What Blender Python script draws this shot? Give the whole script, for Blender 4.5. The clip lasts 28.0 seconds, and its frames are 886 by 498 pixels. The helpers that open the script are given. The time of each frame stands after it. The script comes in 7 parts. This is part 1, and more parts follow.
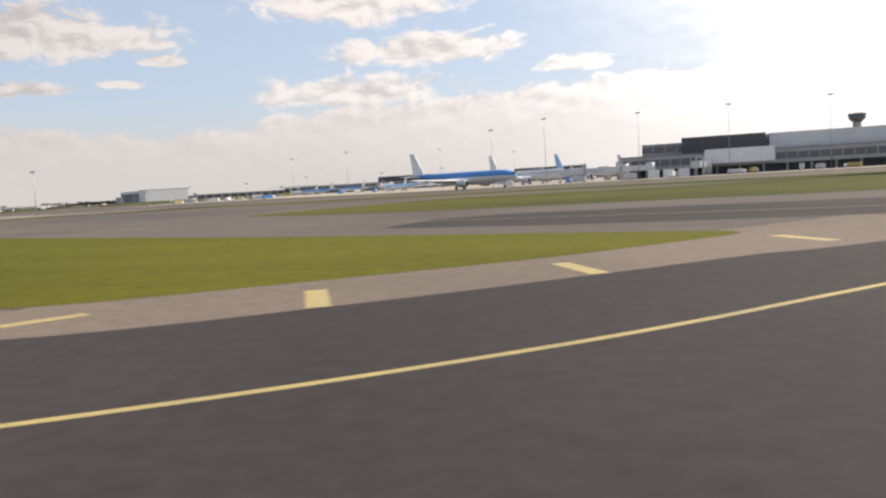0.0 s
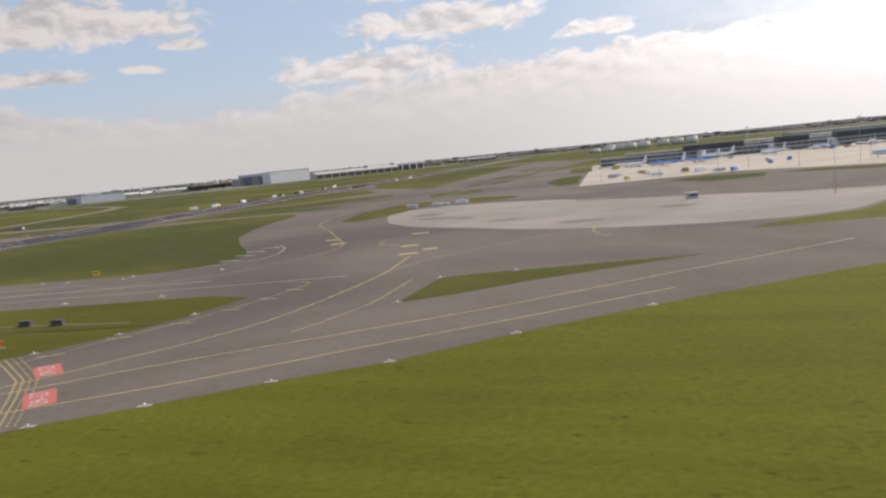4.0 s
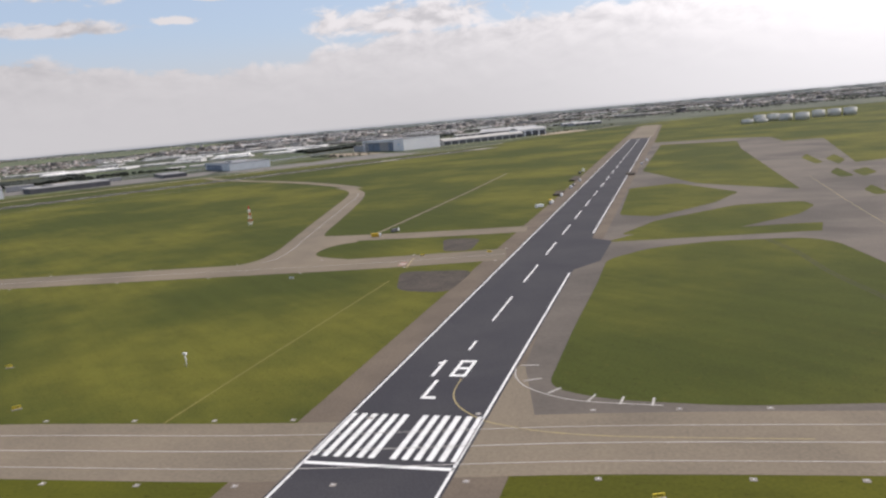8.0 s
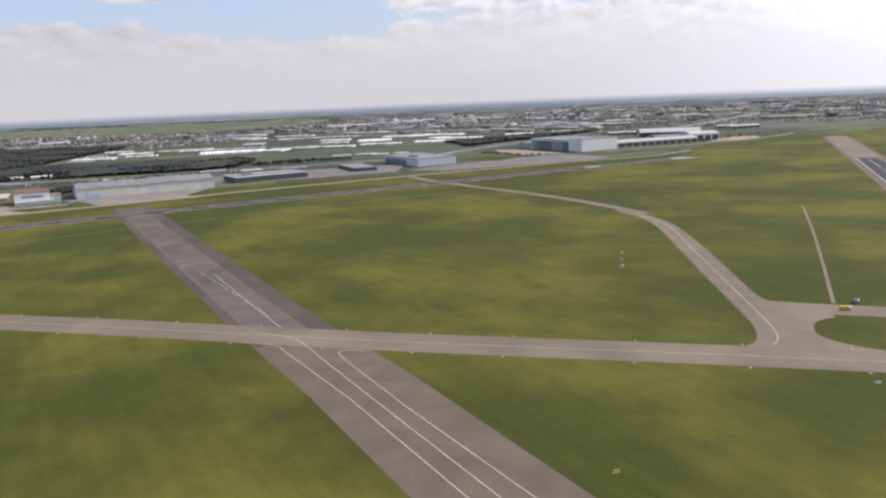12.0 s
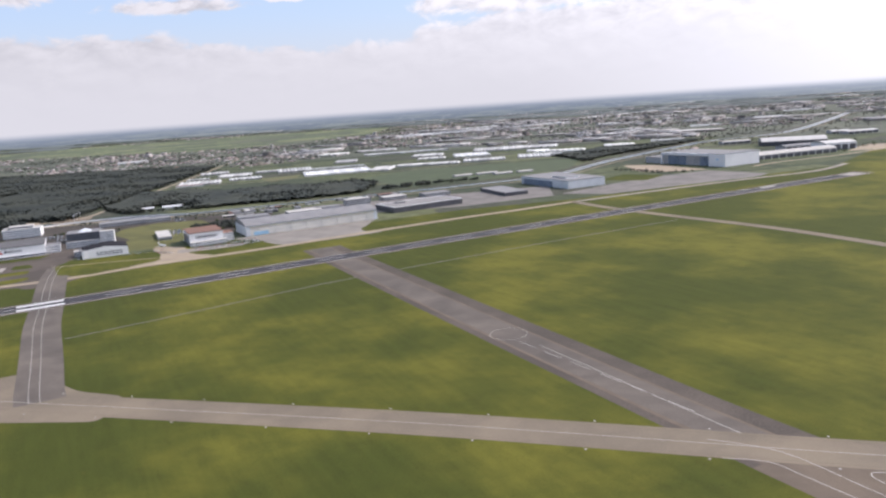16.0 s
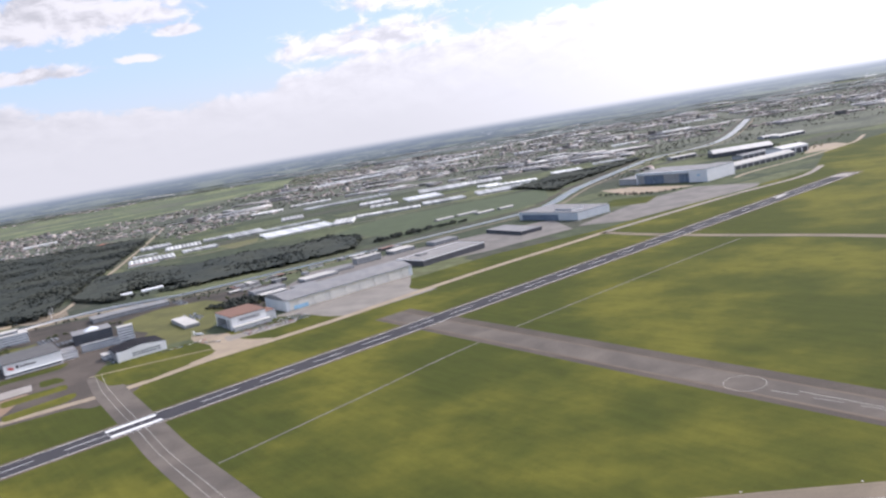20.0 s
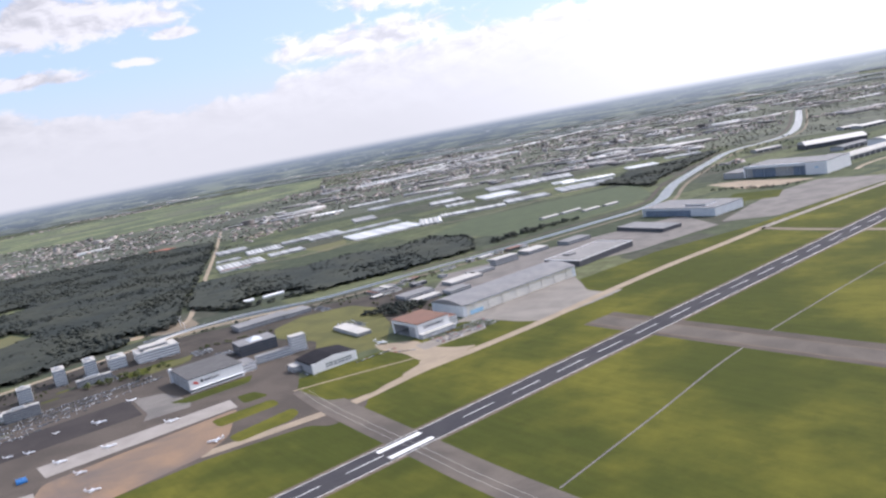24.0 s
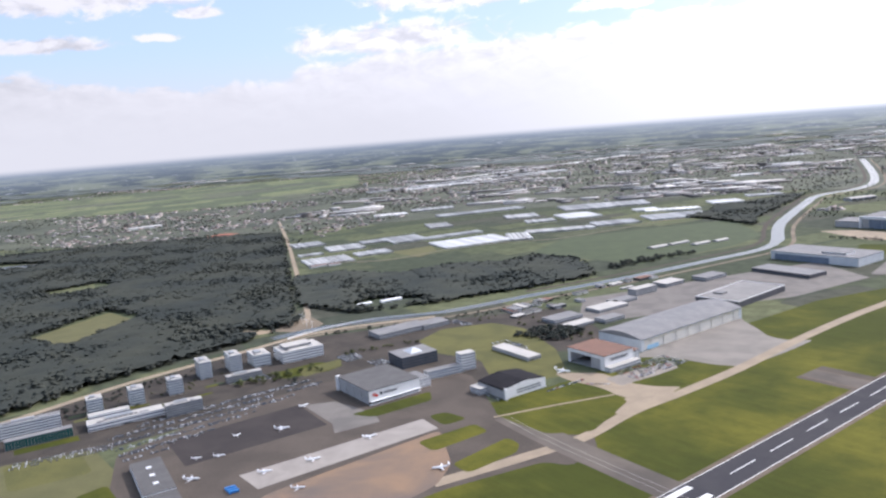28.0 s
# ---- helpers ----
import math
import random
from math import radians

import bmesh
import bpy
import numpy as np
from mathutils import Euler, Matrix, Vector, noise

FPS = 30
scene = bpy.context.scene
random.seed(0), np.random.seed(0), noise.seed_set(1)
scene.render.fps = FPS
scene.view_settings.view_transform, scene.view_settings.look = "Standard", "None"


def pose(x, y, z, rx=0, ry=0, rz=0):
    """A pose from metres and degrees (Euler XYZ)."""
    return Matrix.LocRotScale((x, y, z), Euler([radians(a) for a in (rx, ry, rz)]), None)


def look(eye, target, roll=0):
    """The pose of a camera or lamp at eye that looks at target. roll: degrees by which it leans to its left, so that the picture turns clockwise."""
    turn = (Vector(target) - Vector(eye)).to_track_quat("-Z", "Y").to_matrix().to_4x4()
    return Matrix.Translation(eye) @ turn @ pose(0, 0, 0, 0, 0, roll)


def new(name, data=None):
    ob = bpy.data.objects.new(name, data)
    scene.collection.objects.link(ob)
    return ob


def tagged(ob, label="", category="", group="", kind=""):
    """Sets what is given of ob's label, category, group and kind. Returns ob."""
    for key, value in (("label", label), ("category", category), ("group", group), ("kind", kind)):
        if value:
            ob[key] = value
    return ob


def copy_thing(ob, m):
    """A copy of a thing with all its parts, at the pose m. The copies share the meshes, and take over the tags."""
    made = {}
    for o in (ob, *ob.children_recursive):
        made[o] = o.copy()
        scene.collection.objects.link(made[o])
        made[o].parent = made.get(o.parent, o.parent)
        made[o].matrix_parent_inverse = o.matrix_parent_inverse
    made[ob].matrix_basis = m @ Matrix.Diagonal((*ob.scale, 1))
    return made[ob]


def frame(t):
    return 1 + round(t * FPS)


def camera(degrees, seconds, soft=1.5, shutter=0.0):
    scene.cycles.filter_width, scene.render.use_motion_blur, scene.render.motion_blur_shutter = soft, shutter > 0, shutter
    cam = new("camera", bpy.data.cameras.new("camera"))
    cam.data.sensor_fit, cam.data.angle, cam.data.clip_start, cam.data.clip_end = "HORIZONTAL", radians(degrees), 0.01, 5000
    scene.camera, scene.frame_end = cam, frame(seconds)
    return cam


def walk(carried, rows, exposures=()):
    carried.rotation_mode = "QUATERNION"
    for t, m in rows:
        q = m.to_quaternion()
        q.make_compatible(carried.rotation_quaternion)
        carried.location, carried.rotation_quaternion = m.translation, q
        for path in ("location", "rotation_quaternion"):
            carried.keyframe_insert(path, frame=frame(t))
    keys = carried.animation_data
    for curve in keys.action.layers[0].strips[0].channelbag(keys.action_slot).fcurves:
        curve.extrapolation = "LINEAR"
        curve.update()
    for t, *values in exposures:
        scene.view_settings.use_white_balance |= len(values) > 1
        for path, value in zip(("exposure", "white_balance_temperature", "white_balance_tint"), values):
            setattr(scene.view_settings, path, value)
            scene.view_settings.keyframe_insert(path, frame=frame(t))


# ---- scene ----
# ---- camera and its flight: seconds, x (west), y (south), z (up), yaw, pitch, roll ----
cam = camera(59.48, 28.0, soft=2.4, shutter=0.08)
S = 0.48  # the whole place and its flight are drawn to this scale
FLIGHT = [
    (0, -10.9, 71.1, 4.1, 10.05, -4.85, -3.35),
    (1, -90.1, 64.1, 7.7, 9.11, -4.83, -4.88),
    (1.5, -129.7, 60.6, 9.9, 8.64, -4.76, -4.83),
    (2, -169.3, 57.1, 12.4, 10.62, -6.94, -5.50),
    (2.5, -208.9, 53.7, 15.4, 11.84, -7.08, -6.87),
    (4.5, -367.3, 39.6, 35.1, 11.68, -6.11, -4.77),
    (5, -406.9, 36.0, 42.6, 10.67, -4.65, -3.66),
    (5.5, -446.5, 32.5, 50.4, 10.69, -4.88, -4.26),
    (6, -486.1, 28.9, 58.9, 12.71, -6.70, -4.61),
    (6.5, -525.6, 25.5, 68.0, 13.12, -8.35, -5.52),
    (7, -565.2, 22.1, 77.7, 13.23, -9.93, -5.27),
    (7.5, -604.7, 18.9, 87.7, 14.28, -11.62, -7.32),
    (8, -644.3, 15.8, 97.6, 14.63, -9.79, -5.08),
    (8.5, -683.8, 12.8, 107.2, 17.14, -8.17, -5.31),
    (9, -723.4, 9.9, 116.3, 17.15, -8.10, -4.59),
    (9.5, -762.9, 7.1, 125.5, 18.34, -8.66, -4.14),
    (10, -802.4, 4.4, 134.7, 18.69, -9.27, -3.50),
    (10.5, -841.9, 1.9, 144.0, 19.03, -9.39, -3.11),
    (11, -881.4, -0.5, 153.2, 19.15, -9.51, -2.92),
    (11.5, -920.9, -2.9, 162.4, 19.47, -9.81, -2.87),
    (12, -960.3, -5.1, 171.6, 19.63, -10.98, -2.41),
    (12.5, -999.8, -7.4, 180.6, 19.75, -11.88, -2.35),
    (14.5, -1157.7, -15.8, 213.9, 18.28, -11.25, -0.64),
    (15, -1197.2, -17.6, 220.5, 18.46, -11.30, -1.39),
    (15.5, -1236.7, -19.4, 226.9, 21.35, -10.80, -2.23),
    (16, -1276.1, -21.0, 233.0, 21.81, -10.71, -3.95),
    (16.5, -1315.6, -22.5, 238.8, 17.71, -11.47, -4.35),
    (17, -1355.0, -23.9, 244.4, 15.81, -11.25, -3.46),
    (17.5, -1394.5, -25.1, 250.0, 15.74, -8.53, -4.77),
    (18, -1433.9, -26.2, 255.6, 15.06, -7.65, -5.97),
    (18.5, -1473.4, -27.0, 261.2, 14.45, -7.60, -7.89),
    (19, -1512.8, -27.7, 266.8, 14.17, -7.98, -9.21),
    (19.5, -1552.2, -28.3, 272.5, 13.48, -8.80, -9.21),
    (20, -1591.7, -28.6, 278.3, 13.17, -8.85, -9.59),
    (20.5, -1631.1, -28.9, 284.1, 12.53, -9.20, -10.15),
    (21, -1670.5, -29.1, 290.0, 11.88, -10.85, -10.37),
    (21.5, -1710.0, -29.3, 296.1, 12.02, -12.36, -10.14),
    (23.5, -1867.3, -29.3, 322.1, 9.99, -9.61, -10.45),
    (24, -1906.4, -29.3, 327.6, 13.26, -8.97, -10.64),
    (24.5, -1945.3, -28.9, 333.1, 15.41, -9.17, -9.68),
    (25, -1984.0, -28.4, 338.7, 15.76, -9.36, -8.32),
    (25.5, -2022.7, -27.8, 344.7, 15.81, -9.62, -6.81),
    (26, -2060.8, -27.1, 350.9, 15.13, -9.86, -5.37),
    (26.5, -2098.7, -26.4, 357.4, 14.72, -9.49, -3.76),
    (27, -2136.4, -26.1, 364.0, 14.02, -8.87, -3.99),
    (27.5, -2174.0, -25.7, 371.1, 13.42, -8.53, -4.36),
    (28, -2211.5, -25.5, 378.3, 13.18, -8.52, -4.62),
]
walk(cam, [(t, pose(S * x, S * y, S * z, 90 + pitch, 0, yaw) @ pose(0, 0, 0, 0, 0, roll)) for t, x, y, z, yaw, pitch, roll in FLIGHT],
     exposures=[(0.0, 0.52, 6950, 16), (1.0, 0.52, 6895, 16), (2.0, 0.42, 6840, 16), (6.0, 0.31, 6615, 17), (8.0, 0.38, 6510, 17), (10.0, 0.48, 6400, 18), (12.0, 0.50, 6300, 19), (17.0, 0.72, 6150, 20), (28.0, 0.80, 6000, 19)])

from mathutils.geometry import tessellate_polygon

# ---- sky, sun ----
SUN_AZ, SUN_EL = 50.0, 40.0  # degrees from south towards west, and above the horizon
sun_dir = Vector((math.sin(radians(SUN_AZ)) * math.cos(radians(SUN_EL)),
                  math.cos(radians(SUN_AZ)) * math.cos(radians(SUN_EL)), math.sin(radians(SUN_EL))))
sun = new("sun", bpy.data.lights.new("sun", "SUN"))
sun.data.energy, sun.data.angle, sun.data.color = 2.6, radians(0.6), (1.0, 0.94, 0.84)
sun.matrix_world = look(sun_dir * 1000, (0, 0, 0))


class Net:
    """Short hand for a node tree."""

    def __init__(self, tree):
        self.tree, self.n, self.l = tree, tree.nodes, tree.links
        self.n.clear()

    def node(self, kind, ins=None):
        nd = self.n.new(kind)
        for key, value in (ins or {}).items():
            self.put(nd.inputs[key], value)
        return nd

    def put(self, socket, value):
        if isinstance(value, bpy.types.NodeSocket):
            self.l.new(value, socket)
        else:
            socket.default_value = value

    def math(self, op, a, b=0.0, c=0.0, clamp=False):
        nd = self.node("ShaderNodeMath")
        nd.operation, nd.use_clamp = op, clamp
        for s, v in zip(nd.inputs, (a, b, c)):
            self.put(s, v)
        return nd.outputs[0]

    def vec(self, op, a, b=(0, 0, 0), scale=1.0):
        nd = self.node("ShaderNodeVectorMath")
        nd.operation = op
        self.put(nd.inputs[0], a)
        self.put(nd.inputs[1], b)
        self.put(nd.inputs[3], scale)
        return nd.outputs["Value"] if op in ("DOT_PRODUCT", "LENGTH") else nd.outputs[0]

    def noise(self, vector, scale, detail=4.0, rough=0.55, warp=0.0):
        nd = self.node("ShaderNodeTexNoise", {"Vector": vector, "Scale": scale, "Detail": detail, "Roughness": rough, "Distortion": warp})
        return nd.outputs["Fac"]

    def span(self, value, lo, hi, to_lo=0.0, to_hi=1.0):
        nd = self.node("ShaderNodeMapRange", {"Value": value, "From Min": lo, "From Max": hi, "To Min": to_lo, "To Max": to_hi})
        nd.interpolation_type = "SMOOTHSTEP"
        return nd.outputs[0]

    def mix(self, fac, a, b, blend="MIX"):
        nd = self.node("ShaderNodeMix")
        nd.data_type, nd.blend_type = "RGBA", blend
        for s, v in ((nd.inputs[0], fac), (nd.inputs[6], a), (nd.inputs[7], b)):
            self.put(s, (*v, 1.0) if isinstance(v, tuple) and len(v) == 3 else v)
        return nd.outputs[2]


def build_world():
    world = bpy.data.worlds.new("sky")
    world.use_nodes = True
    scene.world = world
    w = Net(world.node_tree)
    d = w.vec("NORMALIZE", w.node("ShaderNodeTexCoord").outputs["Generated"])
    sep = w.node("ShaderNodeSeparateXYZ", {0: d}).outputs
    up = w.math("MAXIMUM", sep[2], 0.0)
    air_node = w.node("ShaderNodeTexSky")
    air_node.sky_type, air_node.sun_disc = "NISHITA", False
    air_node.sun_elevation, air_node.sun_rotation = radians(SUN_EL), radians(SUN_AZ)
    air_node.air_density, air_node.dust_density, air_node.ozone_density = 1.0, 1.6, 1.2
    clear = w.vec("SCALE", air_node.outputs[0], scale=0.105)
    clear = w.mix(0.55, clear, (0.385, 0.490, 0.620))
    near_sun = w.math("MAXIMUM", w.vec("DOT_PRODUCT", d, tuple(sun_dir)), 0.0)
    # bearing from south and height over the horizon, in degrees
    az = w.math("DEGREES", w.math("ARCTAN2", sep[0], sep[1]))
    el = w.math("DEGREES", w.math("ARCSINE", sep[2]))
    grain = w.node("ShaderNodeCombineXYZ", {0: w.math("MULTIPLY", az, 0.40), 1: w.math("MULTIPLY", el, 0.80), 2: 0.0}).outputs[0]
    lumps = w.noise(grain, 1.0, 10.0, 0.62, 0.5)
    lit = w.noise(w.vec("ADD", grain, (0.20, 0.42, 0.0)), 1.0, 8.0, 0.58, 0.5)
    # the bank of cloud over the horizon: its rim dips in the south-east and rises towards the sun
    rim = w.math("ADD", w.span(az, -44.0, -29.0, 5.9, 4.5), w.math("ADD", w.span(az, -28.0, -15.0, 0.0, 1.9), w.span(az, -12.0, 6.0, 0.0, 0.9)))
    body = w.math("MINIMUM", w.math("DIVIDE", w.math("SUBTRACT", rim, el), 1.6), 0.75)
    # cumulus over it: bearing, height, half width, half height
    for a, e, wide, tall in ((-15.0, 12.9, 7.2, 2.0), (-10.3, 9.5, 6.6, 1.35), (0.6, 7.9, 3.0, 0.62), (-15.5, 6.7, 7.0, 1.25), (-36.8, 10.7, 8.4, 2.0), (-39.0, 7.4, 4.2, 0.6),
                             (-28.8, 9.3, 1.7, 0.42), (-31.4, 7.8, 1.4, 0.34), (17.6, 9.4, 4.4, 1.4), (-50.0, 8.4, 5.0, 1.2), (8.0, 13.5, 6.0, 1.2), (-30.0, 15.8, 5.0, 1.2)):
        up_v = w.math("DIVIDE", w.math("SUBTRACT", el, e), tall)
        low_v = w.math("MULTIPLY", up_v, -1.5)
        reach_u = w.math("DIVIDE", w.math("SUBTRACT", az, a), wide)
        away = w.math("SQRT", w.math("ADD", w.math("MULTIPLY", reach_u, reach_u), w.math("POWER", w.math("MAXIMUM", up_v, low_v), 2.0)))
        body = w.math("MAXIMUM", body, w.math("MINIMUM", w.math("MULTIPLY", w.math("SUBTRACT", 1.25, away), 0.72), 0.75))
    body = w.math("ADD", body, w.math("MULTIPLY", w.math("SUBTRACT", lumps, 0.5), 1.9))
    near = w.span(body, 0.0, 0.42)
    # broken cumulus over the rest of the sky
    inv = w.math("DIVIDE", 1.0, w.math("ADD", up, 0.30))
    flat = w.node("ShaderNodeCombineXYZ", {0: w.math("MULTIPLY", sep[0], inv), 1: w.math("MULTIPLY", sep[1], inv), 2: w.math("MULTIPLY", up, 5.0)}).outputs[0]
    puffs = w.noise(flat, 1.55, 9.0, 0.55, 0.2)
    high = w.math("MULTIPLY", w.span(puffs, 0.52, 0.62), w.span(el, 15.0, 19.0))
    veil = w.span(near_sun, 0.52, 0.90, 0.0, 0.95)
    mask = w.math("MAXIMUM", w.math("MAXIMUM", near, high), veil)
    # sunlit rims and grey undersides
    shade = w.math("ADD", w.math("SUBTRACT", lit, lumps), w.math("MULTIPLY", w.math("SUBTRACT", w.noise(grain, 0.42, 4.0, 0.5), 0.5), 0.55))
    grey = w.span(w.math("MULTIPLY", w.math("SUBTRACT", shade, 0.05), w.span(el, 3.0, 8.0, 0.25, 1.1)), -0.21, 0.20)
    cloud = w.mix(grey, (0.600, 0.598, 0.592), (0.412, 0.416, 0.422))
    cloud = w.vec("SCALE", cloud, scale=w.span(az, -48.0, -8.0, 0.86, 1.10))
    glow = w.span(near_sun, 0.46, 0.94, 0.0, 0.9)
    cloud = w.vec("ADD", cloud, w.node("ShaderNodeCombineXYZ", {0: glow, 1: w.math("MULTIPLY", glow, 0.99), 2: w.math("MULTIPLY", glow, 0.96)}).outputs[0])
    above = w.mix(mask, clear, cloud)
    haze = w.span(up, 0.0, 0.13, 0.95, 0.0)
    above = w.mix(haze, above, w.mix(w.span(near_sun, 0.28, 0.82), (0.455, 0.458, 0.458), (0.76, 0.77, 0.77)))
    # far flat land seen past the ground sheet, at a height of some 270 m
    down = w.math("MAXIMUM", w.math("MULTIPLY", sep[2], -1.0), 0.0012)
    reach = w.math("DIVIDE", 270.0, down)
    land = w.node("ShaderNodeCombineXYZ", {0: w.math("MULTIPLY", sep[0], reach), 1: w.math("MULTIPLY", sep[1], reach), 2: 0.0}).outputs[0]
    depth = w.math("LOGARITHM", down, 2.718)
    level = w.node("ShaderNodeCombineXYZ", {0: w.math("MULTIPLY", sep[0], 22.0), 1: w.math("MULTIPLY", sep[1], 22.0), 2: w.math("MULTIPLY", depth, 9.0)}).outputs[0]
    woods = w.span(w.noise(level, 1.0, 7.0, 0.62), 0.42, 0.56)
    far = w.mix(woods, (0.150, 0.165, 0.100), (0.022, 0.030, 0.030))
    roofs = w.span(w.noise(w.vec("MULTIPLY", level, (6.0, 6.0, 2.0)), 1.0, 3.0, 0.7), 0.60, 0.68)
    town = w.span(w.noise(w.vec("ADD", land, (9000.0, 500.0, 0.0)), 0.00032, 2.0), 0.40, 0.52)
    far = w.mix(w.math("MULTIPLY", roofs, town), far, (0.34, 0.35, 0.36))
    # distance haze, mixed into the far land's colour by reach
    far_haze = w.math("SUBTRACT", 1.0, w.math("POWER", 2.718, w.math("MINIMUM", w.math("MULTIPLY", w.math("SUBTRACT", reach, 3500.0), -0.000075), 0.0)))
    below = w.mix(far_haze, far, w.mix(w.span(near_sun, 0.3, 0.9), (0.205, 0.245, 0.295), (0.47, 0.52, 0.565)))
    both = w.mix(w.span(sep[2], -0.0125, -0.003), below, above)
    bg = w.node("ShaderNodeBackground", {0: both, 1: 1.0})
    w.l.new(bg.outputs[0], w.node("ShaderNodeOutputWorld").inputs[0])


build_world()


# ---- materials ----
def mat(name, col, col2=None, rough=0.8, scale=(0.03, 1.2), amount=0.5, fine=0.25, bump=0.0, metal=0.0, spec=0.3, shuffle=0.0, island=0.0):
    """Two colours mixed by noise at two scales (per metre); shuffle and island vary whole objects or loose pieces."""
    m = bpy.data.materials.new(name)
    m.use_nodes = True
    w = Net(m.node_tree)
    geo = w.node("ShaderNodeNewGeometry").outputs
    pos = w.vec("SCALE", geo["Position"], scale=1.0 / S)
    wide = w.noise(pos, scale[0], 5.0, 0.6, 0.4)
    small = w.noise(pos, scale[1], 4.0, 0.65)
    col2 = col2 or tuple(c * 0.72 for c in col)
    out = w.mix(w.math("MULTIPLY", w.span(wide, 0.32, 0.68), amount), col, col2)
    gain = w.span(small, 0.25, 0.75, 1.0 - fine, 1.0 + fine)
    if shuffle:
        gain = w.math("MULTIPLY", gain, w.span(w.node("ShaderNodeObjectInfo").outputs["Random"], 0.0, 1.0, 1.0 - shuffle, 1.0 + shuffle))
    if island:
        gain = w.math("MULTIPLY", gain, w.span(geo["Random Per Island"], 0.0, 1.0, 1.0 - island, 1.0 + island))
    out = w.vec("SCALE", out, scale=gain)
    ins = {"Base Color": out, "Roughness": rough, "Metallic": metal, "Specular IOR Level": spec}
    if bump:
        ins["Normal"] = w.node("ShaderNodeBump", {"Height": small, "Strength": 0.6, "Distance": bump * S}).outputs[0]
    b = w.node("ShaderNodeBsdfPrincipled", ins)
    w.l.new(b.outputs[0], w.node("ShaderNodeOutputMaterial").inputs[0])
    return m


def grass_mat(name, dry, lush_shade, dark, stripe=0.0, angle=0.0):
    """Mown airfield grass: broad dry and dark green patches imitating cloud shade, mowing lanes, tufts."""
    m = bpy.data.materials.new(name)
    m.use_nodes = True
    w = Net(m.node_tree)
    pos = w.vec("SCALE", w.node("ShaderNodeNewGeometry").outputs["Position"], scale=1.0 / S)
    broad = w.noise(pos, 0.0048, 6.0, 0.58, 0.0)
    mid = w.noise(pos, 0.035, 5.0, 0.62, 0.0)
    tuft = w.noise(pos, 0.9, 4.0, 0.7)
    # broad mottling puts cloud shade into the grass colour
    out = w.mix(w.span(broad, 0.33, 0.60), dry, lush_shade)
    out = w.mix(w.math("MULTIPLY", w.span(mid, 0.42, 0.80), 0.45), out, dark)
    turner = w.node("ShaderNodeVectorRotate", {"Vector": pos})
    turner.rotation_type = "Z_AXIS"
    turner.inputs["Angle"].default_value = radians(angle)
    turn = turner.outputs[0]
    lane = w.noise(w.vec("MULTIPLY", turn, (0.010, 0.11, 0.0)), 1.0, 3.0, 0.6)
    gain = w.math("MULTIPLY", w.span(tuft, 0.2, 0.8, 0.80, 1.20), w.span(lane, 0.3, 0.7, 1.0 - stripe, 1.0 + stripe))
    holes = w.span(w.noise(w.vec("MULTIPLY", pos, (0.30, 0.75, 0.0)), 1.0, 3.0, 0.55), 0.62, 0.70, 1.0, 0.62)
    worn = w.span(w.noise(w.vec("ADD", pos, (31.0, 7.0, 0.0)), 0.20, 4.0, 0.6), 0.60, 0.72, 0.0, 0.35)
    out = w.mix(worn, out, (0.088, 0.070, 0.014))
    out = w.vec("SCALE", out, scale=w.math("MULTIPLY", gain, holes))
    bmp = w.node("ShaderNodeBump", {"Height": tuft, "Strength": 0.5, "Distance": 0.12 * S}).outputs[0]
    b = w.node("ShaderNodeBsdfPrincipled", {"Base Color": out, "Roughness": 0.95, "Specular IOR Level": 0.1, "Normal": bmp})
    w.l.new(b.outputs[0], w.node("ShaderNodeOutputMaterial").inputs[0])
    return m


def fields_mat(name, gain=1.0, size=1.0):
    """Open land round the airfield: airfield grass inside, meadows and hedged plots of several greens outside."""
    m = bpy.data.materials.new(name)
    m.use_nodes = True
    w = Net(m.node_tree)
    pos = w.vec("SCALE", w.node("ShaderNodeNewGeometry").outputs["Position"], scale=1.0 / S)
    turner = w.node("ShaderNodeVectorRotate", {"Vector": pos})
    turner.rotation_type = "Z_AXIS"
    turner.inputs["Angle"].default_value = radians(-38.0)
    turn = turner.outputs[0]
    cells = w.node("ShaderNodeTexVoronoi", {"Vector": w.vec("MULTIPLY", turn, (0.0034 * size, 0.0075 * size, 0.0)), "Scale": 1.0, "Randomness": 0.7})
    cells.distance = "CHEBYCHEV"
    hue = w.node("ShaderNodeSeparateXYZ", {0: cells.outputs["Color"]}).outputs
    # plot greens greyed to stand in for distance haze
    plot = w.mix(hue[0], (0.050, 0.059, 0.033), (0.074, 0.080, 0.043))
    plot = w.mix(w.span(hue[1], 0.72, 0.80), plot, (0.046, 0.048, 0.036))
    edge = w.span(cells.outputs["Distance"], 0.40, 0.47)
    plot = w.mix(w.math("MULTIPLY", edge, 0.7), plot, (0.030, 0.037, 0.026))
    mid = w.noise(pos, 0.03, 6.0, 0.65, 0.3)
    tuft = w.noise(pos, 0.5, 4.0, 0.7)
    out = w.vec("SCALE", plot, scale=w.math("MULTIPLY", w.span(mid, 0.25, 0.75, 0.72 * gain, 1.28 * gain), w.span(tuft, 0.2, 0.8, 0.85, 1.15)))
    b = w.node("ShaderNodeBsdfPrincipled", {"Base Color": out, "Roughness": 0.95, "Specular IOR Level": 0.1})
    w.l.new(b.outputs[0], w.node("ShaderNodeOutputMaterial").inputs[0])
    return m


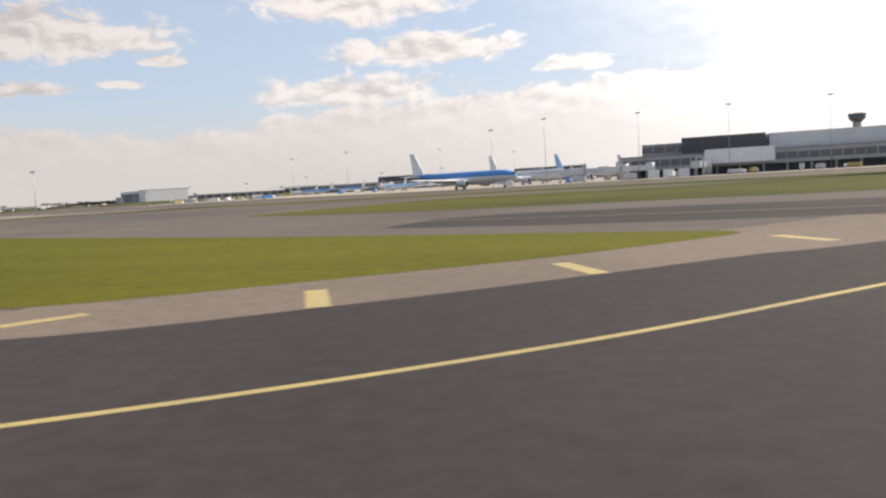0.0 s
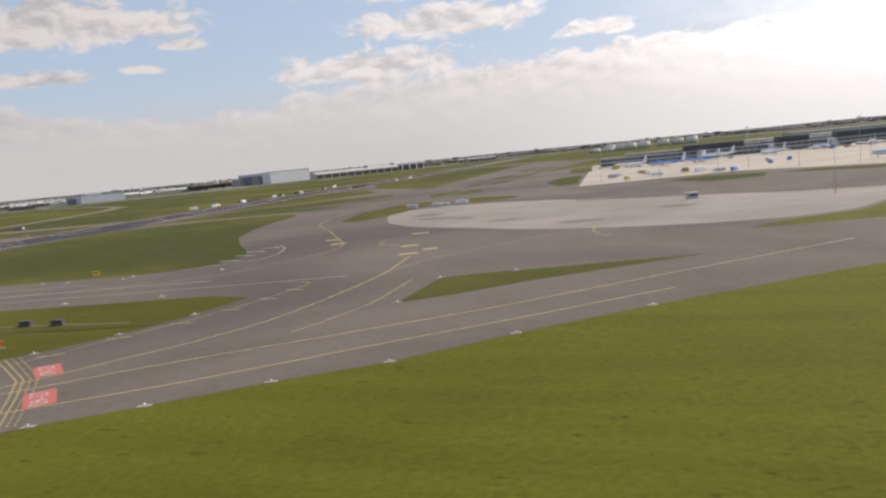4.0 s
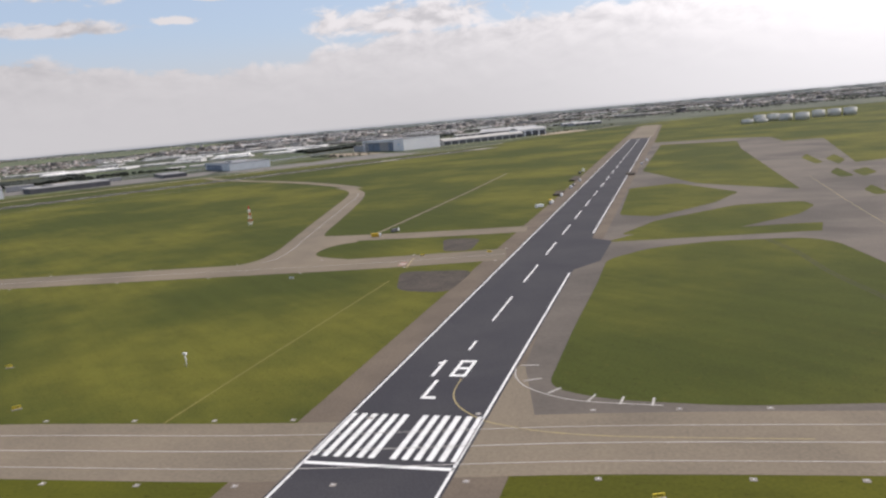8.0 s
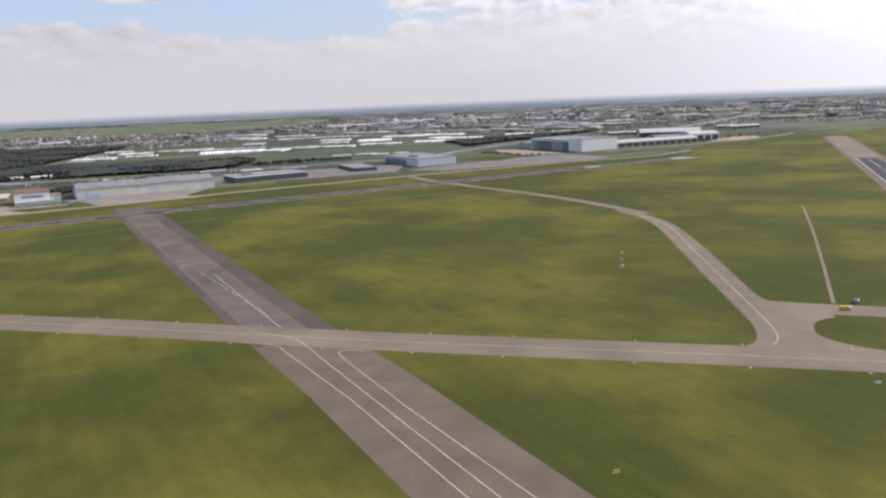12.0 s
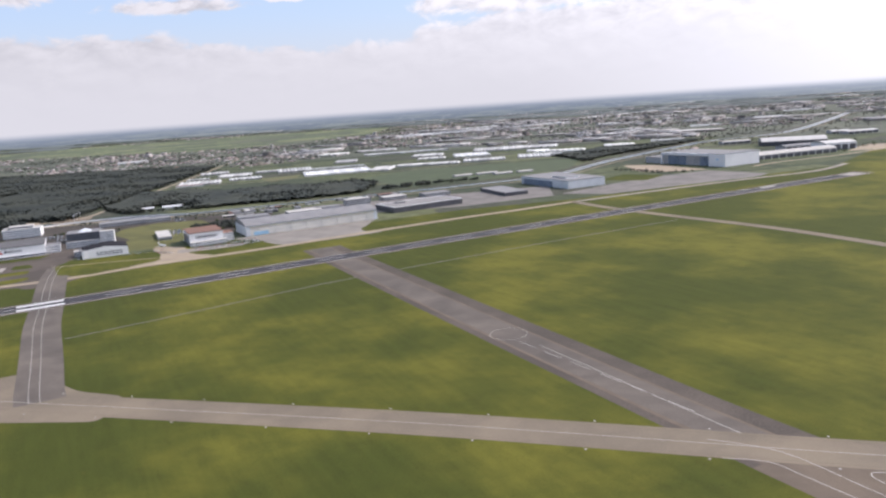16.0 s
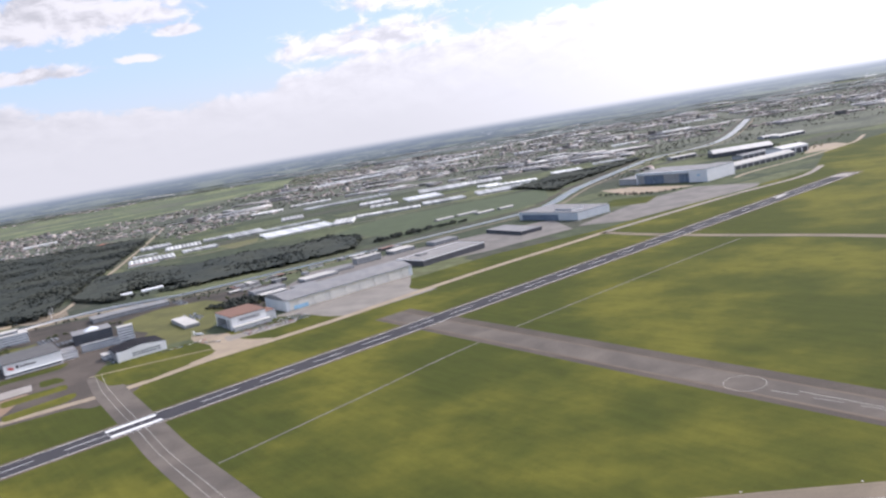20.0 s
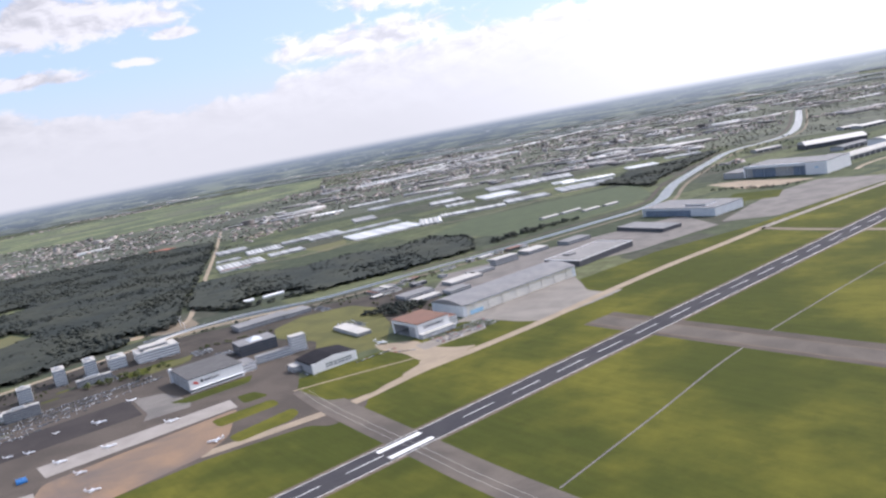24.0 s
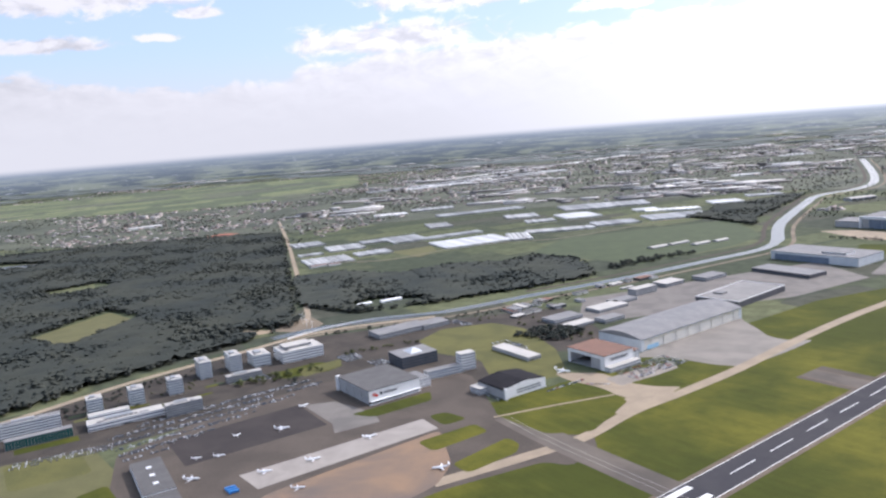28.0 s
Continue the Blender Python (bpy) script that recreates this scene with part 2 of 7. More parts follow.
GRASS = grass_mat("mown_grass", (0.108, 0.104, 0.017), (0.047, 0.056, 0.0105), (0.035, 0.042, 0.0095), 0.07, 42.0)
# copies of the grass for the near fields, sunlight put into their colour
SUNNY_GRASS = grass_mat("sunlit_mown_grass", (0.112, 0.108, 0.009), (0.084, 0.086, 0.007), (0.050, 0.055, 0.006), 0.08, 10.0)
LAWN_GRASS = grass_mat("sunlit_lawn_grass", (0.086, 0.084, 0.0085), (0.061, 0.064, 0.007), (0.037, 0.042, 0.006), 0.08, 10.0)
LAND = fields_mat("meadow_land", 1.4)
# the haze-greyed plots again, at a higher gain
FAR_FIELDS = fields_mat("hazed_far_meadows", 2.2, 0.7)
TARMAC_NEW = mat("fresh_asphalt", (0.040, 0.039, 0.045), (0.055, 0.053, 0.056), 0.85, (0.02, 1.5), 0.7, 0.2, 0.004, 0.0, 0.12)
TARMAC = mat("worn_asphalt", (0.190, 0.156, 0.114), (0.130, 0.108, 0.083), 0.9, (0.012, 0.9), 0.8, 0.16, 0.004, 0.0, 0.15)
TARMAC_MID = mat("grey_asphalt", (0.052, 0.045, 0.043), (0.036, 0.032, 0.032), 0.9, (0.02, 1.4), 0.8, 0.14, 0.003, 0.0, 0.12)
TAN_SHOULDER = mat("tan_shoulder_asphalt", (0.185, 0.150, 0.118), (0.135, 0.112, 0.092), 0.9, (0.05, 1.4), 0.7, 0.14, 0.003, 0.0, 0.12)
SHOULDER = mat("brown_shoulder_asphalt", (0.138, 0.109, 0.082), (0.092, 0.074, 0.058), 0.9, (0.03, 1.1), 0.7, 0.15, 0.004, 0.0, 0.15)
CONCRETE = mat("pale_concrete", (0.29, 0.262, 0.235), (0.21, 0.19, 0.172), 0.85, (0.03, 0.8), 0.7, 0.12)
# greyer apron concrete, its tone partly painted cloud shade
WORN_SHADED_CONCRETE = mat("worn_shaded_concrete", (0.215, 0.195, 0.170), (0.155, 0.141, 0.125), 0.88, (0.02, 0.7), 0.9, 0.14)
TAXI_GREY = mat("grey_taxiway_asphalt", (0.138, 0.117, 0.098), (0.082, 0.072, 0.063), 0.9, (0.010, 0.5), 1.0, 0.09, 0.002, 0.0, 0.15)
# asphalt darkened to take in cloud shade over the apron
APRON = mat("dark_grey_apron", (0.094, 0.078, 0.065), (0.064, 0.054, 0.046), 0.9, (0.012, 0.5), 0.9, 0.2, 0.0, 0.0, 0.15)
GREY_PAVING = mat("grey_concrete_paving", (0.170, 0.155, 0.140), (0.115, 0.106, 0.098), 0.9, (0.02, 0.6), 0.9, 0.15)
PALE_TARMAC = mat("pale_worn_concrete", (0.250, 0.220, 0.186), (0.172, 0.152, 0.131), 0.85, (0.02, 0.8), 0.8, 0.12)
PINK_APRON = mat("pinkish_concrete", (0.38, 0.335, 0.275), (0.28, 0.25, 0.21), 0.85, (0.02, 0.8), 0.7, 0.12)
TANROAD = mat("tan_concrete_road", (0.29, 0.232, 0.165), (0.21, 0.17, 0.125), 0.9, (0.03, 0.8), 0.7, 0.15)
BROWN_APRON = mat("brown_stained_apron", (0.24, 0.155, 0.095), (0.125, 0.10, 0.085), 0.9, (0.008, 0.7), 1.0, 0.15)
OLD_TRACK = mat("dry_worn_grass", (0.150, 0.128, 0.030), (0.115, 0.103, 0.022), 0.95, (0.05, 0.8), 0.8, 0.3)
DIRT = mat("bare_earth", (0.042, 0.034, 0.027), (0.070, 0.056, 0.043), 0.95, (0.08, 0.6), 0.8, 0.3, 0.05)
RUT = mat("rutted_wet_turf", (0.030, 0.031, 0.010), (0.050, 0.046, 0.014), 0.95, (0.06, 0.9), 0.9, 0.3)
WHITE_LINE = mat("white_road_paint", (0.70, 0.70, 0.68), (0.50, 0.49, 0.47), 0.7, (0.2, 3.0), 0.5, 0.1)
FAINT_LINE = mat("faded_white_paint", (0.42, 0.40, 0.37), (0.28, 0.26, 0.24), 0.8, (0.2, 3.0), 0.7, 0.15)
FAINT_YELLOW = mat("faded_yellow_paint", (0.34, 0.27, 0.12), (0.22, 0.18, 0.11), 0.8, (0.2, 3.0), 0.7, 0.15)
YELLOW_LINE = mat("yellow_road_paint", (0.44, 0.345, 0.13), (0.30, 0.25, 0.13), 0.7, (0.2, 3.0), 0.6, 0.12)
RED_SIGN = mat("red_road_paint", (0.42, 0.10, 0.075), (0.34, 0.13, 0.10), 0.7, (0.2, 3.0), 0.5, 0.1)
WATER = mat("canal_water", (0.075, 0.078, 0.070), (0.055, 0.058, 0.052), 0.22, (0.02, 0.3), 0.5, 0.1, 0.05, 0.0, 0.5)
WHITE_WALL = mat("white_sheet_wall", (0.72, 0.72, 0.72), (0.62, 0.63, 0.64), 0.55, (0.05, 0.5), 0.6, 0.06)
PALE_WALL = mat("pale_grey_blue_wall", (0.55, 0.58, 0.60), (0.46, 0.49, 0.52), 0.55, (0.05, 0.5), 0.6, 0.06)
CREAM_WALL = mat("cream_sheet_wall", (0.62, 0.60, 0.54), (0.50, 0.49, 0.46), 0.6, (0.05, 0.5), 0.6, 0.08)
GREY_WALL = mat("grey_concrete_wall", (0.36, 0.36, 0.36), (0.28, 0.285, 0.29), 0.8, (0.06, 0.6), 0.6, 0.1)
DARK_WALL = mat("dark_cladding", (0.065, 0.068, 0.078), (0.10, 0.10, 0.11), 0.6, (0.06, 0.5), 0.6, 0.12)
BLUE_DOOR = mat("blue_grey_hangar_door", (0.13, 0.17, 0.23), (0.20, 0.24, 0.30), 0.5, (0.06, 0.4), 0.6, 0.08)
DARK_ROOF = mat("dark_grey_bitumen_roof", (0.085, 0.082, 0.082), (0.115, 0.112, 0.11), 0.9, (0.05, 0.6), 0.7, 0.1)
GREY_ROOF = mat("grey_bitumen_roof", (0.17, 0.17, 0.175), (0.23, 0.225, 0.22), 0.9, (0.05, 0.6), 0.7, 0.1)
PALE_ROOF = mat("pale_gravel_roof", (0.44, 0.42, 0.39), (0.34, 0.33, 0.31), 0.9, (0.05, 0.6), 0.7, 0.1)
BLACK_ROOF = mat("black_bitumen_roof", (0.016, 0.015, 0.018), (0.026, 0.025, 0.028), 0.9, (0.05, 0.6), 0.7, 0.1, 0.0, 0.0, 0.1)
RED_ROOF = mat("red_brown_roof", (0.185, 0.10, 0.072), (0.14, 0.085, 0.066), 0.85, (0.05, 0.6), 0.7, 0.1)
GLASS = mat("window_glass", (0.05, 0.065, 0.085), (0.08, 0.10, 0.12), 0.08, (0.1, 0.5), 0.5, 0.05, 0.0, 0.0, 0.8)
GREEN_GLASS = mat("green_glass_front", (0.02, 0.085, 0.085), (0.03, 0.065, 0.07), 0.15, (0.1, 0.5), 0.5, 0.05, 0.0, 0.0, 0.7)
BLACK = mat("black_rubber", (0.02, 0.02, 0.022), None, 0.7)
STEEL = mat("galvanised_steel", (0.40, 0.41, 0.42), (0.32, 0.33, 0.34), 0.45, (0.5, 3.0), 0.5, 0.08, 0.0, 0.6)
LETTER = mat("dark_lettering", (0.03, 0.03, 0.04), None, 0.6)
LETTER_RED = mat("red_lettering", (0.55, 0.04, 0.03), None, 0.6)


# ---- building blocks ----
ZK = 0.4  # steps between pavement layers, of the nominal heights below
def scaled(m):
    """A pose in plan metres, drawn to scale."""
    m = m.copy()
    m.translation = m.translation * S
    return m


def part(name, bm, material, parent=None, label="", m=None):
    """Links a bmesh, in plan metres, as one mesh object under a thing or a part."""
    bmesh.ops.scale(bm, vec=(S, S, S), verts=bm.verts)
    mesh = bpy.data.meshes.new(name)
    bm.to_mesh(mesh)
    bm.free()
    for one in (material if isinstance(material, (list, tuple)) else [material]):
        mesh.materials.append(one)
    ob = new(name, mesh)
    ob.parent = parent
    if m is not None:
        ob.matrix_basis = scaled(m)
    if label:
        ob["label"] = label
    return ob


def repeat(name, bm, material, parent, places):
    """Parts that share one mesh, at plan places under their thing."""
    first = part(name, bm, material, parent, m=pose(*places[0]))
    for q in places[1:]:
        ob = new(name, first.data)
        ob.parent, ob.matrix_basis = parent, scaled(pose(*q))


def base(name, m, label, category, group="", kind=""):
    ob = new(name)
    ob.empty_display_size = 0.5
    ob.matrix_basis = scaled(m)
    return tagged(ob, label, category, group, kind)


def box(bm, x0, y0, z0, x1, y1, z1, mi=0):
    v = [bm.verts.new(p) for p in ((x0, y0, z0), (x1, y0, z0), (x1, y1, z0), (x0, y1, z0), (x0, y0, z1), (x1, y0, z1), (x1, y1, z1), (x0, y1, z1))]
    for f in ((3, 2, 1, 0), (4, 5, 6, 7), (0, 1, 5, 4), (1, 2, 6, 5), (2, 3, 7, 6), (3, 0, 4, 7)):
        bm.faces.new([v[i] for i in f]).material_index = mi
    return bm


def boxes(*rows):
    bm = bmesh.new()
    for r in rows:
        box(bm, *r)
    return bm


def prism(bm, outline, z0, z1, mi=0):
    """An upright prism on a plan outline (anticlockwise)."""
    lo, hi = [[bm.verts.new((x, y, z)) for x, y in outline] for z in (z0, z1)]
    n = len(outline)
    bm.faces.new(hi).material_index = mi
    bm.faces.new(lo[::-1]).material_index = mi
    for i in range(n):
        bm.faces.new((lo[i], lo[(i + 1) % n], hi[(i + 1) % n], hi[i])).material_index = mi
    return bm


def extrude_profile(bm, profile, x0, x1, mi=0):
    """A profile in y, z drawn along x."""
    a, b = [[bm.verts.new((x, y, z)) for y, z in profile] for x in (x0, x1)]
    n = len(profile)
    bm.faces.new(a[::-1]).material_index = mi
    bm.faces.new(b).material_index = mi
    for i in range(n):
        bm.faces.new((a[i], a[(i + 1) % n], b[(i + 1) % n], b[i])).material_index = mi
    bmesh.ops.recalc_face_normals(bm, faces=bm.faces)
    return bm


def lathe(bm, stations, seg=16, axis="x", mi=0, caps=True):
    """Rings of (place, radius y, radius z, z shift) along an axis."""
    rings = []
    for s, ry, rz, dz in stations:
        ring = []
        for k in range(seg):
            a = 2 * math.pi * k / seg
            c, d = ry * math.cos(a), rz * math.sin(a) + dz
            ring.append(bm.verts.new((s, c, d) if axis == "x" else (c, d - dz, s)))
        rings.append(ring)
    for a, b in zip(rings, rings[1:]):
        for k in range(seg):
            f = bm.faces.new((a[k], a[(k + 1) % seg], b[(k + 1) % seg], b[k]))
            f.smooth, f.material_index = True, mi
    if caps:
        bm.faces.new(rings[0][::-1]).material_index = mi
        bm.faces.new(rings[-1]).material_index = mi
    bmesh.ops.recalc_face_normals(bm, faces=bm.faces)
    return bm


def curve_pts(pts, closed=False, steps=8):
    """A smooth line through plan points."""
    p, out = [Vector((*q, 0)) for q in pts], []
    n = len(p)
    for i in range(n if closed else n - 1):
        a, b, c, d = (p[(i + k) % n] if closed else p[min(max(i + k, 0), n - 1)] for k in (-1, 0, 1, 2))
        for k in range(steps):
            t = k / steps
            out.append(0.5 * (2 * b + (c - a) * t + (2 * a - 5 * b + 4 * c - d) * t * t + (3 * b - a - 3 * c + d) * t ** 3))
    if not closed:
        out.append(p[-1])
    return [(v.x, v.y) for v in out]


def round_off(pts, r):
    """A plan polygon with rounded corners."""
    out, n = [], len(pts)
    for i in range(n):
        a, b, c = Vector(pts[i - 1]), Vector(pts[i]), Vector(pts[(i + 1) % n])
        u, w = (a - b), (c - b)
        k = min(r, 0.45 * u.length, 0.45 * w.length)
        u, w = b + u.normalized() * k, b + w.normalized() * k
        for j in range(6):
            t = j / 5
            q = u * (1 - t) ** 2 + b * 2 * t * (1 - t) + w * t * t
            out.append((q.x, q.y))
    return out


def band(pts, width, shift=0.0):
    """Left and right rims of a strip along a plan line."""
    left, right = [], []
    for i, q in enumerate(pts):
        a, b = Vector(pts[max(i - 1, 0)]), Vector(pts[min(i + 1, len(pts) - 1)])
        d = (b - a).normalized()
        nrm = Vector((-d.y, d.x))
        w = width[i] if isinstance(width, (list, tuple)) else width
        left.append(Vector(q) + nrm * (shift + w / 2))
        right.append(Vector(q) + nrm * (shift - w / 2))
    return left, right


def strip_bm(bm, pts, width, z, shift=0.0, mi=0):
    left, right = band(pts, width, shift)
    lv, rv = [[bm.verts.new((v.x, v.y, z * ZK)) for v in side] for side in (left, right)]
    for i in range(len(pts) - 1):
        bm.faces.new((rv[i], rv[i + 1], lv[i + 1], lv[i])).material_index = mi
    return bm


def sheet(name, outline, z, material, label, parent=None, category="pavement"):
    bm = bmesh.new()
    vs = [bm.verts.new((x, y, z * ZK)) for x, y in outline]
    for a, b, c in tessellate_polygon([[Vector((x, y, 0)) for x, y in outline]]):
        turn = (vs[b].co - vs[a].co).cross(vs[c].co - vs[a].co).z
        if abs(turn) > 1e-6:
            bm.faces.new((vs[a], vs[b], vs[c]) if turn > 0 else (vs[a], vs[c], vs[b]))
    ob = part(name, bm, material, parent)
    return ob if parent else tagged(ob, label, category, "", "structure")


def road(name, pts, width, z, material, label, smooth=True, category="road", parent=None):
    bm = strip_bm(bmesh.new(), curve_pts(pts) if smooth else pts, width, z)
    ob = part(name, bm, material, parent)
    return ob if parent else tagged(ob, label, category, "", "structure")


def line(name, pts, width, z, material, parent, smooth=True):
    return part(name, strip_bm(bmesh.new(), curve_pts(pts) if smooth else pts, width, z), material, parent)


# ---- ground ----
sheet("ground", [(-13000, -6000), (11000, -6000), (11000, 11500), (-13000, 11500)], -0.10, LAND, "flat polder land with meadows and plots", category="ground")
sheet("airfield_grass", [(900, -800), (900, 3300), (-300, 3300), (-900, 2750), (-1060, 2250), (-1640, 1690), (-1850, 1560), (-2000, 1400), (-2200, 1190),
                         (-2330, 1060), (-2560, 860), (-2760, 640), (-2700, 300), (-2500, -800)], 0.0, GRASS, "mown olive green airfield grass", category="grass")
Z1, Z2, Z3, Z4, Z5 = 0.05, 0.10, 0.15, 0.20, 0.25

# ---- runway with the painted numbers 18 L ----
D18 = Vector((0.047, 1.0)).normalized()
A18 = Vector((-721.5, 208.6))


def on18(side, along):
    """Plan place beside the centre line of runway 18 L; side to the west is plus."""
    q = A18 + D18 * along + Vector((D18.y, -D18.x)) * side
    return (q.x, q.y)


def quad(bm, pts, z, mi=0):
    f = bm.faces.new([bm.verts.new((x, y, z * ZK)) for x, y in pts])
    f.material_index = mi
    f.normal_update()
    if f.normal.z < 0:
        f.normal_flip()


def bar18(bm, s0, a0, s1, a1, z=Z4):
    quad(bm, [on18(s0, a0), on18(s1, a0), on18(s1, a1), on18(s0, a1)], z)
    return bm


road("runway_shoulder", [on18(0, -150), on18(0, 2550)], 79.0, Z1, SHOULDER, "brown-grey paved shoulder of the runway", False, "runway")
rwy18 = road("runway_1", [on18(0, -150), on18(0, 1770)], 49.0, Z3, TARMAC_NEW, "dark fresh asphalt runway with white markings", False, "runway")
road("runway_2", [on18(0, 1770), on18(0, 2600)], 60.0, Z3, TARMAC, "pale worn asphalt end of a runway", False, "runway")
sheet("asphalt_patch", round_off([on18(20, 258), on18(38, 290), on18(40, 360), on18(20, 378)], 3), Z3 + 0.03, TARMAC_NEW, "dark fresh asphalt at a runway exit", category="runway")
for k in range(6):
    for sgn in (-1, 1):
        c = sgn * (3.4 + 3.75 * k)
        part("threshold_stripe", bar18(bmesh.new(), c - 1.0, 8.5, c + 1.0, 41.5), WHITE_LINE, rwy18)
part("threshold_bar", bar18(bmesh.new(), -23.4, 3.0, 23.4, 4.8), WHITE_LINE, rwy18)
for sgn in (-1, 1):
    part("edge_line", bar18(bmesh.new(), sgn * 23.2 - 0.45, -90.0, sgn * 23.2 + 0.45, 258.0 if sgn > 0 else 700.0), WHITE_LINE, rwy18)
    part("edge_line", bar18(bmesh.new(), sgn * 23.2 - 0.45, 395.0 if sgn > 0 else 705.0, sgn * 23.2 + 0.45, 1770.0), WHITE_LINE, rwy18)
part("centre_dash", bar18(bmesh.new(), -0.5, 111.0, 0.5, 124.0), WHITE_LINE, rwy18)
for k in range(20):
    part("centre_dash", bar18(bmesh.new(), -0.5, 155.5 + 80.0 * k, 0.5, 202.5 + 80.0 * k), WHITE_LINE, rwy18)


def glyph(rects, side, along, name):
    """A runway letter from bars on a grid: to the right of a reader who looks south is west."""
    bm = bmesh.new()
    for x0, y0, x1, y1 in rects:
        bar18(bm, side + x0, along + y0 * 1.25, side + x1, along + y1 * 1.25)
    part(name, bm, WHITE_LINE, rwy18)


glyph([(0, 0, 1.4, 15), (-1.4, 11.6, 0, 13.2)], -6.9, 79, "painted_digit_one")
glyph([(0, 0, 1.4, 15), (5.2, 0, 6.6, 15), (1.4, 0, 5.2, 1.8), (1.4, 6.6, 5.2, 8.4), (1.4, 13.2, 5.2, 15)], 0.4, 79, "painted_digit_eight")
glyph([(0, 0, 1.4, 15), (1.4, 0, 5.4, 1.8)], -3.6, 56, "painted_letter_l")
# stop bars of yellow dashes in front of the threshold
for row in range(4):
    a0 = -23.5 - 1.5 * row
    if row < 2:
        part("holding_line", bar18(bmesh.new(), -36, a0, 36, a0 + 0.5), YELLOW_LINE, rwy18)
    else:
        bm = bmesh.new()
        for k in range(24):
            bar18(bm, -36 + 3.0 * k, a0, -34.3 + 3.0 * k, a0 + 0.5)
        part("holding_dashes", bm, YELLOW_LINE, rwy18)

# ---- the runway under the flight ----
MAIN = [(330, 92), (-95, 62), (-480, 28), (-900, -6), (-1500, -52)]
road("runway_3", MAIN, 46.0, Z3, TARMAC_MID, "dark grey asphalt runway under the flight", False, "runway")
road("runway_shoulder_2", MAIN, 66.0, Z1 - 0.02, SHOULDER, "brown-grey paved runway shoulder", False, "runway")

sheet("taxiway_lawn", [(-930, 20), (-480, 58), (-400, 66), (-395, 150), (-402, 226), (-440, 238), (-660, 226), (-800, 214), (-885, 208)], 0.02, LAWN_GRASS, "grass between runway and taxiway, coloured a sunlit green", category="grass")
# ---- taxiways ----
def lanes(ob, pts, offs, width=0.5, material=FAINT_LINE, z=Z4):
    for o in offs:
        part("lane_line", strip_bm(bmesh.new(), curve_pts(pts), width, z, o), material, ob)


TWB = [(-1140, 190), (-900, 214), (-760, 221), (-660, 232), (-558, 237), (-485, 243), (-440, 246)]
twb = road("taxiway_1", TWB[:5], 42.0, Z2, TARMAC, "worn brown-grey asphalt taxiway with pale lines")
lanes(twb, TWB, (-1,), 0.5)
lanes(twb, TWB + [(-397, 250)], (-13.0,), 0.4)
lanes(twb, TWB[:6], (11.0,), 0.4)
TWP = [(-1905, 436), (-1800, 446), (-1494, 474), (-1190, 490), (-960, 509), (-830, 519), (-735, 533)]
twp = road("taxiway_2", TWP, 41.0, Z2, TARMAC, "worn asphalt taxiway between grass fields")
lanes(twp, TWP, (0,), 0.5)
lanes(twp, TWP, (16.5, -16.5), 0.35, SHOULDER)
TWX = [(-1850, 444), (-1878, 468), (-1950, 534), (-2064, 637), (-2140, 712), (-2290, 860), (-2370, 950)]
twx = road("taxiway_3", TWX, 42.0, Z2 + 0.01, TAXI_GREY, "worn asphalt taxiway crossing a runway")
lanes(twx, TWX, (0, 9.0), 0.4)
sheet("taxiway_corner", round_off([(-2010, 360), (-1760, 420), (-1781, 472), (-1835, 472), (-1869, 484), (-1896, 508), (-1935, 500), (-1990, 440)], 12), Z2 - 0.01, TARMAC, "worn asphalt taxiway corner", category="road")
TWR = [(-921, 537), (-917, 555), (-920, 583), (-929, 625), (-952, 728), (-984, 872), (-1011, 994), (-1030, 1043)]
twr = sheet("taxiway_4", curve_pts([(-954, 515), (-938, 532), (-931, 549), (-932, 579), (-939, 614), (-966, 729), (-999, 874), (-1031, 1009), (-1058, 1079), (-1100, 1138)]) + curve_pts([(-1085, 1150), (-1041, 1085), (-1015, 1034), (-993, 965), (-970, 871), (-945, 759), (-929, 685), (-919, 656), (-900, 640), (-880, 640)]) + [(-870, 600), (-850, 520)], Z2 + 0.02, TARMAC, "curving worn asphalt taxiway", category="road")
lanes(twr, TWR, (0,), 0.6)
road("service_road", [(-1055, 1110), (-1100, 1170), (-1240, 1310), (-1423, 1455), (-1545, 1560), (-1630, 1650)], 20.0, Z2, TARMAC, "pale narrow airfield road")
road("taxiway_5", [(-928, 640), (-880, 636), (-800, 636), (-735, 640)], 30.0, Z2, TARMAC, "worn asphalt runway exit")
for pts, lab in (([(-797, 486), (-747, 483), (-750, 424), (-783, 432)], "bare brown earth beside a runway"),
                 ([(-798, 608), (-766, 604), (-764, 552), (-784, 551)], "bare earth on a grass island")):
    sheet("earth_patch", round_off(pts, 12), Z2 + 0.07, DIRT, lab, category="soil")
sheet("grass_island", round_off([(-893, 560), (-890, 604), (-858, 622), (-748, 614), (-746, 552), (-800, 544), (-856, 537)], 34), Z2 + 0.05, GRASS, "green grass island between taxiways", category="grass")
STRIP = [(-840, 95), (-977, 232), (-1070, 318), (-1160, 402), (-1310, 532), (-1600, 795), (-1890, 1060), (-1960, 1125)]
old = road("old_runway", STRIP, 68.0, Z1 + 0.02, SHOULDER, "old brown asphalt runway with faded white lines", False, "runway")
part("dark_margin", strip_bm(bmesh.new(), [(-1250, 480)] + STRIP[4:], 18.0, Z1 + 0.04, -25.0), APRON, old)
part("dark_margin", strip_bm(bmesh.new(), [(-1250, 480)] + STRIP[4:], 9.0, Z1 + 0.04, 29.5), APRON, old)
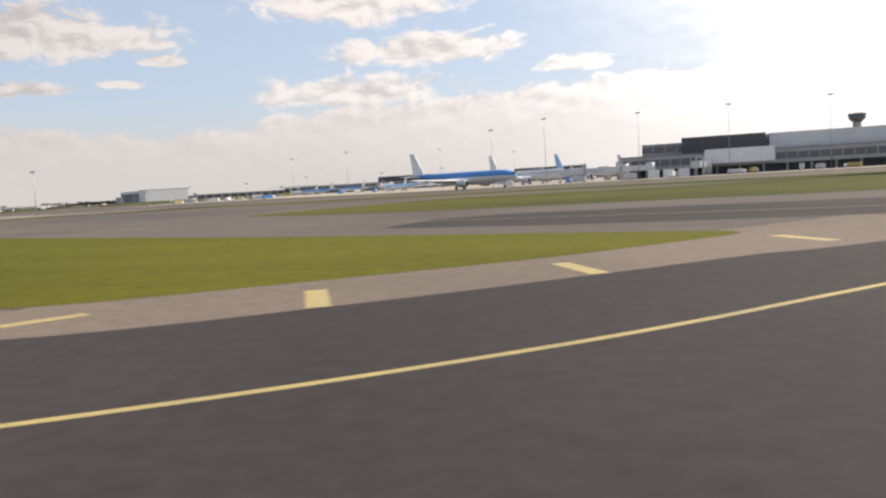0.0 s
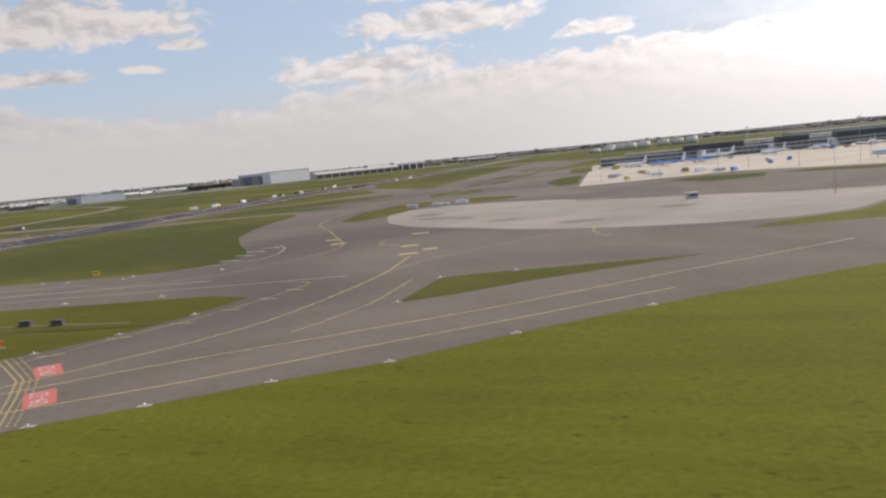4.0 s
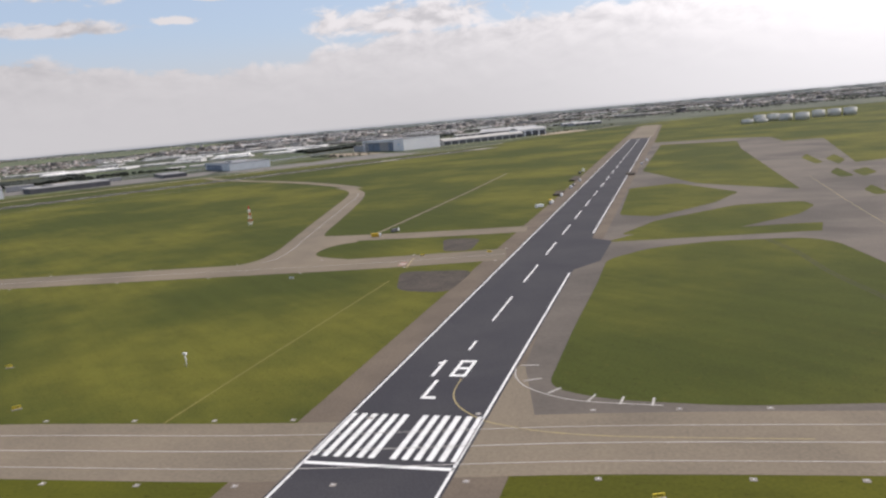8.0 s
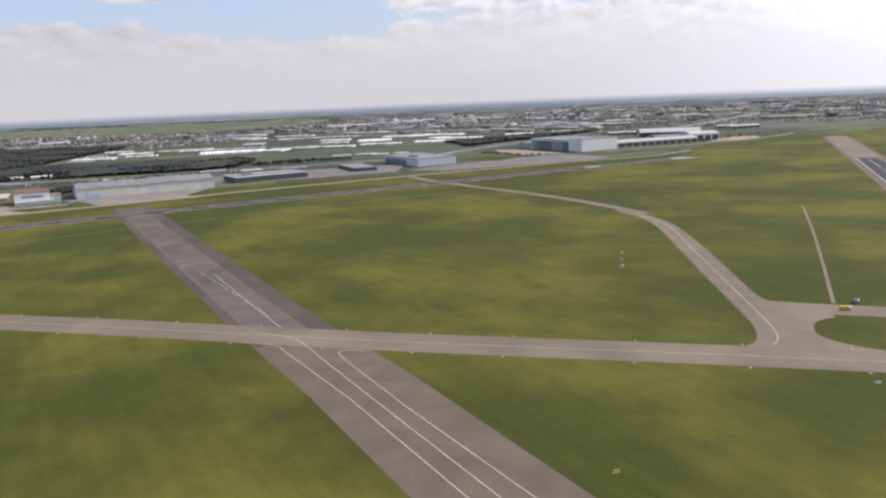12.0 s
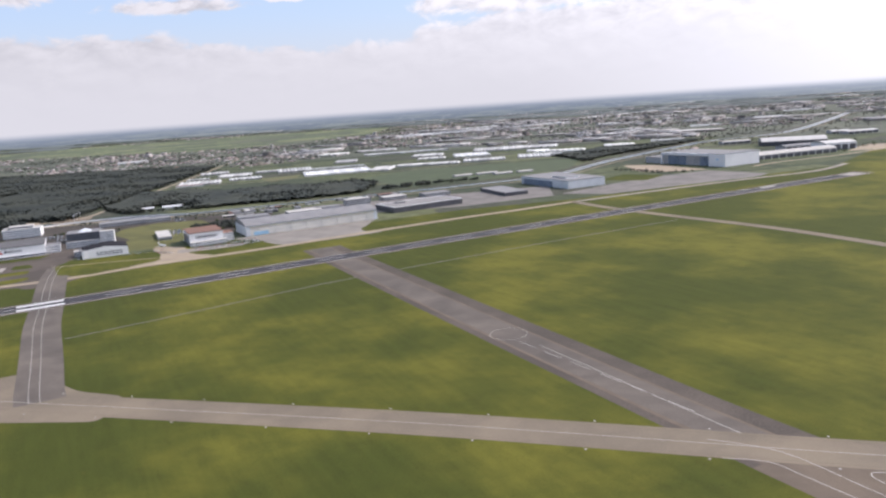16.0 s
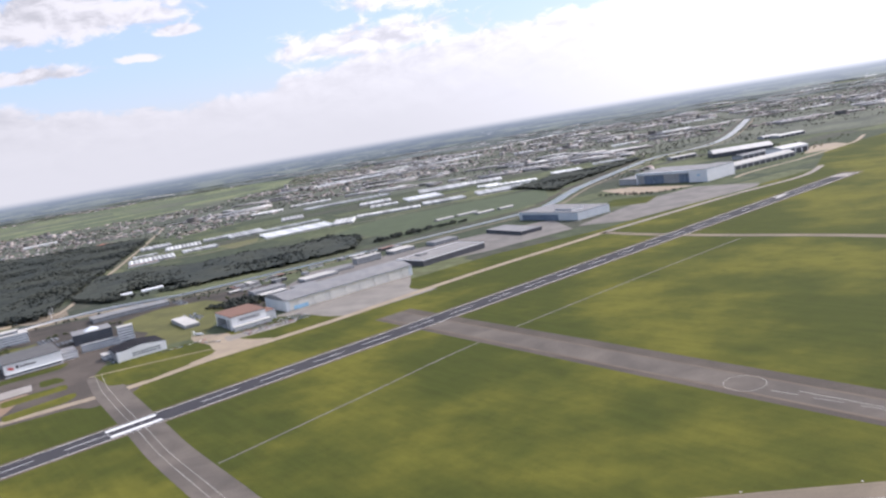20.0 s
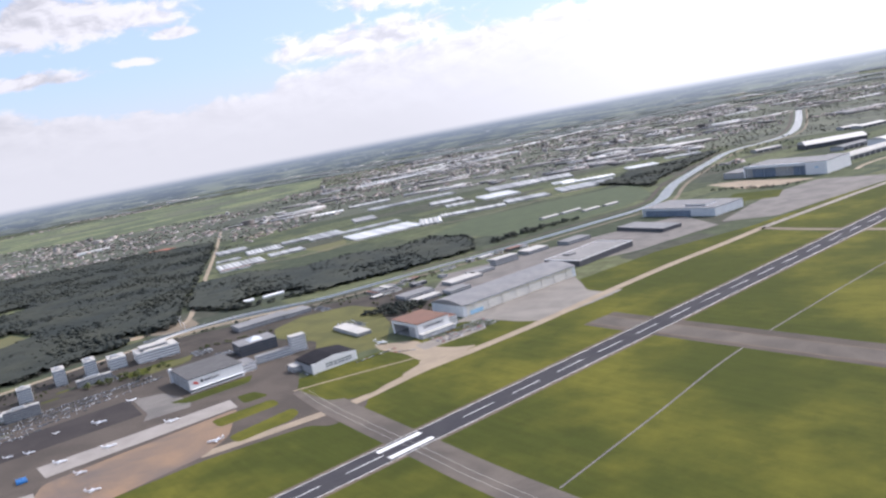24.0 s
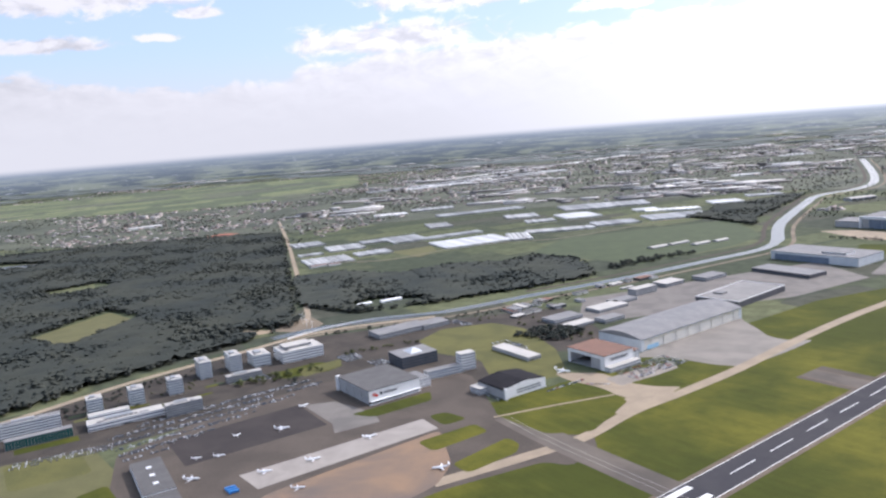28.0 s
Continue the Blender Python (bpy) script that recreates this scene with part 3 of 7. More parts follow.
part("worn_middle", strip_bm(bmesh.new(), [(-1250, 480)] + STRIP[4:], 34.0, Z1 + 0.04, 4.0), TAXI_GREY, old)
for pts in ([(-880, 136), (-1033, 267), (-1161, 383), (-1228, 438)], [(-880, 150), (-1018, 270), (-1113, 355), (-1216, 448)], [(-880, 168), (-1003, 274), (-1123, 379), (-1193, 444)]):
    line("lane_line", pts, 0.6, Z4, FAINT_LINE, old, False)
for pts in ([(-1228, 438), (-1246, 453), (-1258, 463), (-1272, 466), (-1290, 464)], [(-1216, 448), (-1238, 469), (-1255, 481), (-1273, 487), (-1300, 490)], [(-1193, 444), (-1204, 455), (-1207, 461), (-1204, 465), (-1190, 467)]):
    line("lane_line", pts, 0.6, Z4, FAINT_LINE, old)
lanes(old, [(-1279, 504), (-1340, 559), (-1400, 614), (-1459, 667)], (0,), 0.6, FAINT_LINE, Z4)
for k in range(6):
    line("lane_line", [(-1311 - 30 * k, 536 + 24.5 * k), (-1331 - 30 * k, 552 + 24.5 * k)], 0.6, Z4, FAINT_LINE, old, False)
bm = bmesh.new()
strip_bm(bm, [(-1499 + 19 * math.cos(a / 12 * math.pi), 697 + 20 * math.sin(a / 12 * math.pi)) for a in range(25)], 0.4, Z4)
part("painted_circle", bm, FAINT_LINE, old)

# ---- far runway 04 22 ----
D04 = Vector((0.6486, 0.7615)).normalized()
A04 = Vector((-2165.0, 725.0))


def on04(side, along):
    q = A04 + D04 * along + Vector((D04.y, -D04.x)) * side
    return (q.x, q.y)


def bar04(bm, s0, a0, s1, a1, z=Z4):
    quad(bm, [on04(s0, a0), on04(s1, a0), on04(s1, a1), on04(s0, a1)], z)
    return bm


rwy04 = road("runway_4", [on04(0, -420), on04(0, 1765)], 40.0, Z3, TARMAC_NEW, "dark asphalt runway with white centre dashes", False, "runway")
road("runway_shoulder_3", [on04(0, -430), on04(0, 1775)], 54.0, Z1 + 0.03, SHOULDER, "pale paved runway shoulder", False, "runway")
for sgn in (-1, 1):
    part("aiming_bar", bar04(bmesh.new(), sgn * 12.0 - 4, -29, sgn * 12.0 + 4, 29), WHITE_LINE, rwy04)
    part("edge_line", bar04(bmesh.new(), sgn * 20.4 - 0.5, -420, sgn * 20.4 + 0.5, 1765), WHITE_LINE, rwy04)
for k in range(-7, 19):
    if k != -2:
        part("centre_dash", bar04(bmesh.new(), -0.6, 159.5 + 78.3 * k, 0.6, 207.0 + 78.3 * k), WHITE_LINE, rwy04)
part("aiming_bar", bar04(bmesh.new(), -16, 1425, -4, 1470), FAINT_LINE, rwy04)
part("threshold_patch", bar04(bmesh.new(), -18, 1700, 18, 1755), CONCRETE, rwy04)
road("grass_track", [(-1992, 603), (-1897, 750), (-1805, 895), (-1682, 1052), (-1538, 1226), (-1391, 1396)], 2.4, Z1, GREY_PAVING, "narrow pale track across the grass")
road("gravel_track", [(-870, 655), (-864, 750), (-858, 852), (-850, 1000), (-842, 1206)], 3.0, Z1, TARMAC, "pale gravel track across the grass")
road("gravel_track_2", [(-796, 460), (-801, 380), (-806, 300), (-809, 240)], 1.0, Z1, OLD_TRACK, "faint pale track worn across the grass")
road("ditch_line", [(-1132, 413), (-1060, 356), (-972, 283)], 0.9, Z1, RUT, "dark shallow ditch in the grass")
road("grass_track_2", [(-655, 184), (-560, 190), (-470, 193), (-430, 190)], 1.2, Z1, SHOULDER, "worn path across the grass")
RUTS = [(-566, 546), (-556, 500), (-551, 448), (-543, 405), (-536, 375), (-520, 350), (-499, 331), (-475, 308)]
rng = random.Random(9)
ruts = base("wheel_ruts", pose(0, 0, 0), "dark wheel ruts pressed into the turf", "ruts", kind="structure")
for k in range(26):
    x, l, o = rng.uniform(-690, -440), rng.uniform(14, 60), rng.choice((-9, -7.6, -6, -4.4, -3, -1.6, 2))
    line("rut", [(x + l * q, 187 + o + 0.022 * (x + l * q + 560) + rng.uniform(-.35, .35)) for q in (0, .25, .5, .75, 1)], rng.uniform(.35, .9), Z1 + 0.01, RUT, ruts)
for k in range(7):
    line("rut", [(-520 + 62 * math.sin(q / 6 * 2.6) + k * 2, 176 - k * 1.7 + 13 * math.cos(q / 6 * 2.6)) for q in range(7)], rng.uniform(.3, .6), Z1 + 0.01, RUT, ruts)
for o in (-1.0, 1.0):
    line("rut", [(x + o, y + o) for x, y in RUTS], 1.1, Z2 + 0.05, RUT, ruts)

# ---- tan road and aprons by the hangars ----
TAN = [(-2425, 748), (-2330, 824), (-2268, 880), (-2208, 968), (-2138, 1043), (-2052, 1143), (-1950, 1278), (-1830, 1425), (-1720, 1545), (-1625, 1655)]
road("tan_road", TAN, 19.0, Z2, TANROAD, "tan concrete road along the hangars")
road("tan_road_2", [(-1625, 1655), (-1500, 1780), (-1300, 1975), (-1120, 2130), (-1030, 2300)], 17.0, Z2, PALE_TARMAC, "pale concrete road along the hangars")
sheet("hangar_apron", round_off([(-2205, 1205), (-2190, 1230), (-2006, 1446), (-2004, 1415), (-1990, 1365), (-1982, 1312), (-1950, 1284), (-1915, 1290), (-1960, 1235), (-2040, 1150), (-2085, 1162), (-2140, 1200)], 20), Z1 + 0.01, WORN_SHADED_CONCRETE, "pale worn concrete apron of a hangar, darkened for cloud shade", category="pavement")
sheet("small_apron", round_off([(-2325, 1130), (-2250, 1128), (-2205, 1065), (-2170, 1045), (-2200, 1010), (-2225, 1025), (-2250, 1060), (-2300, 1095)], 14), Z1 + 0.02, TANROAD, "tan apron of a small hangar", category="pavement")
sheet("tan_fork", round_off([(-2240, 1112), (-2262, 1108), (-2230, 1060), (-2214, 1020), (-2236, 985), (-2228, 953), (-2180, 1000), (-2138, 1064), (-2172, 1064), (-2205, 1078)], 10), Z2 + 0.03, TANROAD, "tan concrete fork of a hangar road", category="pavement")
sheet("far_apron", round_off([(-1690, 1790), (-1575, 1768), (-1250, 2045), (-1225, 2110), (-1376, 2225), (-1508, 2102), (-1600, 1960)], 14), Z1, GREY_PAVING, "pale concrete apron of a far hangar", category="pavement")
sheet("far_lawn", round_off([(-1650, 2050), (-1600, 2190), (-1483, 2140), (-1520, 2020)], 12), Z1 + 0.03, GRASS, "lawn beside a far apron", category="grass")
sheet("bare_ground", round_off([(-1640, 2450), (-1543, 2432), (-1373, 2250), (-1470, 2220), (-1560, 2240)], 12), Z1 + 0.06, TANROAD, "bare sandy ground in front of a hangar", category="ground")
sheet("sandy_yard", round_off([(-990, 2677), (-940, 2830), (-905, 2915), (-832, 2912), (-820, 2800), (-904, 2705)], 12), Z1, TANROAD, "bare sandy yard beside a white hall", category="ground")
road("tan_road_3", [(-1260, 2300), (-1193, 2395), (-1033, 2543), (-860, 2750), (-780, 2860), (-700, 3050)], 14.0, Z1 + 0.02, TANROAD, "tan road along far halls")
sheet("car_pad", [(-2246, 1100), (-2194, 1146), (-2146, 1176), (-2138, 1150), (-2165, 1120), (-2222, 1068)], Z2 + 0.07, PALE_TARMAC, "pale paved car park of a hangar", category="pavement")
sheet("yard", [(-2110, 1500), (-1880, 1600), (-1700, 1760), (-1760, 1960), (-2300, 1640), (-2300, 1420)], -0.04, GREY_PAVING, "paved yard behind hangars", category="pavement")
# business aviation apron
sheet("business_apron", round_off([(-2860, 805), (-2800, 945), (-2690, 1085), (-2560, 1190), (-2450, 1120), (-2392, 975), (-2381, 945), (-2314, 886), (-2257, 890), (-2250, 850), (-2277, 800), (-2310, 809), (-2410, 735), (-2486, 650), (-2500, 600), (-2540, 540), (-2640, 560), (-2760, 640)], 12), Z1 + 0.03, APRON, "grey asphalt aircraft apron", category="pavement")
sheet("dark_apron", [(-2815, 850), (-2745, 778), (-2612, 915), (-2686, 990)], Z2 + 0.02, TARMAC_MID, "dark asphalt parking stand", category="pavement")
sheet("concrete_stand", [(-2662, 757), (-2622, 724), (-2455, 905), (-2484, 938)], Z2 + 0.04, CONCRETE, "pale concrete aircraft stand", category="pavement")
sheet("brown_stand", round_off([(-2612, 706), (-2452, 900), (-2415, 800), (-2420, 745), (-2490, 640), (-2560, 600)], 14), Z2 + 0.03, BROWN_APRON, "stained brown apron", category="pavement")
sheet("pale_stand", [(-2678, 988), (-2606, 918), (-2591, 886), (-2541, 927), (-2560, 960), (-2635, 1005)], Z2 + 0.01, GREY_PAVING, "pale worn concrete in front of a hangar", category="pavement")
sheet("concrete_stand", [(-2660, 652), (-2606, 684), (-2546, 622), (-2592, 586)], Z2 + 0.05, CONCRETE, "pale concrete corner stand", category="pavement")
road("grass_path", [(-2388, 945), (-2314, 988), (-2232, 1032)], 4.0, Z3 + 0.02, TANROAD, "narrow pale path across a lawn")
for pts in ([(-2415, 798), (-2361, 878), (-2343, 859), (-2343, 834), (-2391, 776)], [(-2472, 860), (-2410, 922), (-2387, 897), (-2445, 833)], [(-2479, 948), (-2458, 964), (-2423, 940), (-2449, 915)],
            [(-2592, 952), (-2560, 985), (-2500, 1048), (-2488, 1010), (-2554, 944)], [(-2392, 970), (-2352, 1007), (-2309, 1086), (-2245, 1037), (-2213, 1008), (-2257, 900), (-2314, 890), (-2381, 947)],
            [(-2835, 690), (-2816, 724), (-2687, 610), (-2723, 574)]):
    sheet("grass_island", round_off(pts, 10), Z2 + 0.06, GRASS, "small green grass island by an apron", category="grass")

# ---- taxiways and aprons of the terminal side ----
sheet("terminal_taxiways", [(420, 80), (1, 116), (-37, 132), (-130, 170), (-330, 150), (-400, 116), (-478, 70), (-552, 68), (-505, 102), (-460, 139), (-446, 155), (-433, 165), (-424, 178), (-417, 195), (-413, 213), (-425, 218),
                            (-560, 212), (-680, 250), (-690, 300), (-690, 560), (-528, 570), (-505, 670), (-490, 1114), (-440, 1500),
                            (-330, 1500), (-395, 1027), (-330, 1060), (420, 1060)], Z1 + 0.02, TAXI_GREY, "wide worn asphalt taxiways of an airport", category="pavement")
sheet("grass_wedge", round_off([(1, 122), (-13, 110), (-33, 98.5), (-58, 98.6), (-78, 97.6), (-96, 95.9), (-116, 95.4), (-157, 93.4), (-200, 91), (-242, 88.2), (-400, 73), (-468, 72), (-440, 95), (-413, 117), (-401, 125), (-389, 132), (-375, 141), (-360, 149), (-343, 163), (-321, 179), (-280, 205), (-235, 224), (-180, 212), (-125, 185), (-76, 159), (-37, 138)], 5), Z2, SUNNY_GRASS, "mown grass wedge between runway and taxiway", category="grass")
sheet("grass_triangle", round_off([(-679, 276), (-658, 265), (-619, 260), (-563, 264), (-510, 269), (-472, 272), (-455, 290), (-461, 314), (-481, 347), (-503, 390), (-517, 443), (-528, 528), (-543, 548), (-600, 548), (-640, 532), (-666, 500), (-669, 436), (-675, 352)], 12), Z2 + 0.03, GRASS, "large green grass field between taxiways", category="grass")
sheet("terminal_apron", [(-345, 585), (-240, 610), (-120, 520), (-60, 490), (200, 440), (420, 480), (420, 1058), (-340, 1050)], Z1 + 0.04, PINK_APRON, "pale pinkish concrete apron round the terminal", category="pavement")
sheet("concrete_apron", round_off([(-444, 480), (-443, 445), (-430, 400), (-411, 370), (-387, 350), (-353, 320), (-323, 307), (-300, 300), (-272, 299), (-250, 310), (-232, 335), (-222, 366), (-180, 372), (-200, 385), (-249, 396), (-277, 415), (-330, 441), (-350, 466), (-385, 486), (-418, 497)], 8), Z2, PALE_TARMAC, "pale concrete aircraft stand", category="pavement")
sheet("grass_triangle_2", round_off([(-371, 195), (-361, 200), (-345, 212), (-305, 235), (-340, 229), (-357, 227), (-368, 224)], 2), Z2 + 0.02, GRASS, "small grass triangle between taxiways", category="grass")
for pts in ([(-472, 490), (-462, 545), (-440, 556), (-436, 529), (-441, 465), (-455, 424), (-467, 437)], [(-75, 207), (-38, 187), (0, 182), (27, 177), (120, 160), (260, 140), (260, 230), (73, 300), (13, 268), (-45, 276), (-66, 225)],
            [(-200, 352), (0, 296), (200, 240), (300, 225), (300, 262), (0, 338), (-180, 372)], [(-240, 300), (-170, 330), (-140, 345), (-180, 350)],
            [(-225, 545), (-120, 470), (-30, 425), (200, 380), (200, 400), (-40, 445), (-200, 560)], [(-662, 690), (-655, 890), (-605, 915), (-552, 805), (-580, 738), (-632, 672)],
            [(-660, 590), (-634, 648), (-565, 715), (-512, 718), (-508, 690), (-527, 648), (-600, 575)], [(-640, 1090), (-628, 1250), (-600, 1640), (-462, 1590), (-480, 1380), (-498, 800), (-583, 900)],
            [(-290, 278), (-262, 281), (-239, 285), (-222, 293), (-209, 322), (-207, 350), (-222, 362), (-232, 330), (-250, 305), (-275, 292)], [(-435, 1135), (-418, 1190), (-425, 1052), (-437, 1039)], [(-413, 1100), (-390, 1157), (-396, 1071), (-416, 1016)], [(-444, 931), (-427, 979), (-431, 885), (-446, 876)], [(-423, 931), (-401, 963), (-404, 908), (-425, 875)],
            [(-452, 771), (-437, 803), (-440, 738), (-453, 730)], [(-432, 783), (-415, 815), (-416, 766), (-434, 730)], [(-463, 643), (-451, 675), (-442, 675), (-446, 611), (-456, 612)], [(-436, 670), (-422, 657), (-418, 631), (-431, 607), (-441, 608)],
            [(-363, 1004), (-341, 1003), (-339, 848), (-356, 836), (-364, 891)], [(-366, 751), (-347, 773), (-347, 629), (-359, 605), (-374, 676)], [(-425, 547), (-412, 557), (-380, 537), (-382, 518), (-404, 503), (-423, 524)]):
    sheet("grass_island", round_off(pts, 8), Z2 + 0.04, GRASS, "green grass island between taxiways", category="grass")
sheet("exit_pavement", round_off([(-672, 560), (-648, 590), (-540, 604), (-440, 600), (-400, 660), (-395, 1640), (-470, 1700), (-610, 1740), (-640, 1230)], 10), Z1 + 0.01, TAXI_GREY, "worn asphalt runway exits", category="pavement")
stand = bpy.data.objects["concrete_apron"]
for x, y, l, w in ((-408, 407, 9, 5), (-417, 432, 8, 5), (-370, 369, 8, 4), (-338, 339, 8, 4), (-333, 448, 10, 6), (-392, 396, 5, 4), (-300, 372, 7, 4)):
    ring = [(x + l * math.cos(a / 8 * math.pi) * (1 + .2 * math.sin(a * 2.1 + x)), y + w * math.sin(a / 8 * math.pi) * (1 + .2 * math.cos(a * 1.7 + y))) for a in range(16)]
    part("oil_stain", prism(bmesh.new(), ring, Z3, Z3 + 0.01), GREY_PAVING, stand, m=pose(0, 0, 0))
for k in range(5):
    part("dark_mark", boxes((-.9, -.5, 0, .9, .5, .004)), LETTER, stand, m=pose(-325 + 2.3 * k, 341 - 1.2 * k, Z3 * ZK, 0, 0, -28))
sheet("grass_island", round_off([(-288, 560), (-266, 579), (-227, 560), (-238, 522), (-268, 519)], 8), Z2 + 0.04, GRASS, "green grass strip beside an apron", category="grass")
tw = bpy.data.objects["terminal_taxiways"]
CURVES = [[(-445, 122), (-436, 128), (-428, 134), (-424, 140), (-418, 147), (-410, 158), (-402, 169), (-394, 186), (-389, 211), (-386, 238), (-387, 270)], [(-386, 236), (-377, 262), (-338, 311)], [(-480, 94), (-445, 120), (-428, 133), (-415, 142), (-400, 153), (-374, 169), (-349, 185), (-324, 204), (-270, 244)], [(-450, 104), (-428, 118), (-419, 124), (-408, 132), (-389, 143), (-365, 160), (-347, 172), (-316, 194)],
          [(-385, 172), (-381, 182), (-377, 197), (-375, 224)], [(-560, 237), (-485, 242), (-448, 254), (-436, 268), (-425, 291), (-423, 308), (-426, 322)], [(-425, 320), (-452, 380), (-480, 450), (-485, 600), (-470, 900)], [(-120, 196), (-20, 152), (120, 118)], [(-222, 243), (-120, 205)]]
for k, c in enumerate(CURVES):
    line("lane_line", c, 0.36, Z3, YELLOW_LINE if k in (0, 2, 3) else FAINT_YELLOW, tw)
for x, y, a, w in ((-436, 339, 20, 6), (-428, 322, 12, 6), (-400, 339, 8, 7), (-394, 298, 10, 6), (-389, 276, 10, 6), (-384, 285, 15, 5)):
    part("yellow_block", boxes((-w / 2, -2.2, 0, w / 2, 2.2, 0.004)), FAINT_YELLOW, tw, m=pose(x, y, Z3 * ZK, 0, 0, a))
part("white_dashes", boxes((-8, -0.5, 0, 8, 0.5, 0.01)), WHITE_LINE, tw, m=pose(-168, 248, Z3 * ZK, 0, 0, 2))
part("dark_patch", prism(bmesh.new(), [(-440, 145), (-422, 124), (-470, 84), (-490, 104)], Z2 + 0.02, Z2 + 0.03), TARMAC_MID, tw, m=pose(0, 0, 0))
# chevron bars and lines on the runway shoulder
bars = base("shoulder_bars", pose(0, 0, 0), "yellow bars painted on the runway shoulder", "road marking", kind="structure")
for x, y, a in ((1, 115.5, -68), (-11, 105.5, -68), (-20.8, 99, -70), (-30.5, 95, 50), (-60, 91, 115), (-76, 90, 105), (-91.6, 87.3, 100), (-106.2, 85.1, 98), (-121, 85, 115)):
    part("shoulder_bar", boxes((-2.4, -0.45, 0, 2.4, 0.45, 0.004)), YELLOW_LINE, bars, m=pose(x, y, (Z1 + 0.05) * ZK, 0, 0, a))
for o in (0.35, 0.80):
    line("edge_line", [(-66, 88.6 + o), (-81.5, 86.9 + o), (-92, 84.5 + o), (-101.4, 82.3 + o), (-120, 78 + o), (-150, 71 + o)], 0.16, Z3 + 0.03, YELLOW_LINE, bars)
line("edge_line", [(40, 133), (20, 115.2), (-2, 97.2), (-8, 92.2), (-13, 88.6), (-19, 85), (-26, 81.6), (-36, 78), (-50, 74.5), (-75, 70)], 0.31, Z3 + 0.03, YELLOW_LINE, bars)
line("edge_line", [(-60, 91), (-80.8, 89.2), (-93.3, 88.0)], 0.24, Z4, FAINT_LINE, bars)
line("edge_line", [(-94, 87.95), (-109.6, 87.2), (-119.7, 86.8), (-134, 85.7), (-146, 85.2)], 0.10, Z4, FAINT_LINE, bars)
line("joint", [(-40, 95.2), (-60, 94), (-82.6, 92.8), (-112.6, 91), (-133.6, 90), (-153.2, 88.9), (-250, 82)], 0.07, Z3 + 0.04, TARMAC_MID, bars)
line("joint", [(-133.6, 90), (-133.5, 94.5)], 0.05, Z3 + 0.04, TARMAC_MID, bars, False)
line("grass_lip", [(-33, 98.6), (-58, 98.7), (-78, 97.6), (-96, 95.9), (-116, 95.4), (-157, 93.4), (-200, 91), (-242, 88.2)], 0.16, Z3 + 0.03, DIRT, bars)
for x, y in ((-99.4, 85.0), (-87.0, 87.8), (-123.0, 84.6)):
    part("drain", boxes((-.35, -.06, 0, .35, .06, .004), (.23, -.4, 0, .35, -.06, .004)), BLACK, bars, m=pose(x, y, (Z3 + 0.05) * ZK, 0, 0, 20))
sheet("shoulder_band", [(-58, 80), (-45, 84)] + curve_pts([(-33, 90), (-12, 99), (4, 110), (40, 138)]) + curve_pts([(40, 160), (1, 126), (-13, 114), (-33, 102), (-58, 99)]), Z1 + 0.03, TAN_SHOULDER, "tan paved runway shoulder with yellow bars", category="runway")
sheet("shoulder_band_2", [(-400, 45), (-130, 70), (-57.9, 80)] + curve_pts([(-57.9, 99), (-130, 98), (-200, 95), (-300, 87), (-400, 78)]), Z1 + 0.03, SHOULDER, "dark brown paved runway shoulder", category="runway")
sheet("asphalt_flare", [(330, 140), (120, 170), (60, 152)] + curve_pts([(30, 132), (4, 112), (-3, 108), (-10, 103), (-19, 97), (-29, 92), (-45, 90), (-62, 89), (-81.5, 86.9), (-92, 84.5), (-101.4, 82.3), (-120, 78), (-150, 71)]) + [(-150, 60), (330, 80)], Z3 + 0.02, TARMAC_MID, "dark asphalt runway exit flare", category="pavement")
sheet("asphalt_flare_2", [(-30, 145), (-17, 139), (-3, 135), (11, 132), (60, 124), (60, 151), (20, 157), (0, 161), (-19, 163), (-27, 158)], Z2 + 0.01, TARMAC_MID, "dark asphalt strip of a taxiway", category="pavement")

# ---- hangars and buildings ----
TH = 46.8  # degrees of the hangar line


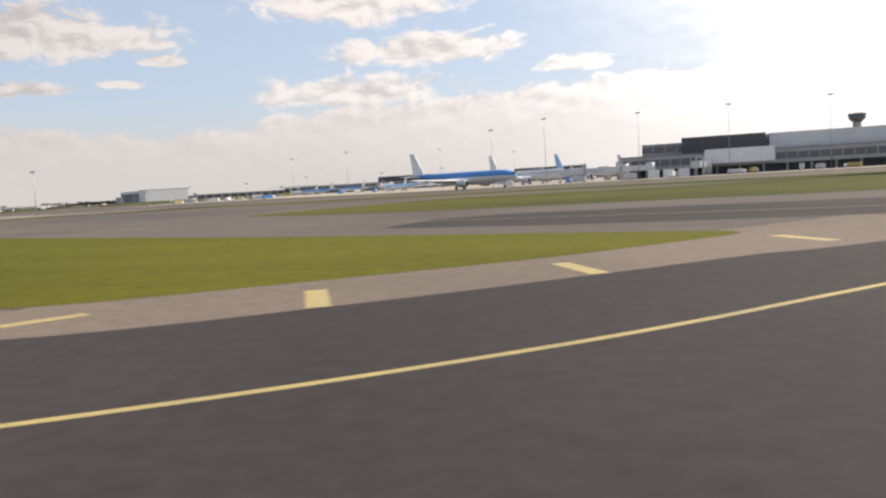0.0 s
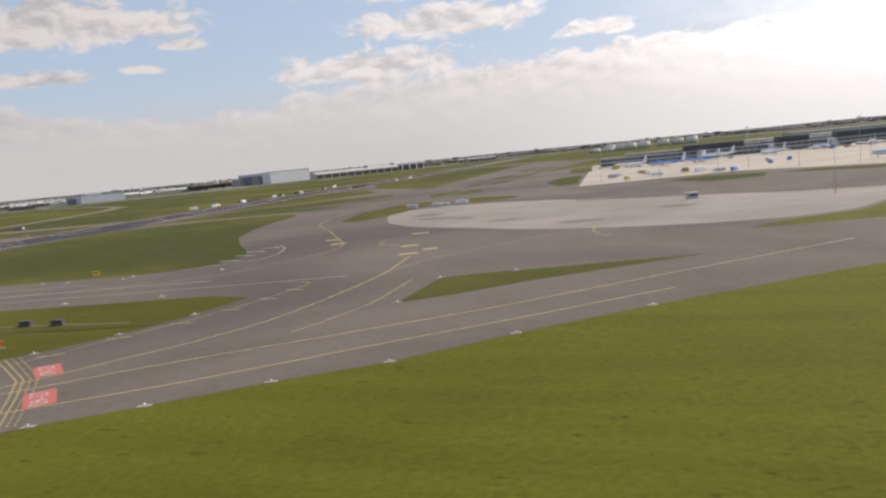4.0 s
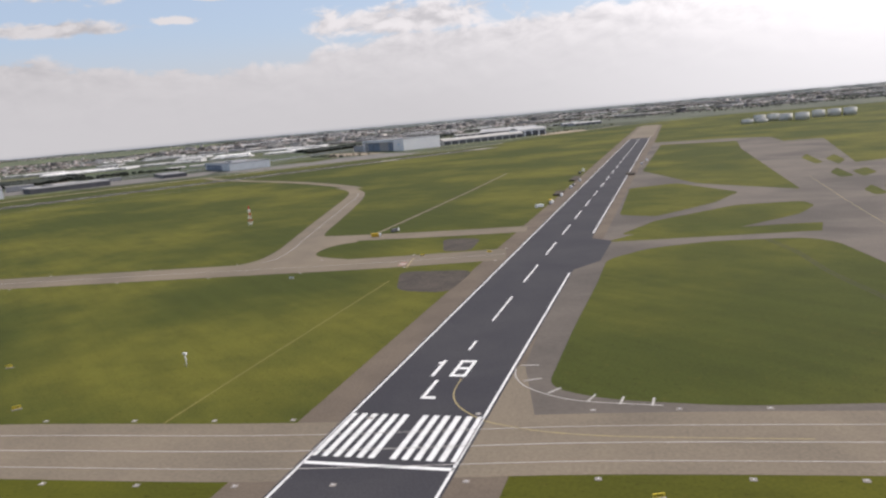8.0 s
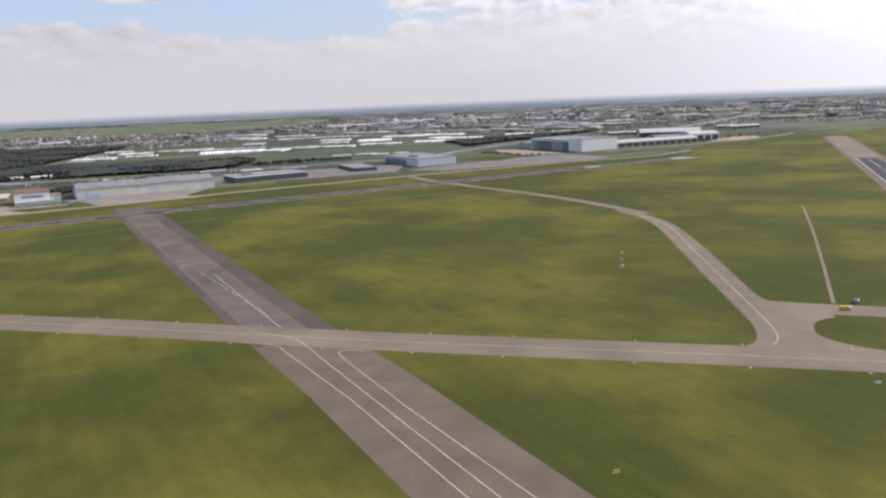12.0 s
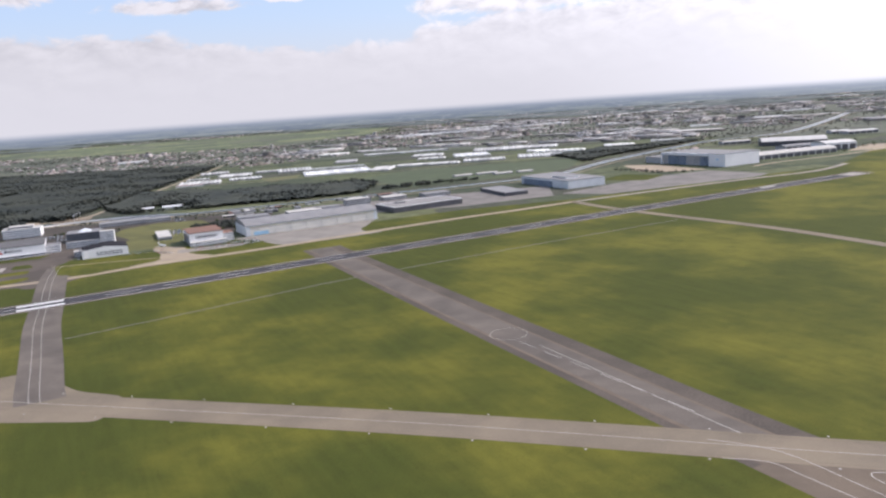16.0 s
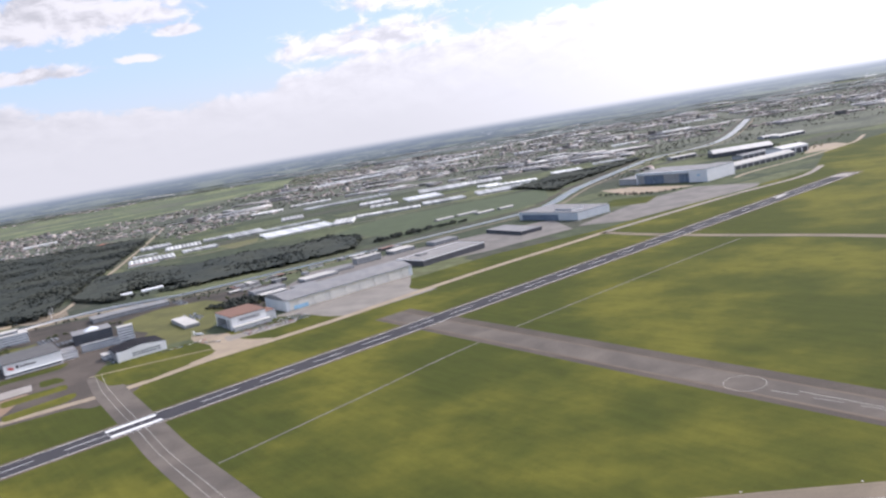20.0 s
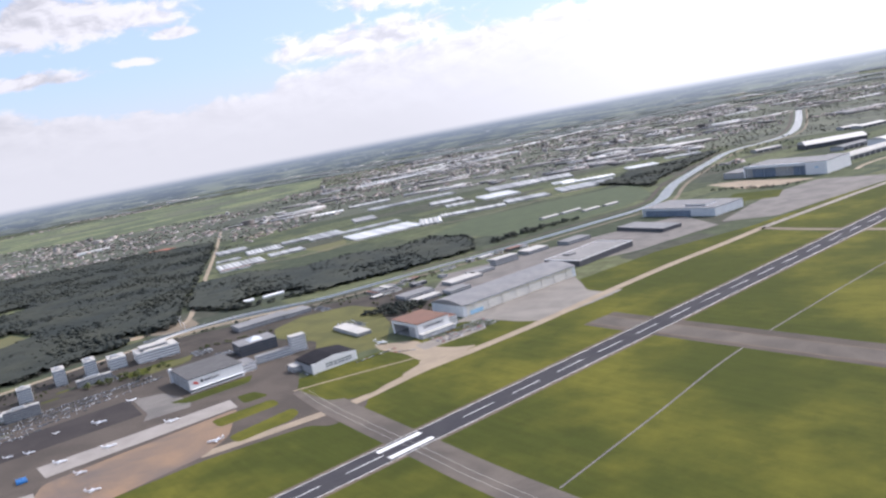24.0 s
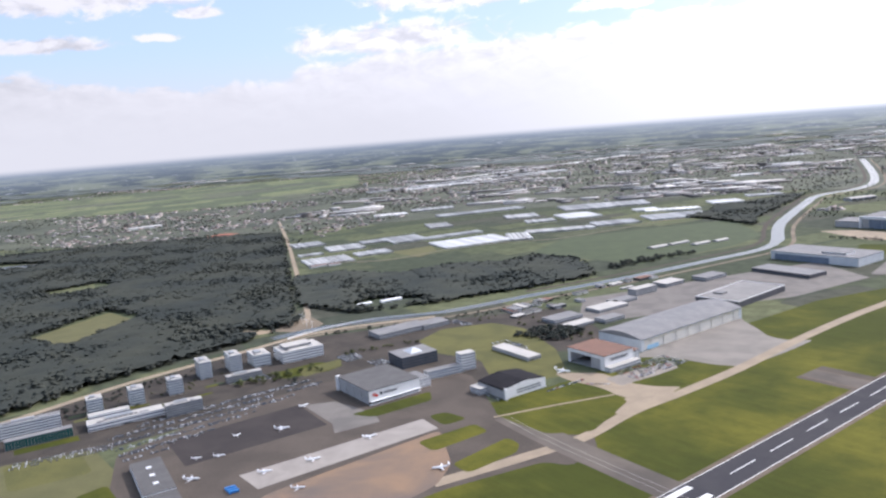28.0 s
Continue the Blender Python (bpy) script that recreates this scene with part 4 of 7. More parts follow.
def hall(name, x, y, turn, length, depth, h, wall, roof, label, rise=0.0, panels=12, door=None, door_mat=None, doors=6, category="hangar", roof_label=""):
    """A hangar: x along its front, y into its depth. Walls with sheet ribs, a roof with a rim, sliding doors."""
    ob = base(name, pose(x, y, 0, 0, 0, turn), label, category)
    t = 0.6
    part("wall", boxes((0, 0, 0, length, t, h)) if not door else boxes((0, 0, 0, door[0], t, h), (door[1], 0, 0, length, t, h), (door[0], 0, door[2], door[1], t, h)), wall, ob)
    part("wall", boxes((0, depth - t, 0, length, depth, h)), wall, ob)
    part("wall", boxes((0, t, 0, t, depth - t, h)), wall, ob)
    part("wall", boxes((length - t, t, 0, length, depth - t, h)), wall, ob)
    bm = bmesh.new()
    if rise:
        prof = [(-0.8, h)] + [(depth * k / 10, h + rise * math.sin(math.pi * k / 10)) for k in range(1, 10)] + [(depth + 0.8, h), (depth + 0.8, h - 1.2), (-0.8, h - 1.2)]
        extrude_profile(bm, prof, -0.8, length + 0.8)
    else:
        box(bm, -0.5, -0.5, h, length + 0.5, depth + 0.5, h + 1.0)
    part("roof", bm, roof, ob, roof_label)
    for k in range(panels):
        xk = length * (k + 0.5) / panels
        if not door or not door[0] - 1 < xk < door[1] + 1:
            part("wall_rib", boxes((xk - 0.3, -0.25, 0, xk + 0.3, 0, h - 0.6)), wall, ob)
    for k in range(max(2, int(depth / 14))):
        yk = depth * (k + 0.5) / max(2, int(depth / 14))
        part("wall_rib", boxes((-0.25, yk - 0.3, 0, 0, yk + 0.3, h - 0.6)), wall, ob)
    if door:
        w = (door[1] - door[0]) / doors
        for k in range(doors):
            back = 0.2 if k % 2 else 0.9
            part("sliding_door", boxes((door[0] + k * w + 0.1, back, 0, door[0] + (k + 1) * w - 0.1, back + 0.4, door[2])), door_mat, ob)
    return ob


def rooms(ob, x0, y0, z0, x1, y1, z1, wall, roof, nx=8, floors=3, sill=1.0, tall=1.6, glass=None, faces="ft"):
    """A block with its roof rim and rows of windows, under the thing ob."""
    b = part("block", boxes((x0, y0, z0, x1, y1, z1)), wall, ob)
    part("roof", boxes((x0 - 0.2, y0 - 0.2, z1, x1 + 0.2, y1 + 0.2, z1 + 0.6)), roof, ob)
    step = (z1 - z0) / floors
    for f in range(floors):
        zz = z0 + f * step + sill
        if "f" in faces:
            w = (x1 - x0) / nx
            repeat("window", boxes((w * 0.05, -0.12, 0, w * 0.95, 0.1, tall)), glass or GLASS, ob, [(x0 + w * k, y0, zz) for k in range(nx)])
        if "t" in faces:
            ny = max(2, int(nx * (y1 - y0) / max(x1 - x0, 1)))
            w = (y1 - y0) / ny
            repeat("window", boxes((-0.12, w * 0.05, 0, 0.1, w * 0.95, tall)), glass or GLASS, ob, [(x0, y0 + w * k, zz) for k in range(ny)])
    return b


# long pale hangar with the vaulted roof
hb = hall("long_hangar", -2189, 1233, 48.4, 277, 92, 20.5, PALE_WALL, GREY_ROOF, "long pale grey-blue hangar with a low vaulted roof", 7.5, 20, (8, 269, 16.5), CREAM_WALL, 16)
part("blue_panel", boxes((14, 0.05, 0.5, 44, 0.15, 7.5)), mat("light_blue_panel", (0.30, 0.50, 0.66), None, 0.5), hb)
part("yellow_rim", boxes((6, -0.3, 16.5, 271, 0, 17.2)), mat("dull_yellow_rim", (0.5, 0.45, 0.2), None, 0.6), hb)
# flat hall beside it
hf = hall("flat_hall", -1999, 1514, 51.5, 176, 95, 11, DARK_WALL, mat("grey_gravel_roof", (0.24, 0.23, 0.22), (0.18, 0.175, 0.17), 0.9, (0.03, 0.5), 0.8, 0.12), "low wide hall with a pale gravel roof and dark walls", 0, 10, category="hall")
part("roof_rim", boxes((0, 0, 12, 176, 1, 13), (0, 94, 12, 176, 95, 13), (0, 1, 12, 1, 94, 13), (175, 1, 12, 176, 94, 13)), WHITE_WALL, hf)
part("roof_plant", boxes((40, 60, 12, 60, 80, 15)), GREY_ROOF, hf)
# hangar beyond it
hc = hall("grey_hangar", -1850, 2024, -43, 219, 112, 20, PALE_WALL, GREY_ROOF, "pale grey flat-roofed hangar behind a grass field", 0, 14, (10, 150, 15), BLUE_DOOR, 8)
rooms(hc, 120, 20, 21, 180, 60, 25, WHITE_WALL, GREY_ROOF, 8, 1, 1.0, 1.6)
ls = base("low_shed", pose(-1919, 1875, 0, 0, 0, -48), "long dark low shed in front of a grey hangar", "shed")
rooms(ls, 0, 0, 0, 150, 60, 8, DARK_WALL, GREY_ROOF, 24, 1, 2.0, 2.0)
# great white hangar
ha = base("great_hangar", pose(-1334, 2296, 0, 0, 0, 138.5), "great white hangar with dark blue sliding doors", "hangar")
part("white_block", boxes((0, -135, 0, 62, 0, 36)), WHITE_WALL, ha)
part("hall_block", boxes((62, -130, 0, 252, -8, 34)), PALE_WALL, ha)
part("roof", boxes((-0.6, -136, 36, 62.6, 0.6, 37)), GREY_ROOF, ha)
part("roof", boxes((62.7, -131, 34, 253, -7, 35)), GREY_ROOF, ha)
part("door_head", boxes((62, -7.9, 27, 254, -1, 34.6)), PALE_WALL, ha)
for k in range(10):
    part("sliding_door", boxes((64 + 18.6 * k, -7.6 + (1.2 if k % 2 else 0), 0, 82 + 18.6 * k, -6.9 + (1.2 if k % 2 else 0), 26.6)), BLUE_DOOR if k in (0, 1, 5, 6, 7, 8) else GREY_WALL, ha)
part("door_post", boxes((252, -7.9, 0, 257, -1, 34.6)), WHITE_WALL, ha)
part("low_wing", boxes((257, -90, 0, 330, -5, 18)), GREY_WALL, ha)
part("low_wing_roof", boxes((256, -91, 18, 331, -4, 19)), GREY_ROOF, ha)
part("blue_mark", boxes((24, 0, 18, 34, 0.15, 22)), mat("pale_blue_mark", (0.35, 0.55, 0.72), None, 0.5), ha)
# halls far beyond the great hangar
BRIGHT_ROOF = mat("bright_metal_roof", (0.46, 0.45, 0.43), (0.36, 0.35, 0.34), 0.55, (0.05, 0.6), 0.6, 0.08, 0.0, 0.3, 0.4)


def far_hall(x, y, turn, l, w, h, rise, wall, roof, label):
    """A long hall with a low vaulted roof, sliding doors and end walls."""
    s = base("far_hall", pose(x, y, 0, 0, 0, turn), label, "hall", "far halls")
    part("block", boxes((0, 0, 0, l, w, h)), wall, s)
    prof = [(-0.8, h)] + [(-0.8 + (w + 1.6) * k / 8, h + 0.4 + rise * math.sin(math.pi * k / 8)) for k in range(9)] + [(w + 0.8, h)]
    bm = extrude_profile(bmesh.new(), prof, -0.8, l + 0.8)
    part("roof", bm, roof, s)
    n = max(4, int(l / 26))
    repeat("sliding_door", boxes((l * 0.10 / n, -0.2, 0, l * 0.90 / n, 0.1, h * 0.75)), DARK_WALL, s, [(l * k / n, 0, 0) for k in range(n)])
    return s


far_hall(-1251, 2470, 39.4, 300, 62, 13, 7, GREY_WALL, PALE_ROOF, "long low hall with a pale vaulted roof")
far_hall(-1045, 2713, 30, 105, 80, 22, 6, WHITE_WALL, BRIGHT_ROOF, "tall white hall with a bright roof")
far_hall(-1229, 2978, 8, 215, 80, 16, 12, DARK_WALL, BRIGHT_ROOF, "dark hall with a bright curved roof")
far_hall(-1160, 2780, 36, 130, 50, 12, 4, GREY_WALL, GREY_ROOF, "low grey hall behind other halls")
far_hall(-958, 3500, 20, 70, 50, 10, 3, GREY_WALL, BRIGHT_ROOF, "small far hall with a bright roof")
far_hall(-905, 3440, 30, 130, 60, 10, 3, GREY_WALL, BRIGHT_ROOF, "far hall with a bright roof by a field")
far_hall(-1364, 3154, 25, 110, 40, 9, 3, GREY_WALL, PALE_ROOF, "low pale hall among trees")

# white hangar with the dark sign
hd = base("white_hangar", pose(-2575, 988, 0, 0, 0, TH), "white hangar with a grey roof and dark lettering", "hangar")
part("wall", boxes((0, 0, 4.5, 86, 0.6, 20.5)), WHITE_WALL, hd)
part("wall", boxes((0, 97.4, 0, 86, 98, 20.5)), WHITE_WALL, hd)
part("wall", boxes((85.4, 0.6, 0, 86, 97.4, 20.5)), WHITE_WALL, hd)
part("window_row", boxes((3, 0.1, 1.2, 84, 0.4, 4.4)), GLASS, hd)
part("plinth", boxes((0, -2.5, 0, 86, 0, 1.3)), WHITE_WALL, hd)
part("canopy", boxes((3, -3.2, 4.5, 88, 0, 5.2)), WHITE_WALL, hd)
part("roof", boxes((-0.5, -0.5, 20.5, 86.5, 98.5, 21.6)), DARK_ROOF, hd)
part("door_head", boxes((-0.4, 0.6, 16.5, 0.4, 97.4, 20.5)), GREY_WALL, hd)
for k in range(8):
    part("sliding_door", boxes((0.4 + 0.5 * (k % 2), 2 + 11.8 * k, 0, 0.8 + 0.5 * (k % 2), 13.4 + 11.8 * k, 16.5)), GREY_WALL, hd)
part("door_post", boxes((-2.5, 96, 0, 3.5, 101, 22.5)), WHITE_WALL, hd)
rooms(hd, 86, 10, 0, 112, 52, 13, WHITE_WALL, GREY_ROOF, 8, 3)
for a, w, hh in ((18, 5, 4.6), (24.5, 2.6, 3.4), (28, 2.2, 3.2), (31, 2.0, 4.0), (33.8, 1.0, 4.2), (35.6, 2.6, 3.2), (39, 2.6, 3.2), (42.4, 2.6, 3.2), (45.8, 1.6, 3.2)):
    part("sign_bar", boxes((a, -0.25, 11.6, a + w * 0.78, 0.0, 11.6 + hh)), LETTER, hd)
bm = boxes((6, -0.25, 12.2, 14, 0, 14.0), (9, -0.25, 10.4, 15, 0, 11.8), (6, -0.25, 14.4, 11, 0, 15.8))
part("sign_emblem", bm, LETTER_RED, hd)

# hangar with the black vaulted roof
bh = base("black_roof_hangar", pose(-2382, 1011, 0, 0, 0, TH), "white hangar with a curved black bitumen roof", "hangar")
ww, dd = 76, 62


def gable(u):
    """Height of a shallow, slightly bowed gable at a part of its width."""
    return 5.0 * (1 - abs(2 * u - 1)) ** 0.85


bm = bmesh.new()
prof = [(0, 0), (ww, 0), (ww, 14)] + [(ww * (1 - k / 8), 14 + gable(k / 8)) for k in range(1, 8)] + [(0, 14)]
vs = [[bm.verts.new((x, yy, z)) for x, z in prof] for yy in (0, 0.6)]
bm.faces.new(vs[0])
bm.faces.new(vs[1][::-1])
for i in range(len(prof)):
    bm.faces.new((vs[0][i], vs[1][i], vs[1][(i + 1) % len(prof)], vs[0][(i + 1) % len(prof)]))
part("gable_wall", bm, WHITE_WALL, bh)
bm = bmesh.new()
rim = [(-0.6, 13.6)] + [(ww * k / 8, 14.6 + gable(k / 8)) for k in range(9)] + [(ww + 0.6, 13.6)]
rows = [[bm.verts.new((x, yy, z - drop)) for x, z in rim] for yy, drop in ((0.7, 0), (dd, 0), (dd, 1), (0.7, 1))]
for a, b in zip(rows, rows[1:] + rows[:1]):
    for i in range(len(rim) - 1):
        bm.faces.new((a[i], a[i + 1], b[i + 1], b[i]))
for i in (0, -1):
    bm.faces.new([r[i] for r in rows])
bmesh.ops.recalc_face_normals(bm, faces=bm.faces)
part("roof", bm, BLACK_ROOF, bh)
part("wall", boxes((0, 0.6, 0, 0.6, dd, 14)), GREY_WALL, bh)
part("wall", boxes((ww - 0.6, 0.6, 0, ww, dd, 14)), WHITE_WALL, bh)
part("wall", boxes((0.6, dd - 0.6, 0, ww - 0.6, dd, 14)), GREY_WALL, bh)
for k in range(5):
    part("sliding_door", boxes((-0.5 - 0.4 * (k % 2), 3 + 11.3 * k, 0, -0.1 - 0.4 * (k % 2), 13.8 + 11.3 * k, 12.4)), GREY_WALL, bh)
part("door_post", boxes((-1.5, -2.5, 0, 4, 0, 16)), WHITE_WALL, bh)
repeat("window", boxes((0, -0.2, 0, 5.5, 0.1, 1.7)), GLASS, bh, [(22 + 6.5 * k, 0, z) for k in range(7) for z in (4.0, 7.6)])
rooms(bh, -14, 40, 0, 0, 64, 9, WHITE_WALL, PALE_ROOF, 4, 3)

# hangar with the red roof
rh = base("red_roof_hangar", pose(-2246, 1134, 0, 0, 0, TH), "white hangar with a red-brown roof and open door", "hangar")
part("wall", boxes((0, 0, 7, 62, 0.6, 23)), WHITE_WALL, rh)
part("wall", boxes((61.4, 0.6, 0, 62, 80, 23)), WHITE_WALL, rh)
part("wall", boxes((0, 79.4, 0, 61.4, 80, 23)), WHITE_WALL, rh)
part("door_frame", boxes((0, 0, 0, 0.8, 9, 23), (0, 74, 0, 0.8, 80, 23), (0, 9, 17.5, 0.8, 74, 23)), WHITE_WALL, rh)
part("half_open_door", boxes((1.2, 9, 0, 1.7, 30, 17.5)), GREY_WALL, rh)
part("roof", boxes((-0.8, -0.8, 23, 62.8, 80.8, 24.2)), RED_ROOF, rh)
part("floor_slab", boxes((0.8, 1, 0.1, 61, 79, 0.3)), GREY_WALL, rh)
rooms(rh, 0, -12, 0, 66, -0.02, 7, WHITE_WALL, PALE_ROOF, 14, 2, 1.0, 1.4)
rooms(rh, 62, 5, 0, 82, 40, 16, WHITE_WALL, RED_ROOF, 6, 4, 1.0, 1.5)
part("sign_frame", boxes((12, -0.2, 13, 50, 0, 13.6), (12, -0.2, 17.4, 50, 0, 18), (11.4, -0.2, 13.4, 12, 0, 17.6), (50, -0.2, 13.4, 50.6, 0, 17.6)), LETTER, rh)
for k in range(8):
    part("sign_bar", boxes((15 + 4.2 * k, -0.2, 14.4, 18 + 4.2 * k, 0, 16.6)), LETTER, rh)

# control tower block, dark office, long offices
tb = base("stair_tower", pose(-2470, 1142, 0, 0, 0, TH - 8), "pale slim stair tower beside hangars", "tower")
rooms(tb, 0, 0, 0, 26, 18, 27, WHITE_WALL, PALE_ROOF, 7, 6, 1.4, 1.7)
rooms(tb, -62, -4, 0, 0, 10, 12, PALE_WALL, GREY_ROOF, 16, 3)
dk = base("dark_office", pose(-2571, 1153, 0, 0, 0, 42), "dark square office with a glass roof light", "office building")
rooms(dk, 0, 0, 0, 66, 52, 19, DARK_WALL, GREY_ROOF, 12, 4, 1.2, 2.0)
bm = bmesh.new()
for a, b in (((22, 12), (46, 40)),):
    v = [bm.verts.new(p) for p in ((a[0], a[1], 19.6), (b[0], a[1], 19.6), (b[0], b[1], 19.6), (a[0], b[1], 19.6), (34, 26, 26))]
    for f in ((0, 1, 4), (1, 2, 4), (2, 3, 4), (3, 0, 4)):
        bm.faces.new([v[i] for i in f])
part("roof_light", bm, PALE_WALL, dk)
low = base("low_shed", pose(-2350, 1208, 0, 0, 0, 135), "long low shed with a pale roof beside parked cars", "shed")
rooms(low, 0, 0, 0, 100, 26, 6, GREY_WALL, PALE_ROOF, 16, 1)


def office(x, y, turn, l, w, h, wall, roof, nx, floors, label):
    ob = base("office_block", pose(x, y, 0, 0, 0, turn), label, "office building", "offices along the road")
    rooms(ob, 0, 0, 0, l, w, h, wall, roof, nx, floors, 1.0, 1.7)
    part("roof_plant", boxes((l * 0.25, w * 0.35, h + 0.6, l * 0.6, w * 0.75, h + 3.0)), STEEL, ob)
    part("roof_vent", boxes((l * 0.68, w * 0.2, h + 0.6, l * 0.8, w * 0.4, h + 1.8)), GREY_WALL, ob)
    part("roof_vent", boxes((l * 0.12, w * 0.15, h + 0.6, l * 0.2, w * 0.3, h + 1.6)), DARK_WALL, ob)
    part("parapet", boxes((-0.2, -0.2, h + 0.6, l + 0.2, 0.2, h + 1.3)), wall, ob)
    part("parapet", boxes((-0.2, 0.2, h + 0.6, 0.2, w + 0.2, h + 1.3)), wall, ob)
    part("door", boxes((l * 0.45, -0.3, 0.1, l * 0.55, 0, 2.6)), GLASS, ob)
    return ob


for x, y in ((-3003, 940), (-2962, 985), (-2922, 1030)):
    office(x, y, 42, 22, 26, 24, PALE_WALL, PALE_ROOF, 6, 6, "pale cube office block with a flat roof")
for x, y in ((-2912, 1108), (-2876, 1146)):
    office(x, y, 42, 20, 42, 28, PALE_WALL, PALE_ROOF, 5, 7, "pale tall office slab with roof plant")
office(-2845, 1172, 42, 30, 44, 20, PALE_WALL, PALE_ROOF, 6, 4, "pale office block with a raised front")
o = office(-2800, 1192, 42, 76, 54, 19, WHITE_WALL, PALE_ROOF, 18, 4, "long white office with terraces on the roof")
rooms(o, 10, 18, 19.6, 60, 46, 24, GREY_WALL, PALE_ROOF, 12, 1)
o = office(-2958, 880, 42, 104, 26, 9, WHITE_WALL, PALE_ROOF, 24, 2, "long low white building with roof domes")
for k in range(9):
    part("roof_dome", boxes((22 + 7 * k, 6, 9.6, 26 + 7 * k, 10, 11.2)), GREY_ROOF, o)
rooms(o, 4, 26, 0, 60, 40, 14, WHITE_WALL, PALE_ROOF, 16, 3)
office(-2868, 936, 42, 52, 16, 17, GREY_WALL, PALE_ROOF, 14, 5, "grey five-storey office slab")
office(-2850, 1085, 42, 58, 15, 11, GREY_WALL, PALE_ROOF, 14, 3, "grey low office slab")
office(-3078, 842, 42, 84, 18, 20, WHITE_WALL, GREY_ROOF, 20, 5, "white long office with window rows")
gb = base("green_glass_building", pose(-3036, 812, 0, 0, 0, 42), "low building with a dark green glass front", "office building")
part("block", boxes((0, 0, 0, 84, 14, 12)), GREEN_GLASS, gb)
part("roof", boxes((-0.3, -0.3, 12, 84.3, 14.3, 12.6)), GREY_ROOF, gb)
repeat("mullion", boxes((0, -0.25, 0, 0.3, 0, 12)), STEEL, gb, [(4 * k, 0, 0) for k in range(22)])
part("lawn", boxes((10, -26, 0, 90, -4, 0.15)), GRASS, gb)
eb = base("apron_shed", pose(-2740, 684, 0, 0, 0, 132), "grey flat-roofed shed with roof hatches", "shed")
rooms(eb, 0, -36, 0, 106, 0, 8, WHITE_WALL, DARK_ROOF, 16, 2, 1.0, 1.2)
rooms(eb, -36, -36, 0, -0.02, -3, 6, WHITE_WALL, DARK_ROOF, 6, 1, 1.0, 2.0)
for k in range(3):
    part("roof_hatch", boxes((22 + 26 * k, -21, 8.6, 28 + 26 * k, -15, 9.6)), WHITE_WALL, eb)
wb = base("white_depot", pose(-2692, 636, 0, 0, 0, 38), "white depot with a flat pale roof", "depot")
rooms(wb, 0, -66, 0, 54, 0, 10, WHITE_WALL, PALE_ROOF, 10, 2)
rooms(wb, 40, -60, 10.6, 54, -6, 14, PALE_WALL, GREY_ROOF, 4, 1)
for k in range(4):
    part("roof_light", boxes((8, -58 + 14 * k, 10.6, 20, -50 + 14 * k, 11.6)), DARK_WALL, wb)
    part("roof_light", boxes((26, -58 + 14 * k, 10.6, 36, -50 + 14 * k, 11.4)), STEEL, wb)

# ---- canal, roads and plots beyond the airfield ----
CANAL = [(-2900, 1362), (-2800, 1452), (-2590, 1552), (-2400, 1700), (-2205, 1850), (-1990, 2040), (-1850, 2170), (-1785, 2300), (-1745, 2500), (-1690, 2705), (-1520, 3170), (-1410, 3420), (-1083, 3851), (-700, 5400)]
tagged(part("canal_water", strip_bm(bmesh.new(), curve_pts(CANAL), [28.0] * 56 + [36.0] * 60, 0.05), WATER), "broad pale canal curving past the airfield", "canal", "", "structure")
road("canal_road", [(x + 36, y - 36) for x, y in CANAL], 12.0, 0.03, TARMAC, "road along the canal bank")
wb_ = base("noise_barrier", pose(0, 0, 0), "long white barrier along a canal road", "barrier", "", "structure")
left, right = band(curve_pts([(-2862, 1352), (-2830, 1405), (-2756, 1480), (-2680, 1515), (-2583, 1540)]), 1.0)
for k, (p, q) in enumerate(zip(left, left[1:])):
    d = q - p
    part("panel", boxes((0, -0.15, 0, d.length - 0.3, 0.15, 3.4)), WHITE_WALL, wb_, m=pose(p.x, p.y, 0, 0, 0, math.degrees(math.atan2(d.y, d.x))))
road("canal_bank", [(x - 34, y + 30) for x, y in CANAL[3:]], 14.0, 0.01, DIRT, "bare canal bank")
road("main_road", [(-3500, 250), (-3260, 680), (-3120, 930), (-3048, 1079), (-2970, 1198), (-2910, 1281), (-2850, 1370), (-2760, 1440), (-2600, 1510)], 16.0, 0.03, TANROAD, "pale road along the edge of the wood")
road("wood_road", [(-2880, 1480), (-2905, 1560), (-3020, 1800), (-3182, 2139), (-3488, 2776), (-3640, 3080), (-3900, 3600)], 13.0, 0.03, TANROAD, "pale straight road beside the wood")
road("field_road", [(-3300, 2300), (-2950, 2260), (-2700, 2480), (-2400, 2560), (-2100, 2830), (-1850, 3000)], 8.0, 0.03, TARMAC, "narrow road between greenhouses")
sheet("road_junction", round_off([(-2930, 1420), (-2850, 1400), (-2830, 1470), (-2890, 1540), (-2920, 1500)], 14), 0.02, TARMAC, "road junction by the wood", category="road")
# meadow green dulled in imitation of distance haze
MEADOW = mat("haze_greyed_meadow", (0.058, 0.075, 0.036), (0.044, 0.058, 0.030), 0.95, (0.02, 0.6), 0.7, 0.15)
PALE_MEADOW = mat("pale_meadow", (0.112, 0.106, 0.045), (0.080, 0.080, 0.034), 0.95, (0.02, 0.6), 0.7, 0.15)
OLIVE = mat("olive_lawn", (0.105, 0.100, 0.030), (0.066, 0.068, 0.022), 0.95, (0.015, 0.5), 0.8, 0.2)
# yard asphalt with the dimness of cloud shade in its colour
YARD = mat("cloud_dimmed_yard", (0.068, 0.058, 0.049), (0.045, 0.040, 0.035), 0.9, (0.018, 0.5), 1.0, 0.2, 0.0, 0.0, 0.12)
